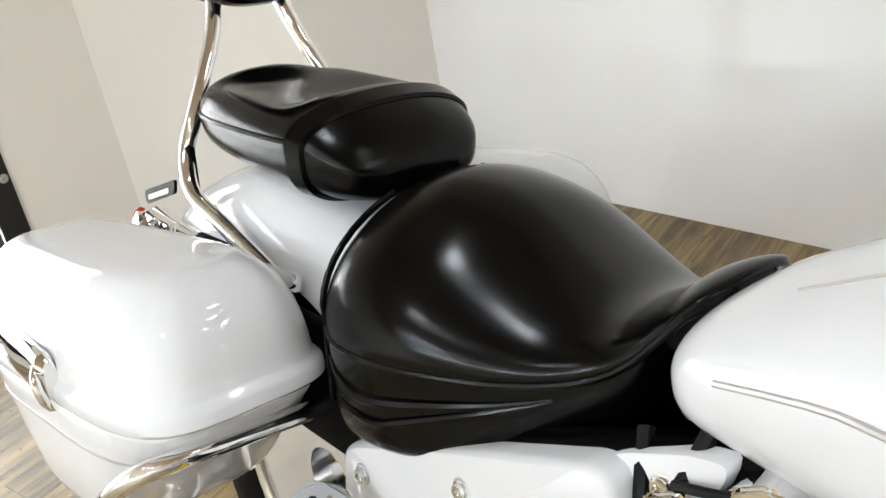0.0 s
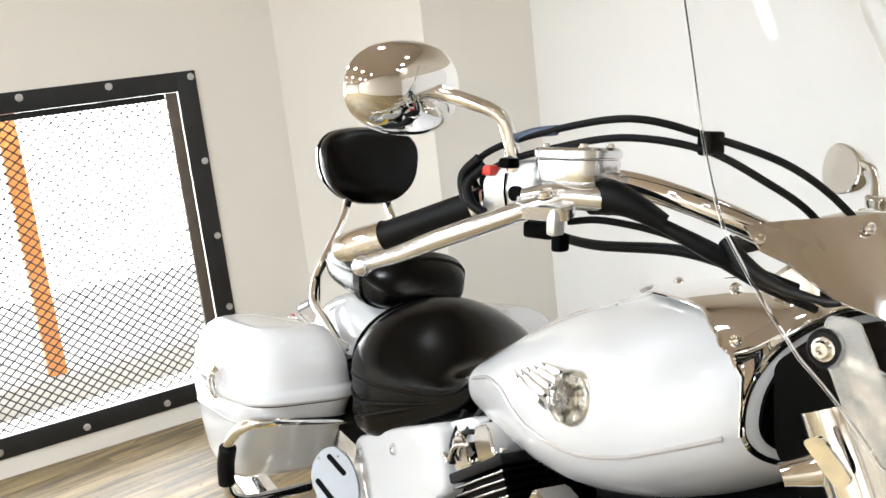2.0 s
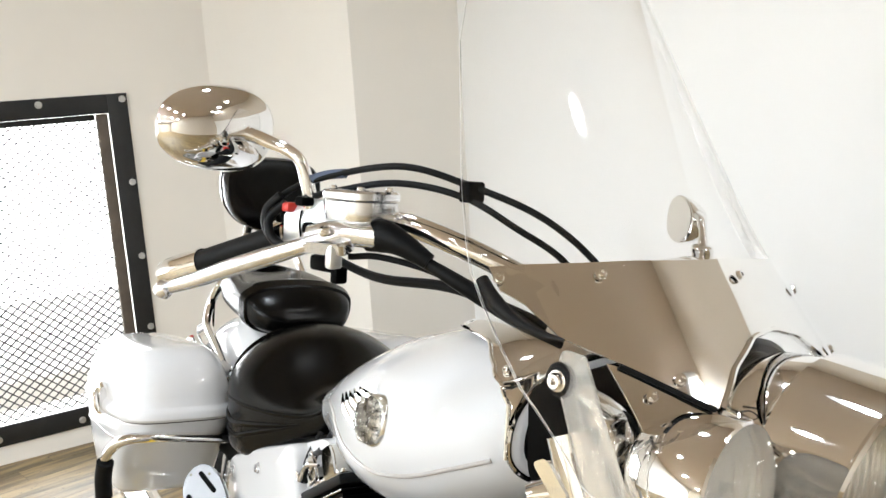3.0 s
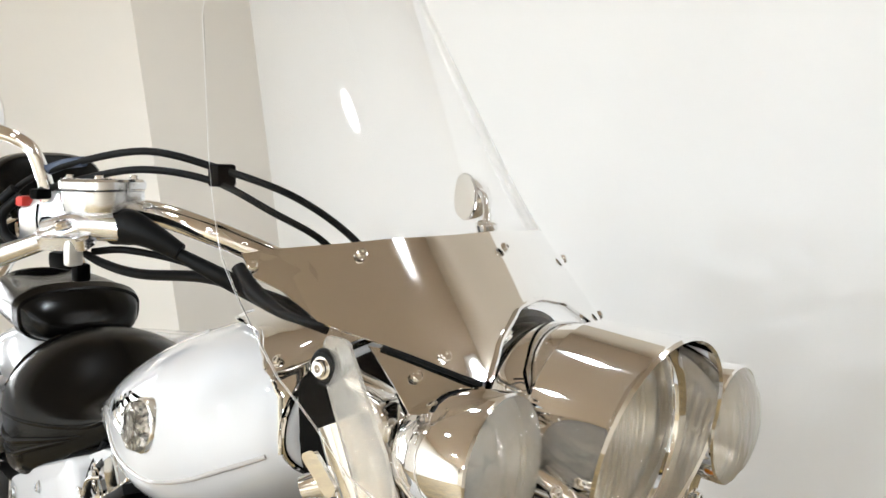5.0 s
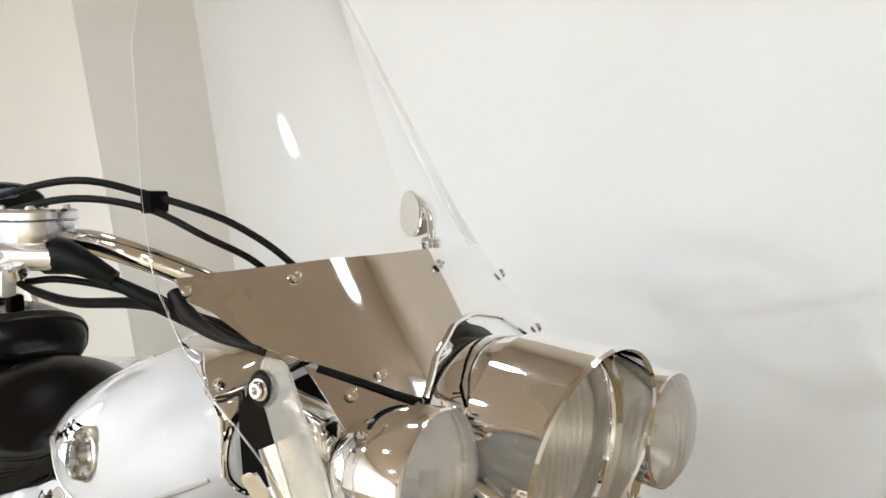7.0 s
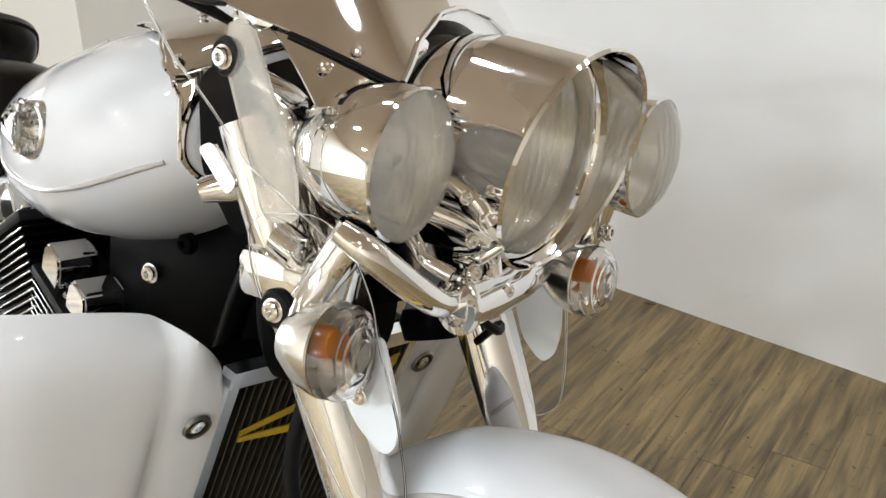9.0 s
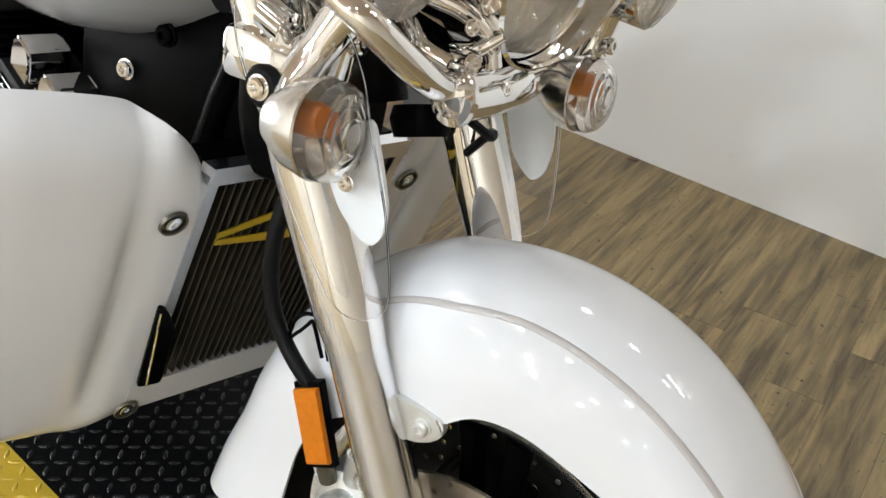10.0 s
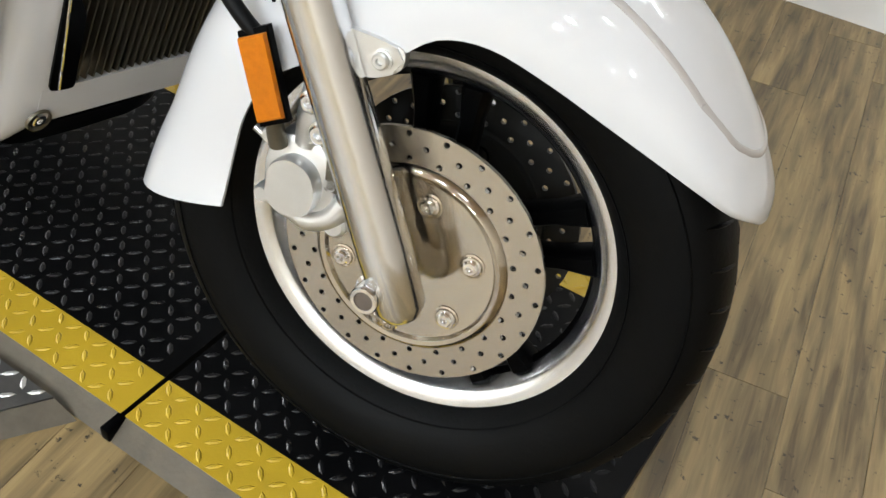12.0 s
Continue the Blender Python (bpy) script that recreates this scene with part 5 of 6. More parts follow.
# front fender
RIDGE = [(-0.376, 0.288), (-0.358, 0.345), (-0.330, 0.41), (-0.302, 0.485), (-0.262, 0.56), (-0.196, 0.637), (-0.110, 0.697), (-0.04, 0.717), (0.03, 0.720), (0.10, 0.708), (0.17, 0.680), (0.235, 0.632), (0.285, 0.575), (0.314, 0.530), (0.331, 0.498), (0.334, 0.480)]
EDGE = [(-0.215, 0.330), (-0.211, 0.365), (-0.205, 0.40), (-0.193, 0.445), (-0.168, 0.492), (-0.135, 0.52), (-0.085, 0.545), (-0.035, 0.558), (0.01, 0.590), (0.06, 0.596), (0.118, 0.580), (0.17, 0.560), (0.225, 0.537), (0.265, 0.517), (0.30, 0.495), (0.325, 0.478)]


def fender_skin(row, v, grow=0.0):
    rx, rz, ex, ez, w = row
    a = abs(v) * math.pi / 2
    f = 1 - max(0.0, math.cos(a)) ** 0.80
    y = math.copysign((w + grow) * math.sin(a) ** 0.94, v)
    o = Vector((rx, 0, rz)) + Vector((ex - rx, 0, ez - rz)) * f
    n = Vector((rx - 0.0, 0, rz - 0.323)).normalized()
    return Vector((o.x, y, o.z)) + n * grow * math.cos(a)


ROWS_F = stations([(*r, *e, w) for r, e, w in zip(RIDGE, EDGE, (0.104, 0.098, 0.097, 0.10, 0.104, 0.106, 0.107, 0.108, 0.108, 0.108, 0.107, 0.105, 0.10, 0.09, 0.07, 0.035))], 4)
fender = fpart("front_fender", sheet([[fender_skin(r, v) for v in np.linspace(-1, 1, 41)] for r in ROWS_F], 0.004), PEARL)
for sgn in (-1, 1):
    line = []
    for r in ROWS_F[20:47]:
        line.append(fender_skin(r, sgn * 0.5, -0.0035))
    fpart("pinstripe", tube(line[::2], 0.0052, 12, 2), STRIPE, fender, "grey pinstripe")
nose = []
for a in np.linspace(-1, 1, 15):
    k = 46 + 5 * math.sqrt(max(0.0, 1 - a * a))
    low_, high_ = ROWS_F[int(k)], ROWS_F[int(k) + 1]
    nose.append(fender_skin([p + (q - p) * (k - int(k)) for p, q in zip(low_, high_)], 0.5 * a, -0.0035))
fpart("pinstripe", tube(nose, 0.0052, 12, 2), STRIPE, fender, "grey pinstripe")

# brake caliper, reflector, hose
def cal(x, z, g=0.84):
    return (-0.124 + x * g, 0.391 + z * g)


body = rounded([cal(*p) for p in ((-0.052, -0.052), (-0.02, -0.068), (0.03, -0.058), (0.05, -0.02), (0.05, 0.03), (0.02, 0.07), (-0.035, 0.062), (-0.056, 0.02))], 0.014)
bx, bz = -0.124, 0.391
caliper = fpart("brake_caliper", loft([[(bx + (x - bx) * g, y, bz + (z - bz) * g) for x, z in body] for g, y in ((0.86, -0.050), (1, -0.058), (1, -0.086), (0.93, -0.094), (0.8, -0.097))]), CAST, None, "cast silver brake caliper")
cap = rounded([cal(*p) for p in ((-0.040, -0.030), (-0.012, -0.046), (0.024, -0.036), (0.036, -0.004), (0.026, 0.030), (-0.006, 0.042), (-0.036, 0.024))], 0.020, 5)
fpart("piston_cap", loft([[(bx + (x - bx) * g, y, bz + (z - bz) * g) for x, z in cap] for g, y in ((1.0, -0.092), (1.0, -0.110), (0.95, -0.114))]), CAST, caliper)
for (x, z), r, y, h in (((-0.045, 0.05), 0.010, -0.084, 0.016), ((0.012, 0.070), 0.010, -0.088, 0.014), ((-0.058, -0.042), 0.011, -0.070, 0.022), ((0.052, -0.046), 0.015, -0.080, 0.018), ((0.045, 0.012), 0.009, -0.088, 0.012)):
    x, z = cal(x, z)
    fpart("lug", lathe([(r, 0), (r, h * 0.8), (r * 0.75, h), (0.0, h)], (x, y, z), (0, -1, 0), 18), CAST, caliper)
fpart("pad_block", box(-0.094, -0.066, -0.100, -0.076, 0.392, 0.440, 0.004), GRILLE, caliper, "dark pad carrier block")
fpart("carrier_arm", tube([(-0.070, -0.090, 0.382), (-0.085, -0.094, 0.360), (-0.115, -0.092, 0.346), (-0.150, -0.086, 0.352)], [0.014, 0.012, 0.012, 0.008], 12), CAST, caliper)
fpart("bleed_nipple", tube([(-0.165, -0.088, 0.424), (-0.184, -0.090, 0.434)], [0.006, 0.004], 10), CAST, caliper)
fpart("mount", tube([(-0.122, -0.088, 0.436), (-0.116, -0.094, 0.470), (-0.110, -0.1, 0.510)], [0.014, 0.016, 0.013], 12), CAST, caliper)
fpart("hose_union", tube([(-0.150, -0.098, 0.428), (-0.152, -0.104, 0.448), (-0.150, -0.110, 0.475)], [0.011, 0.010, 0.008], 12), GRILLE, caliper)
bolt((-0.108, -0.112, 0.494), (0, -1, 0), caliper, 0.010, ALLOY, True)
bolt((-0.096, -0.108, 0.462), (0, -1, 0), caliper, 0.011, ALLOY, True)
corners = [Vector(p) for p in ((-0.186, -0.125, 0.545), (-0.155, -0.125, 0.560), (-0.127, -0.125, 0.473), (-0.157, -0.125, 0.458))]
mid = sum(corners, Vector()) / 4
refl = fpart("reflector", loft([[mid + (p - mid) * g + Vector((0, y, 0)) for p in corners] for g, y in ((1.06, 0.008), (1.06, 0.0), (1.0, -0.001))]), BLACKPLASTIC, None, "amber side reflector in a black holder")
fpart("amber_face", loft([[mid + (p - mid) * g + Vector((0, y, 0)) for p in corners] for g, y in ((0.93, 0.0), (0.93, -0.005), (0.88, -0.007))]), AMBER, refl, "amber prismatic reflector")
fpart("brake_hose", tube([(-0.16, -0.115, 0.54), (-0.18, -0.12, 0.557), (-0.206, -0.12, 0.583), (-0.226, -0.12, 0.618), (-0.233, -0.12, 0.662), (-0.230, -0.118, 0.706), (-0.222, -0.11, 0.75), (-0.215, -0.09, 0.80)], 0.0085, 10), RUBBER)
fpart("sensor_block", box(-0.145, -0.105, -0.10, -0.07, 0.535, 0.575, 0.008), BLACKPLASTIC)
for d in (0.0, 0.008):
    fpart("hose_clip", tube([(-0.208, -0.115, 0.585), (-0.202 + d, -0.118, 0.601), (-0.199 + d, -0.118, 0.612 - d), (-0.190 + d, -0.118, 0.623 - d), (-0.178, -0.118, 0.628 - d), (-0.166 - d, -0.118, 0.625 - d), (-0.155 - d, -0.115, 0.583)], 0.0022, 6), BLACKPAINT)

# headlamp with its visor
way = Vector((1, -0.12, -0.06)).normalized()
HL = Vector((-0.030, 0.030, 0.998)) - 0.082 * way
across = Vector((0, 0, 1)).cross(way).normalized()
over = way.cross(across)
head = fpart("headlamp", lathe([(0.0, -0.12), (0.05, -0.115), (0.085, -0.09), (0.101, -0.05), (0.106, 0.0), (0.106, 0.04), (0.102, 0.042), (0.098, 0.035)], HL, way, 64), CHROME, None, "chrome headlamp with a peaked visor")
bm = bmesh.new()
rings = []
for k in range(65):
    a = 2 * math.pi * k / 64
    c, s = math.cos(a), math.sin(a)
    reach = 0.060 + 0.046 * max(0.0, 0.5 + 0.5 * s) ** 0.8
    rings.append([HL + way * d + across * (r * c) + over * (r * s) for r, d in ((0.1065, -0.005), (0.111, 0.0), (0.112, reach - 0.006), (0.114, reach), (0.111, reach + 0.003), (0.1085, reach), (0.1075, 0.0))])
bm = bmesh.new()
made = [[bm.verts.new(p) for p in r] for r in rings[:-1]]
for k in range(64):
    a, b = made[k], made[(k + 1) % 64]
    for j in range(len(a)):
        q = (j + 1) % len(a)
        bm.faces.new((a[j], a[q], b[q], b[j]))
fpart("visor", bm, CHROME, head)
fpart("reflector_bowl", lathe([(0.0, -0.06), (0.03, -0.058), (0.07, -0.03), (0.097, 0.02)], HL, way, 48), BOWL, head)
fpart("bulb_shield", lathe([(0.0, 0.018), (0.016, 0.014), (0.019, -0.002), (0.018, -0.03)], HL, way, 20), BOWL, head, "bright bulb shield")
fpart("lens", lathe([(0.0, 0.047), (0.05, 0.044), (0.085, 0.036), (0.0975, 0.026), (0.0975, 0.022), (0.085, 0.031), (0.05, 0.039), (0.0, 0.042)], HL, way, 48), LENS, head, "fluted glass lens")
fpart("rim_shell", lathe([(0.098, 0.02), (0.106, 0.02), (0.107, 0.045), (0.1, 0.052), (0.096, 0.044)], HL, way, 64, closed=True), CHROME, head)
fpart("back_ring", lathe([(0.088, -0.12), (0.098, -0.118), (0.104, -0.06), (0.098, -0.055), (0.09, -0.06)], HL + Vector((-0.03, 0, 0.004)), way, 48, closed=True), BLACKPAINT, head, "black ring behind the shell")


def passing_lamp(sgn, c):
    c = Vector(c)
    w = Vector((1, sgn * -0.03, -0.05)).normalized()
    lamp_ = fpart("passing_lamp", lathe([(0.0, -0.085), (0.02, -0.083), (0.045, -0.065), (0.06, -0.035), (0.066, 0.0), (0.0675, 0.020), (0.0675, 0.024), (0.0655, 0.026), (0.064, 0.022)], c, w, 48), CHROME, None, "chrome passing lamp")
    fpart("reflector_bowl", lathe([(0.0, -0.04), (0.03, -0.03), (0.06, 0.02)], c, w, 40), BOWL, lamp_)
    fpart("lens", lathe([(0.0, 0.046), (0.03, 0.043), (0.05, 0.036), (0.0655, 0.025), (0.0655, 0.022), (0.05, 0.032), (0.03, 0.039), (0.0, 0.042)], c, w, 48), LENS, lamp_, "fluted glass lens")
    fpart("bulb", lathe([(0.0, 0.012), (0.007, 0.008), (0.009, -0.004), (0.007, -0.03)], c, w, 16), JEWEL, lamp_, "clear bulb")
    fpart("stem", tube([c + Vector((-0.03, 0, -0.06)), c + Vector((-0.035, 0, -0.09)), c + Vector((-0.05, -sgn * 0.005, -0.13))], [0.02, 0.016, 0.02], 14), CHROME, lamp_)
    bolt(c + Vector((-0.02, 0, -0.095)), (1, 0, 0.1), lamp_, 0.01, CHROME, True)
    return lamp_


passing_lamp(-1, (-0.125, -0.138, 1.006))
passing_lamp(1, (-0.035, 0.205, 0.986))
light_bar = fpart("light_bar", tube([(-0.10, -0.235, 0.968), (-0.076, -0.225, 0.952), (-0.055, -0.19, 0.92), (-0.048, -0.163, 0.903), (-0.056, -0.13, 0.896), (-0.066, -0.10, 0.892), (-0.08, -0.02, 0.88), (-0.09, 0.06, 0.872), (-0.10, 0.13, 0.868)], [0.010, 0.013, 0.013, 0.012, 0.011, 0.013, 0.016, 0.018, 0.016], 16), CHROME, None, "chrome lamp bar across the fork")
fpart("bar_cover", tube([(-0.066, -0.095, 0.872), (-0.075, -0.03, 0.866), (-0.085, 0.05, 0.862), (-0.09, 0.10, 0.862)], [0.016, 0.021, 0.023, 0.02], 18), CHROME, light_bar)
fpart("bar_ring", lathe([(0.020, -0.006), (0.027, -0.004), (0.028, 0.0), (0.027, 0.004), (0.020, 0.006), (0.018, 0.0)], (-0.064, -0.104, 0.882), (0.3, 1, 0), 28, closed=True), CHROME, light_bar)
fpart("horn", lathe([(0.0, 0.0), (0.026, 0.0), (0.03, 0.012), (0.026, 0.03), (0.0, 0.03)], (-0.13, -0.045, 0.845), (0.3, -0.2, -1), 30), BLACKPLASTIC)
for p in ((-0.07, -0.04, 0.895), (-0.06, -0.02, 0.875), (-0.075, -0.075, 0.90)):
    bolt(p, (1, -0.4, 0.2), light_bar, 0.0065, CHROME, True)
fpart("cable", tube([(-0.10, 0.0, 0.83), (-0.09, 0.03, 0.81), (-0.11, 0.07, 0.80), (-0.15, 0.10, 0.76)], 0.005, 8), RUBBER)


for pts, r in (([(-0.11, -0.085, 0.955), (-0.085, -0.070, 0.945), (-0.065, -0.055, 0.925), (-0.06, -0.05, 0.90)], [0.010, 0.009, 0.008, 0.009]),
               ([(-0.10, -0.080, 0.985), (-0.075, -0.072, 0.97), (-0.055, -0.070, 0.95)], [0.007, 0.009, 0.006]),
               ([(-0.095, -0.060, 0.91), (-0.07, -0.065, 0.915), (-0.05, -0.058, 0.93)], [0.006, 0.008, 0.005]),
               ([(-0.12, -0.10, 0.93), (-0.10, -0.105, 0.915), (-0.075, -0.10, 0.905)], [0.008, 0.007, 0.008])):
    fpart("lamp_bracket", tube(pts, r, 12), CHROME, light_bar)
for p, r in (((-0.062, -0.072, 0.955), 0.007), ((-0.070, -0.080, 0.935), 0.006), ((-0.058, -0.060, 0.918), 0.006), ((-0.075, -0.088, 0.975), 0.0055), ((-0.066, -0.078, 0.905), 0.007)):
    bolt(p, (1, -0.5, 0.25), light_bar, r, CHROME, True)
fpart("lead", tube([(-0.12, -0.07, 0.99), (-0.085, -0.062, 0.975), (-0.07, -0.058, 0.945), (-0.085, -0.05, 0.91)], 0.004, 8), RUBBER, light_bar)
fpart("lead", tube([(-0.11, -0.05, 0.96), (-0.08, -0.045, 0.94), (-0.075, -0.06, 0.91), (-0.10, -0.07, 0.885)], 0.0035, 8), RUBBER, light_bar)


def indicator(sgn, c):
    c = Vector(c)
    w = Vector((1, -sgn * 0.05, 0.05)).normalized()
    ob = fpart("indicator", lathe([(0.0, -0.04), (0.022, -0.036), (0.036, -0.015), (0.041, 0.004), (0.042, 0.008), (0.040, 0.010), (0.037, 0.004), (0.02, -0.014), (0.0, -0.016)], c, w, 40), BOWL, None, "chrome turn indicator with a clear lens")
    fpart("lens", lathe([(0.0405, 0.008), (0.0405, 0.022), (0.037, 0.029), (0.033, 0.031), (0.032, 0.033), (0.025, 0.034), (0.024, 0.036), (0.015, 0.037), (0.013, 0.040), (0.0, 0.041), (0.0, 0.037), (0.03, 0.028), (0.0375, 0.020), (0.0375, 0.008)], c, w, 40, closed=True), CLEARLENS, ob, "clear stepped lens")
    fpart("bulb", lathe([(0.0, 0.020), (0.012, 0.016), (0.016, 0.004), (0.013, -0.014), (0.0, -0.014)], c + Vector((0, sgn * 0.006, 0.008)), w, 18), AMBER, ob, "amber bulb")
    fpart("stalk", tube([c + Vector((-0.03, 0, 0.01)), c + Vector((-0.035, -sgn * 0.02, 0.035)), c + Vector((-0.04, -sgn * 0.035, 0.05))], 0.012, 10), CHROME, ob)
    return ob


indicator(-1, (-0.122, -0.216, 0.858))
indicator(1, (-0.062, 0.162, 0.843))
# chrome stays up to the passing lamps
fpart("lamp_stay", tube([(-0.155, -0.205, 0.885), (-0.145, -0.19, 0.91), (-0.125, -0.175, 0.95)], [0.014, 0.016, 0.02], 14), CHROME, light_bar)
fpart("lamp_stay", tube([(-0.09, 0.165, 0.865), (-0.10, 0.175, 0.90), (-0.11, 0.19, 0.93)], [0.014, 0.016, 0.02], 14), CHROME, light_bar)


# ---- windscreen ----
LEAN_Z = np.linspace(0.90, 1.62, 145)
LEAN = np.cumsum(np.interp(LEAN_Z, [0.90, 1.02, 1.09, 1.17, 1.25, 1.62], [0.35, 0.45, 0.82, 0.84, 0.62, 0.58])) * 0.005
LEAN -= np.interp(1.18, LEAN_Z, LEAN)


def screen_x(y, z):
    """The screen is bowed across and leans back most just above its foot."""
    return -0.222 - 1.6 * (y - 0.04) ** 2 - float(np.interp(z, LEAN_Z, LEAN))


screen_grid = []
for z in np.linspace(0.94, 1.56, 32):
    half = [float(np.interp(z, [0.94, 1.0, 1.08, 1.13, 1.18, 1.28, 1.42, 1.5, 1.545, 1.56], row)) for row in ((0.225, 0.265, 0.285, 0.285, 0.28, 0.255, 0.215, 0.18, 0.11, 0.06), (0.235, 0.27, 0.29, 0.293, 0.293, 0.285, 0.258, 0.21, 0.13, 0.06))]
    inner = float(np.interp(z, [0.94, 1.0, 1.06, 1.09], [0.17, 0.14, 0.11, 0.0]))
    screen_grid.append((z, half, inner))
bm = bmesh.new()
for sgn in (-1, 1):
    grid = []
    for z, half, inner in screen_grid:
        grid.append([(screen_x(0.04 + sgn * y, z), 0.04 + sgn * y, z) for y in np.linspace(inner, half[0 if sgn < 0 else 1], 15)])
    made = [[bm.verts.new(p) for p in r] for r in grid]
    for a, b in zip(made, made[1:]):
        for k in range(len(a) - 1):
            bm.faces.new((a[k], a[k + 1], b[k + 1], b[k]))
bmesh.ops.remove_doubles(bm, verts=bm.verts[:], dist=0.0004)
bmesh.ops.recalc_face_normals(bm, faces=bm.faces[:])
bmesh.ops.solidify(bm, geom=bm.faces[:], thickness=0.004)
windscreen = fpart("windscreen", bm, ACRYLIC, None, "clear acrylic windscreen with a chrome lower panel")
windscreen.visible_shadow = False

EDGEFROST = glass("polished_acrylic_edge", 0.35, (1, 1, 1), 1.3)
for k, sgn in enumerate((-1, 1)):
    rim = [(screen_x(0.04 + sgn * half[k], z) - 0.002, 0.04 + sgn * half[k], z) for z, half, inner in screen_grid]
    fpart("screen_edge", tube(rim, 0.00035, 8, 1), EDGEFROST, windscreen, "polished bright edge").visible_shadow = False

# chrome panel across its foot: upper strip and two cheeks
def panel(edges_low, edges_high, y0, y1, off, count=24):
    grid = []
    for y in np.linspace(y0, y1, count):
        lo, hi = edges_low(y), edges_high(y)
        grid.append([(screen_x(y, z) + off, y, z) for z in np.linspace(lo, hi, 8)])
    return sheet(grid, 0.003)


def low_edge(y):
    return float(np.interp(y, [-0.22, -0.20, -0.18, -0.16, -0.108, -0.09, -0.05, 0.0, 0.04, 0.09, 0.14, 0.19, 0.24, 0.28, 0.30], [1.165, 1.125, 1.114, 1.104, 1.074, 1.066, 1.10, 1.125, 1.13, 1.12, 1.09, 1.07, 1.105, 1.125, 1.165]))


def high_edge(y):
    return float(np.interp(y, [-0.235, -0.20, -0.1, 0.04, 0.18, 0.28, 0.315], [1.185, 1.19, 1.197, 1.199, 1.192, 1.182, 1.172]))


fpart("screen_panel", panel(low_edge, high_edge, -0.228, 0.305, 0.006, 40), CHROME, windscreen, "chrome lower windscreen panel")
for sgn in (-1, 1):
    grid = []
    for f in np.linspace(0, 1, 10):
        hi = 1.104 - 0.03 * f if sgn < 0 else 1.104 - 0.03 * f
        y = -0.172 + 0.075 * f
        yy = y if sgn < 0 else 0.08 - y
        grid.append([(screen_x(yy, z) + 0.004, yy - sgn * 0.0 + (1.1 - z) * -sgn * 0.10, z) for z in np.linspace(0.985 + 0.01 * f, hi, 8)])
    fpart("cheek_panel", sheet(grid, 0.003), CHROME, windscreen, "chrome cheek panel")
for y, z in ((-0.227, 1.176), (-0.139, 1.184), (0.036, 1.182), (0.21, 1.155)):
    bolt((screen_x(y, z) + 0.011, y, z), (1, (y - 0.04) * 3.2, 0.6), windscreen, 0.0048, CHROME, True, "dome_nut")
for y, z in ((-0.118, 1.092), (-0.152, 1.078), (-0.145, 1.0), (-0.105, 1.0), (0.198, 1.092)):
    bolt((screen_x(y, z) + 0.010, y, z), (1, (y - 0.04) * 3.2, 0.6), windscreen, 0.0048, CHROME, True, "dome_nut")
fpart("panel_seam", tube([(screen_x(y, low_edge(y) - 0.004) + 0.008, y, low_edge(y) - 0.004) for y in np.linspace(-0.165, -0.098, 8)], 0.003, 6, 2), RUBBER, windscreen, "black rubber seam")
fpart("panel_seam", tube([(screen_x(y, low_edge(y)) + 0.008, y, low_edge(y)) for y in np.linspace(-0.09, 0.17, 22)], 0.003, 6, 2), CHROME, windscreen)

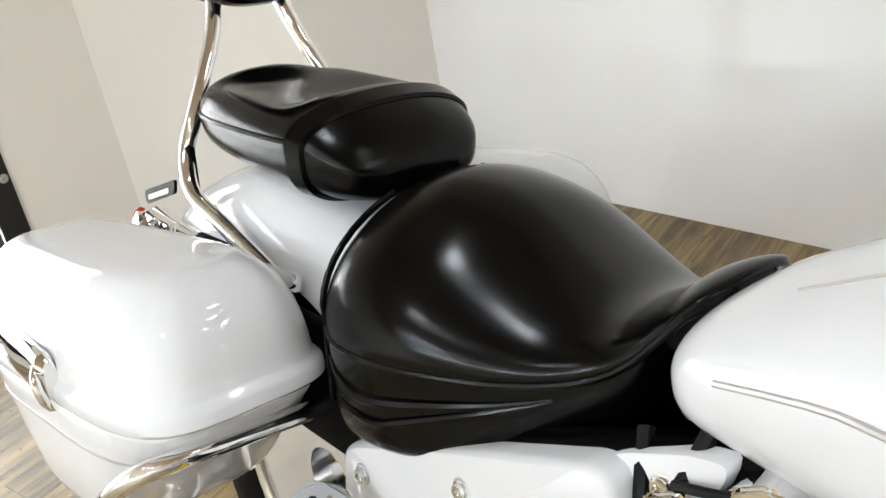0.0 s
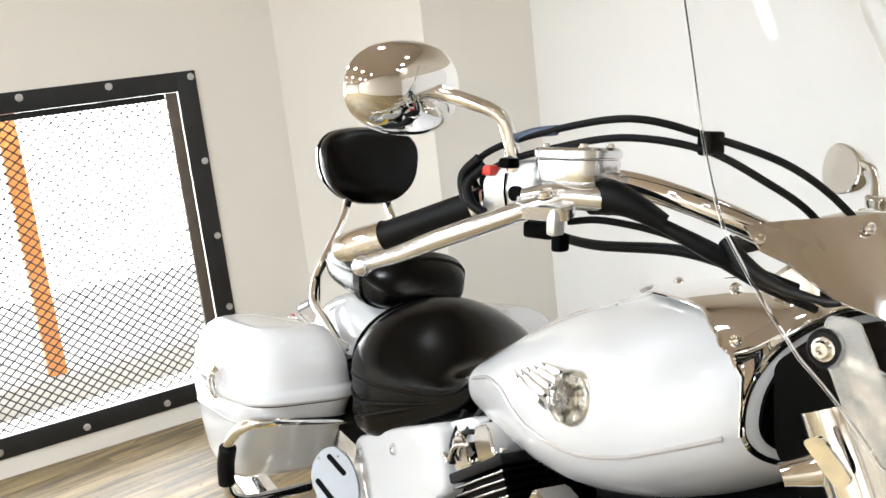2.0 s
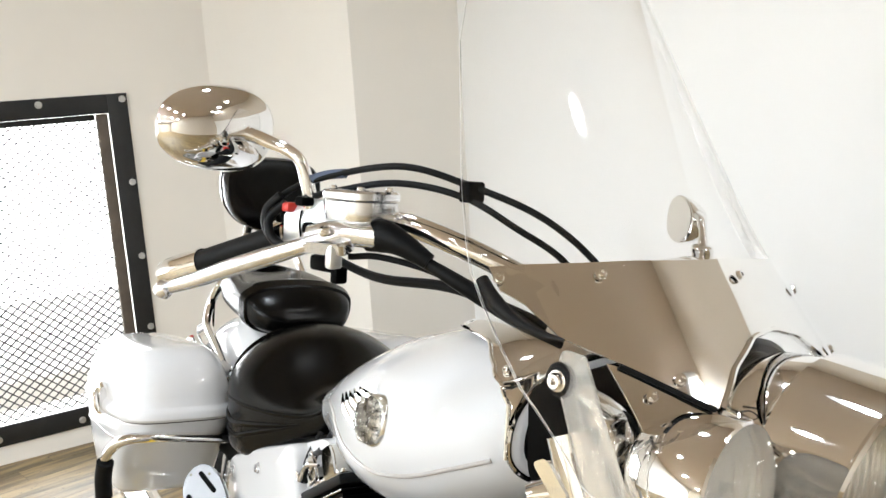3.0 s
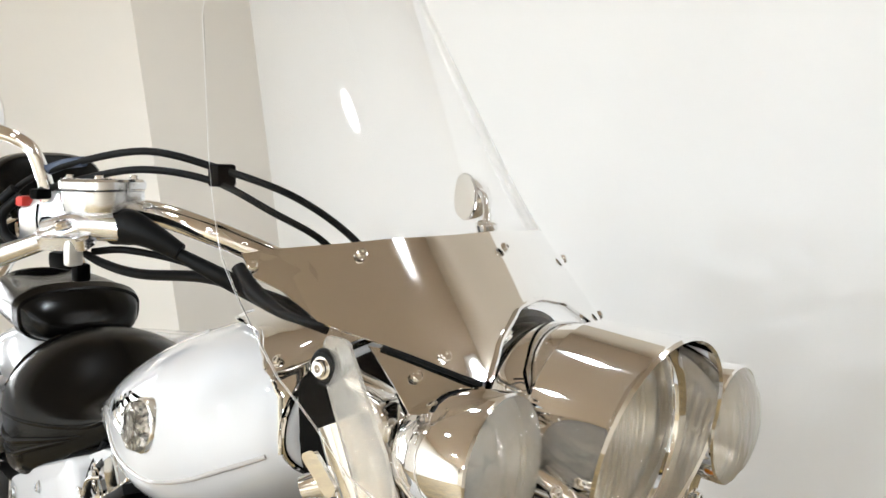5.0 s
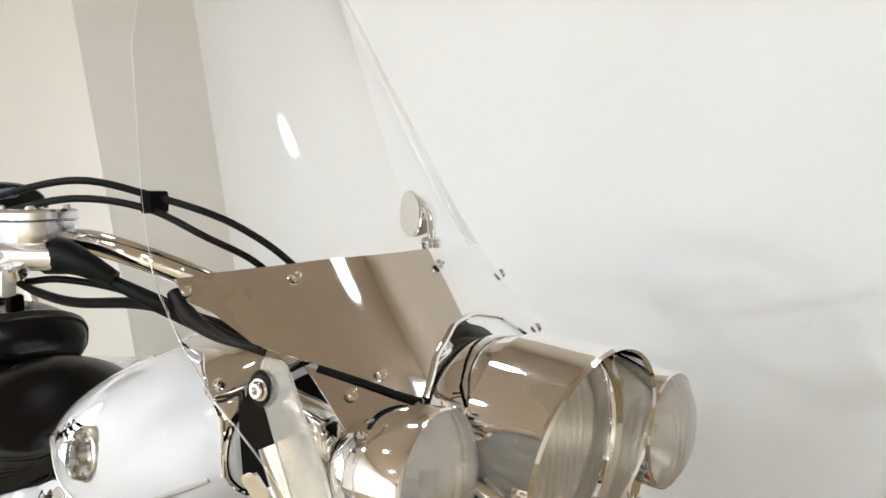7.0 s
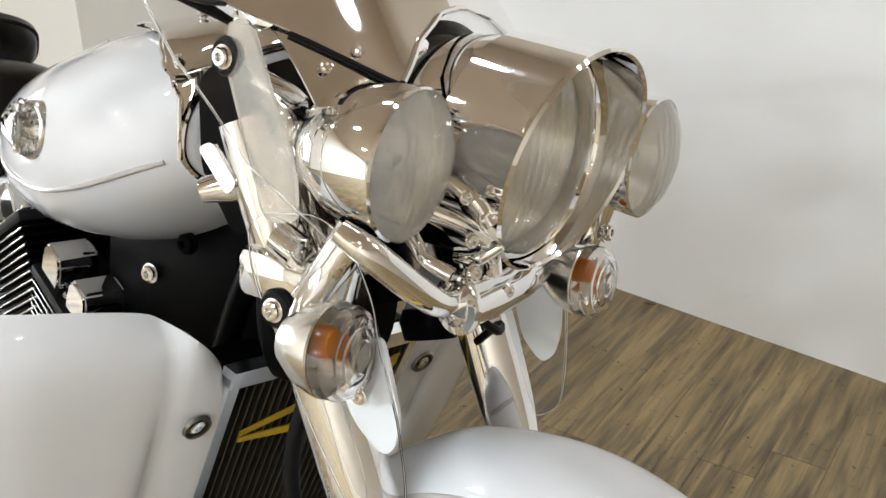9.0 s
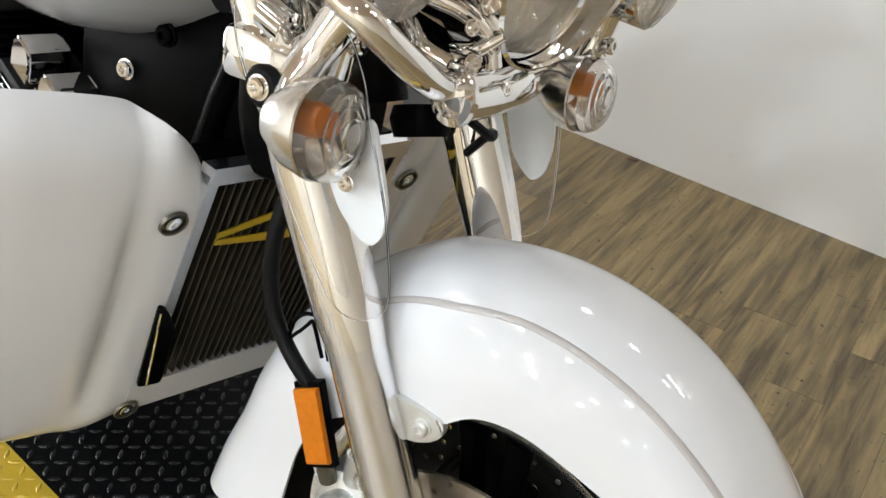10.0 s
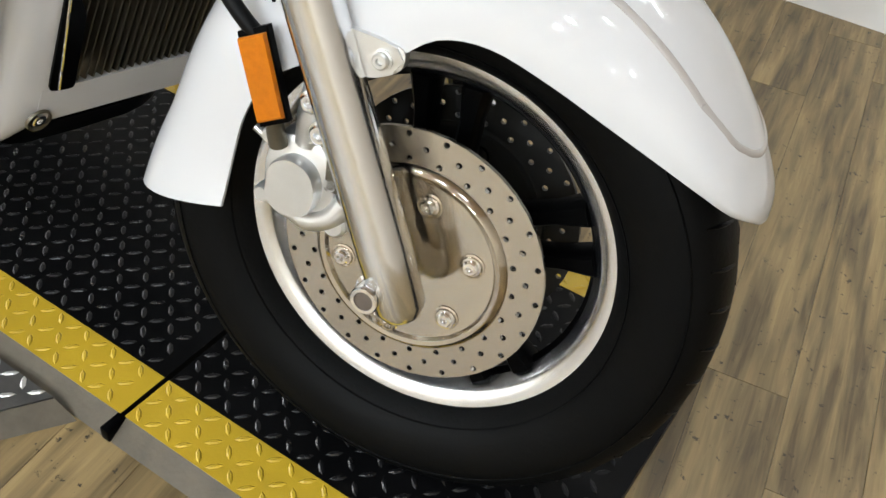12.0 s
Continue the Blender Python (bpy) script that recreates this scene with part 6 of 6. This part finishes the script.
# clear deflectors on the fork, with struts, brackets and white backing plates
for sgn in (-1, 1):
    ahead, up, out = (0.0, 0.0, 0.0) if sgn < 0 else (-0.02, -0.035, 0.025)

    def bent(bm, off=0.0):
        """Bows a flat plate to the deflector's curved line."""
        for v in bm.verts:
            v.co.x, v.co.z = v.co.x + ahead, v.co.z + up
            v.co.y = sgn * (out + float(np.interp(v.co.z, [0.69, 0.80, 0.87, 1.08], [0.170, 0.184, 0.198, 0.162])) + off) + v.co.y
        return bm

    def side(z, off=0.0):
        return sgn * (float(np.interp(z, [0.69, 0.80, 0.87, 1.08], [0.170, 0.184, 0.198, 0.162])) + off + out)

    flat = pose(0, 0, 0, 90, 0, 0)
    lobe = [(-0.238, 0.934), (-0.222, 0.948), (-0.168, 0.957), (-0.142, 0.95), (-0.114, 0.927), (-0.09, 0.893), (-0.076, 0.84), (-0.066, 0.79), (-0.059, 0.738), (-0.059, 0.70), (-0.085, 0.677), (-0.117, 0.679), (-0.137, 0.712), (-0.157, 0.745), (-0.179, 0.791), (-0.192, 0.835), (-0.207, 0.868), (-0.229, 0.902)]
    ob = fpart("fork_deflector", bent(plate(rounded(lobe, 0.015, 4), 0.0035, flat, 0.001)), ACRYLIC, None, "clear acrylic fork deflector")
    ob.visible_shadow = False
    rim = [(x + ahead, side(z), z + up) for x, z in rounded(lobe, 0.015, 4)]
    fpart("deflector_edge", tube(rim + rim[:1], 0.0004, 6, 1), EDGEFROST, ob, "polished edge").visible_shadow = False
    strut = [(-0.290, 1.085), (-0.286, 1.106), (-0.258, 1.104), (-0.24, 1.069), (-0.22, 1.036), (-0.201, 1.009), (-0.188, 0.981), (-0.18, 0.95), (-0.201, 0.943), (-0.219, 0.947), (-0.232, 0.973), (-0.262, 1.026), (-0.282, 1.062)]
    fpart("strut", bent(plate(rounded(strut, 0.006), 0.005, flat, 0.0015), 0.004), MILKY, ob, "pale edge-lit acrylic strut").visible_shadow = False
    white = [(-0.145, 0.845), (-0.13, 0.805), (-0.118, 0.778), (-0.103, 0.764), (-0.086, 0.752), (-0.073, 0.765), (-0.069, 0.791), (-0.075, 0.832), (-0.083, 0.872)]
    fpart("backing_plate", bent(plate(rounded(white, 0.01), 0.004, flat, 0.001), -0.008), WHITEPLATE, ob, "white backing plate")
    bolt((-0.106 + ahead, side(0.809, 0.0), 0.809 + up), (0, sgn, 0), ob, 0.0065, CHROME, True)
    for p in ((-0.285, 1.075), (-0.187, 0.872)):
        fpart("grommet", lathe([(0.0, 0.0), (0.018, 0.0), (0.0185, 0.006), (0.0155, 0.010), (0.010, 0.0105)], (p[0], side(p[1]), p[1]), (0, sgn, 0), 28), RUBBER, ob, "black rubber grommet")
        bolt((p[0], side(p[1], 0.009), p[1]), (0, sgn, 0), ob, 0.009, CHROME, True)
    fpart("clamp", tube([(-0.215, sgn * 0.17, 0.925), (-0.19, sgn * 0.17, 0.915)], 0.016, 14), CHROME, ob, "chrome fork clamp")
fpart("cowl_plate", plate(rounded([(-0.350, 1.045), (-0.312, 1.078), (-0.287, 1.062), (-0.258, 0.975), (-0.25, 0.92), (-0.30, 0.90), (-0.345, 0.96)], 0.012), 0.004, pose(0, -0.138, 0, 90, 0, 0)), BLACKPAINT)
fpart("cowl_tip", plate(rounded([(-0.286, 0.997), (-0.269, 1.006), (-0.238, 0.973), (-0.250, 0.960)], 0.007), 0.005, pose(0, -0.2, 0, 90, 0, 0)), CHROME)
fpart("screen_trim", tube([(-0.372, -0.2, 1.168), (-0.35, -0.2, 1.146), (-0.318, -0.2, 1.131), (-0.285, -0.2, 1.124), (-0.262, -0.195, 1.122)], [0.007, 0.009, 0.006, 0.004, 0.002], 10), RUBBER, windscreen, "black rubber trim")

# ---- handlebar and controls ----
bars = fpart("handlebar", tube([(-0.33, 0.05, 1.12), (-0.335, -0.06, 1.125), (-0.345, -0.15, 1.165), (-0.40, -0.20, 1.198), (-0.475, -0.225, 1.218), (-0.535, -0.245, 1.213), (-0.58, -0.262, 1.20), (-0.70, -0.303, 1.163), (-0.78, -0.33, 1.135)], 0.0128, 16, 6), CHROME, None, "swept-back chrome handlebar")
fpart("handlebar_half", tube([(-0.33, 0.05, 1.12), (-0.335, 0.14, 1.118), (-0.345, 0.23, 1.13), (-0.40, 0.30, 1.145), (-0.475, 0.36, 1.15), (-0.58, 0.42, 1.135), (-0.80, 0.50, 1.07)], 0.0128, 16, 6), CHROME, bars)
grip = fpart("grip", tube([(-0.627, -0.281, 1.189), (-0.740, -0.316, 1.148)], 0.0160, 24), RUBBER, bars, "black rubber grip")
fpart("grip_end", lathe([(0.0178, 0.0), (0.0182, 0.04), (0.0175, 0.055), (0.0145, 0.068), (0.007, 0.074), (0.0, 0.075)], (-0.738, -0.315, 1.149), (-0.108, -0.036, -0.036), 32), CHROME, bars, "chrome grip end")
fpart("grip_collar", lathe([(0.019, 0), (0.021, 0.002), (0.021, 0.018), (0.019, 0.02)], (-0.607, -0.275, 1.195), (-0.108, -0.032, -0.034), 28, closed=True), CHROME, bars)
fpart("grip", tube([(-0.64, 0.441, 1.118), (-0.80, 0.50, 1.07)], 0.0170, 20), RUBBER, bars, "black rubber grip")
lever = fpart("brake_lever", tube([(-0.495, -0.292, 1.205), (-0.525, -0.318, 1.190), (-0.555, -0.342, 1.176), (-0.59, -0.368, 1.160), (-0.62, -0.390, 1.145), (-0.645, -0.407, 1.135)], [0.010, 0.0095, 0.0105, 0.010, 0.0085, 0.0075], 14, 5), ALLOY, None, "polished brake lever")
fpart("lever_ball", lathe([(0, -0.011), (0.0078, -0.0078), (0.011, 0), (0.0078, 0.0078), (0, 0.011)], (-0.653, -0.411, 1.131), (-1, -0.2, -0.3), 20), ALLOY, lever)
def squircle(c, hx, hy, z, n=3.2):
    return [(c[0] + hx * math.copysign(abs(math.cos(a)) ** (2 / n), math.cos(a)), c[1] + hy * math.copysign(abs(math.sin(a)) ** (2 / n), math.sin(a)), z) for a in np.linspace(0, 2 * math.pi, 36, endpoint=False)]


RC = (-0.500, -0.262)
master = fpart("brake_master_cylinder", loft([squircle(RC, hx, hy, z) for hx, hy, z in ((0.030, 0.026, 1.216), (0.036, 0.032, 1.220), (0.038, 0.034, 1.228), (0.038, 0.034, 1.240), (0.037, 0.033, 1.2405))]), ALLOY, None, "polished brake fluid reservoir and master cylinder")
lid_ = fpart("reservoir_lid", loft([squircle(RC, hx, hy, z) for hx, hy, z in ((0.0385, 0.0345, 1.2415), (0.0395, 0.0355, 1.2425), (0.0395, 0.0355, 1.2495), (0.037, 0.033, 1.252), (0.025, 0.022, 1.2525))]), ALLOY, master, "polished reservoir lid")
for dx, dy in ((-0.024, -0.020), (0.024, -0.020), (-0.024, 0.020), (0.024, 0.020)):
    bolt((RC[0] + dx, RC[1] + dy, 1.2525), (0, 0, 1), lid_, 0.004, CHROME, True)
fpart("cylinder_barrel", tube([(-0.462, -0.262, 1.204), (-0.50, -0.288, 1.206), (-0.53, -0.306, 1.200)], [0.013, 0.014, 0.012], 16), ALLOY, master)
fpart("lever_perch", plate(rounded([(-0.020, -0.016), (0.030, -0.018), (0.036, 0.004), (0.012, 0.016), (-0.024, 0.012)], 0.008), 0.014, facing((-0.512, -0.302, 1.196), (0.25, -0.35, 1.0)), 0.003), ALLOY, master)
fpart("perch_lug", box(-0.499, -0.487, -0.309, -0.292, 1.168, 1.196, 0.004), CAST, master)
bolt((-0.500, -0.306, 1.206), (0, -0.3, 1), master, 0.0075, CHROME, True)
fpart("bar_clamp", tube([(-0.522, -0.236, 1.222), (-0.525, -0.262, 1.226), (-0.528, -0.274, 1.208), (-0.524, -0.262, 1.192)], 0.008, 10), CAST, master)
fpart("switch_box", loft([[(x, -0.262 + 0.33 * (x + 0.57) + hy * c, z0 + hz * d) for c, d in ((1, 0.55), (0.6, 1), (-0.6, 1), (-1, 0.55), (-1, -0.55), (-0.6, -1), (0.6, -1), (1, -0.55))] for x, hy, hz, z0 in ((-0.602, 0.019, 0.022, 1.202), (-0.598, 0.023, 0.027, 1.203), (-0.570, 0.024, 0.029, 1.209), (-0.548, 0.021, 0.026, 1.213), (-0.545, 0.017, 0.021, 1.213))]), CAST, master, "silver switch housing")
fpart("switch_seam", tube([(-0.573, -0.288, 1.225), (-0.573, -0.290, 1.209), (-0.573, -0.287, 1.192)], 0.0012, 6), BLACKPLASTIC, master)
fpart("kill_switch", box(-0.600, -0.586, -0.298, -0.284, 1.222, 1.233, 0.003), REDPLASTIC, master, "red stop switch")
fpart("switch_button", box(-0.577, -0.562, -0.296, -0.278, 1.230, 1.241, 0.003), BLACKPLASTIC, master)
fpart("start_button", lathe([(0.0, 0.0), (0.008, 0.0), (0.008, 0.006), (0.0, 0.007)], (-0.560, -0.284, 1.205), (0.1, -1, 0), 16), BLACKPLASTIC, master)
fpart("brake_switch", box(-0.536, -0.500, -0.302, -0.286, 1.163, 1.180, 0.004), BLACKPLASTIC, master)
fpart("switch_plug", box(-0.500, -0.488, -0.300, -0.284, 1.152, 1.170, 0.003), BLACKPLASTIC, master)
fpart("rubber_boot", tube([(-0.482, -0.262, 1.204), (-0.462, -0.258, 1.205), (-0.44, -0.25, 1.198), (-0.415, -0.235, 1.182)], [0.017, 0.018, 0.013, 0.009], 14), RUBBER, master, "black rubber boot")
fpart("throttle_cable", tube([(-0.600, -0.300, 1.186), (-0.617, -0.304, 1.200), (-0.622, -0.302, 1.222), (-0.606, -0.294, 1.240)], 0.0055, 10), RUBBER, master)
fpart("throttle_cable", tube([(-0.590, -0.302, 1.184), (-0.606, -0.306, 1.194), (-0.613, -0.304, 1.214), (-0.598, -0.292, 1.232)], 0.0055, 10), RUBBER, master)


def cable(points, r, parent=None, mat=RUBBER, name="cable"):
    return fpart(name, tube(points, r, 10, 7), mat, parent)


cable([(-0.612, -0.285, 1.20), (-0.622, -0.29, 1.225), (-0.60, -0.285, 1.247), (-0.54, -0.272, 1.266), (-0.45, -0.246, 1.280), (-0.386, -0.204, 1.262), (-0.33, -0.16, 1.235), (-0.297, -0.111, 1.192), (-0.275, -0.08, 1.14)], 0.0037)
cable([(-0.602, -0.28, 1.20), (-0.61, -0.285, 1.218), (-0.585, -0.28, 1.235), (-0.53, -0.27, 1.25), (-0.46, -0.245, 1.262), (-0.392, -0.215, 1.252), (-0.345, -0.18, 1.222), (-0.326, -0.125, 1.189), (-0.30, -0.10, 1.14)], 0.0037)
cable([(-0.575, -0.28, 1.258), (-0.55, -0.272, 1.266), (-0.525, -0.266, 1.269)], 0.0055, None, BLUETAPE, "cable_sleeve")
fpart("cable_clip", box(-0.396, -0.380, -0.217, -0.193, 1.246, 1.268, 0.003), BLACKPLASTIC)
cable([(-0.60, -0.225, 1.172), (-0.575, -0.212, 1.158), (-0.52, -0.205, 1.150), (-0.43, -0.19, 1.152), (-0.37, -0.17, 1.138), (-0.33, -0.14, 1.12)], [0.004, 0.0052, 0.0055, 0.006, 0.006, 0.006])
cable([(-0.50, -0.275, 1.18), (-0.47, -0.255, 1.182), (-0.42, -0.222, 1.170), (-0.37, -0.195, 1.145), (-0.33, -0.16, 1.12)], 0.0036)
cable([(-0.425, -0.24, 1.185), (-0.38, -0.212, 1.158), (-0.345, -0.175, 1.128), (-0.313, -0.135, 1.102)], [0.006, 0.009, 0.008, 0.004])

# mirrors
def mirror(c, w, up, stem, size=1.0):
    c, w = Vector(c), Vector(w).normalized()
    side = Vector(up).cross(w).normalized()
    upv = w.cross(side)
    def ring(g, d):
        pts = []
        for k in range(40):
            a = 2 * math.pi * k / 40
            u, v = math.cos(a), math.sin(a)
            pts.append(c + side * (size * 0.078 * g * math.copysign(abs(u) ** 0.85, u)) + upv * (size * 0.050 * g * math.copysign(abs(v) ** 0.85, v) * (1 + 0.12 * u)) + w * d)
        return pts
    shell = loft([ring(0.94, -0.002), ring(1.0, 0.0), ring(1.0, 0.006), ring(0.93, 0.02), ring(0.75, 0.034), ring(0.45, 0.043), ring(0.12, 0.046)])
    ob = fpart("mirror", shell, CHROME, None, "oval chrome mirror on a bent stem")
    fpart("mirror_glass", loft([ring(0.93, -0.0035), ring(0.93, -0.0025)]), CHROME, ob, "mirror glass")
    fpart("stem", tube(stem, [0.009, 0.008, 0.007, 0.0075, 0.0095], 12), CHROME, ob)
    return ob


mirror((-0.69, -0.335, 1.313), (1, 0.10, -0.1), (0, 0, 1), [(-0.67, -0.32, 1.314), (-0.62, -0.305, 1.300), (-0.583, -0.293, 1.286), (-0.573, -0.285, 1.265), (-0.572, -0.275, 1.225)])
mirror((-0.652, 0.604, 1.212), (0.61, 0.79, -0.08), (0.3, 0.25, 1), [(-0.600, 0.575, 1.222), (-0.578, 0.556, 1.216), (-0.568, 0.545, 1.204), (-0.562, 0.538, 1.190), (-0.558, 0.532, 1.170)], 0.86)
fpart("clutch_perch", lathe([(0.0, 0.0), (0.017, 0.0), (0.018, 0.004), (0.018, 0.030), (0.0195, 0.032), (0.0195, 0.040), (0.016, 0.043), (0.0, 0.044)], (-0.553, 0.526, 1.132), (0.05, -0.15, 1), 24), CHROME, bars)
fpart("clutch_clamp", tube([(-0.545, 0.405, 1.140), (-0.535, 0.455, 1.144), (-0.545, 0.52, 1.138)], [0.012, 0.016, 0.012], 12), CHROME, bars)
fpart("clutch_lever", tube([(-0.50, 0.47, 1.140), (-0.56, 0.50, 1.128), (-0.64, 0.53, 1.108), (-0.70, 0.55, 1.094)], [0.009, 0.009, 0.008, 0.007], 12), ALLOY, bars, "polished clutch lever")
fpart("meter", lathe([(0.0, -0.02), (0.05, -0.02), (0.055, 0.0), (0.055, 0.02), (0.05, 0.026), (0.0, 0.022)], (-0.40, 0.04, 1.10), (-0.7, 0, 1), 36), CHROME, bars)

# ---- floor planks ----
WIDTH, LENGTH, LAY = 0.122, 1.22, radians(8.0)       # the boards run a little askew to the walls
ROOM = ((WALL_X, SOUTH), (4.0, SOUTH), (4.0, WALL_Y), (WALL_X, WALL_Y))


def clipped(poly):
    """What of a flat outline lies inside the room."""
    for (ax, ay), (bx_, by_) in zip(ROOM, ROOM[1:] + ROOM[:1]):
        def inside(p):
            return (bx_ - ax) * (p[1] - ay) - (by_ - ay) * (p[0] - ax)
        out_ = []
        for p, q in zip(poly, poly[1:] + poly[:1]):
            dp, dq = inside(p), inside(q)
            if dp >= 0:
                out_.append(p)
            if dp * dq < 0:
                f = dp / (dp - dq)
                out_.append((p[0] + (q[0] - p[0]) * f, p[1] + (q[1] - p[1]) * f))
        poly = out_
        if len(poly) < 3:
            return []
    return poly


def board(outline):
    n = len(outline)
    mesh = bpy.data.meshes.new("plank")
    mesh.from_pydata([(x, y, z) for z in (-0.004, 0.0) for x, y in outline], [], [tuple(range(n))[::-1], tuple(range(n, 2 * n))] + [(k, (k + 1) % n, n + (k + 1) % n, n + k) for k in range(n)])
    mesh.materials.append(PLANK)
    return mesh


HW, HL_ = WIDTH / 2 - 0.0005, LENGTH / 2 - 0.0005
whole = board([(-HW, -HL_), (HW, -HL_), (HW, HL_), (-HW, HL_)])
rng = random.Random(4)
turn_in, turn_out = Matrix.Rotation(LAY, 4, "Z"), Matrix.Rotation(-LAY, 4, "Z")
far_verts, far_faces = [], []
for i in range(-44, 40):
    u = 1.338 + WIDTH * (i + 0.5)
    v = -8.6 + LENGTH * (0.5 - rng.random())
    while v < 4.2:
        at = turn_in @ Matrix.Translation((u, v, FLOOR))
        corners = [at @ Vector((sx * HW, sy * HL_, 0)) for sx, sy in ((-1, -1), (1, -1), (1, 1), (-1, 1))]
        inside_ = clipped([(p.x, p.y) for p in corners])
        v += LENGTH
        if not inside_:
            continue
        back = at.inverted()
        local = [back @ Vector((x, y, FLOOR)) for x, y in inside_]
        area = abs(sum(p.x * q.y - q.x * p.y for p, q in zip(local, local[1:] + local[:1]))) / 2
        if area < 0.002:
            continue
        if (at @ Vector((0, 0, 0))).y < -1.1:
            n, count = len(far_verts), len(local)
            far_verts += [tuple(at @ p) for p in local] + [tuple(at @ (p - Vector((0, 0, 0.004)))) for p in local]
            far_faces += [tuple(range(n, n + count))] + [(n + k, n + count + k, n + count + (k + 1) % count, n + (k + 1) % count) for k in range(count)]
            continue
        plank = new("plank", whole if area > 0.999 * 4 * HW * HL_ else board([(p.x, p.y) for p in local]))
        plank.parent = floor
        plank.matrix_local = at
far_mesh = bpy.data.meshes.new("far_planks")
far_mesh.from_pydata(far_verts, [], far_faces)
far_mesh.materials.append(PLANK)
far_planks = new("far_planks", far_mesh)
far_planks.parent = floor
tagged(far_planks, "wood planks further off in the showroom", kind="stuff")
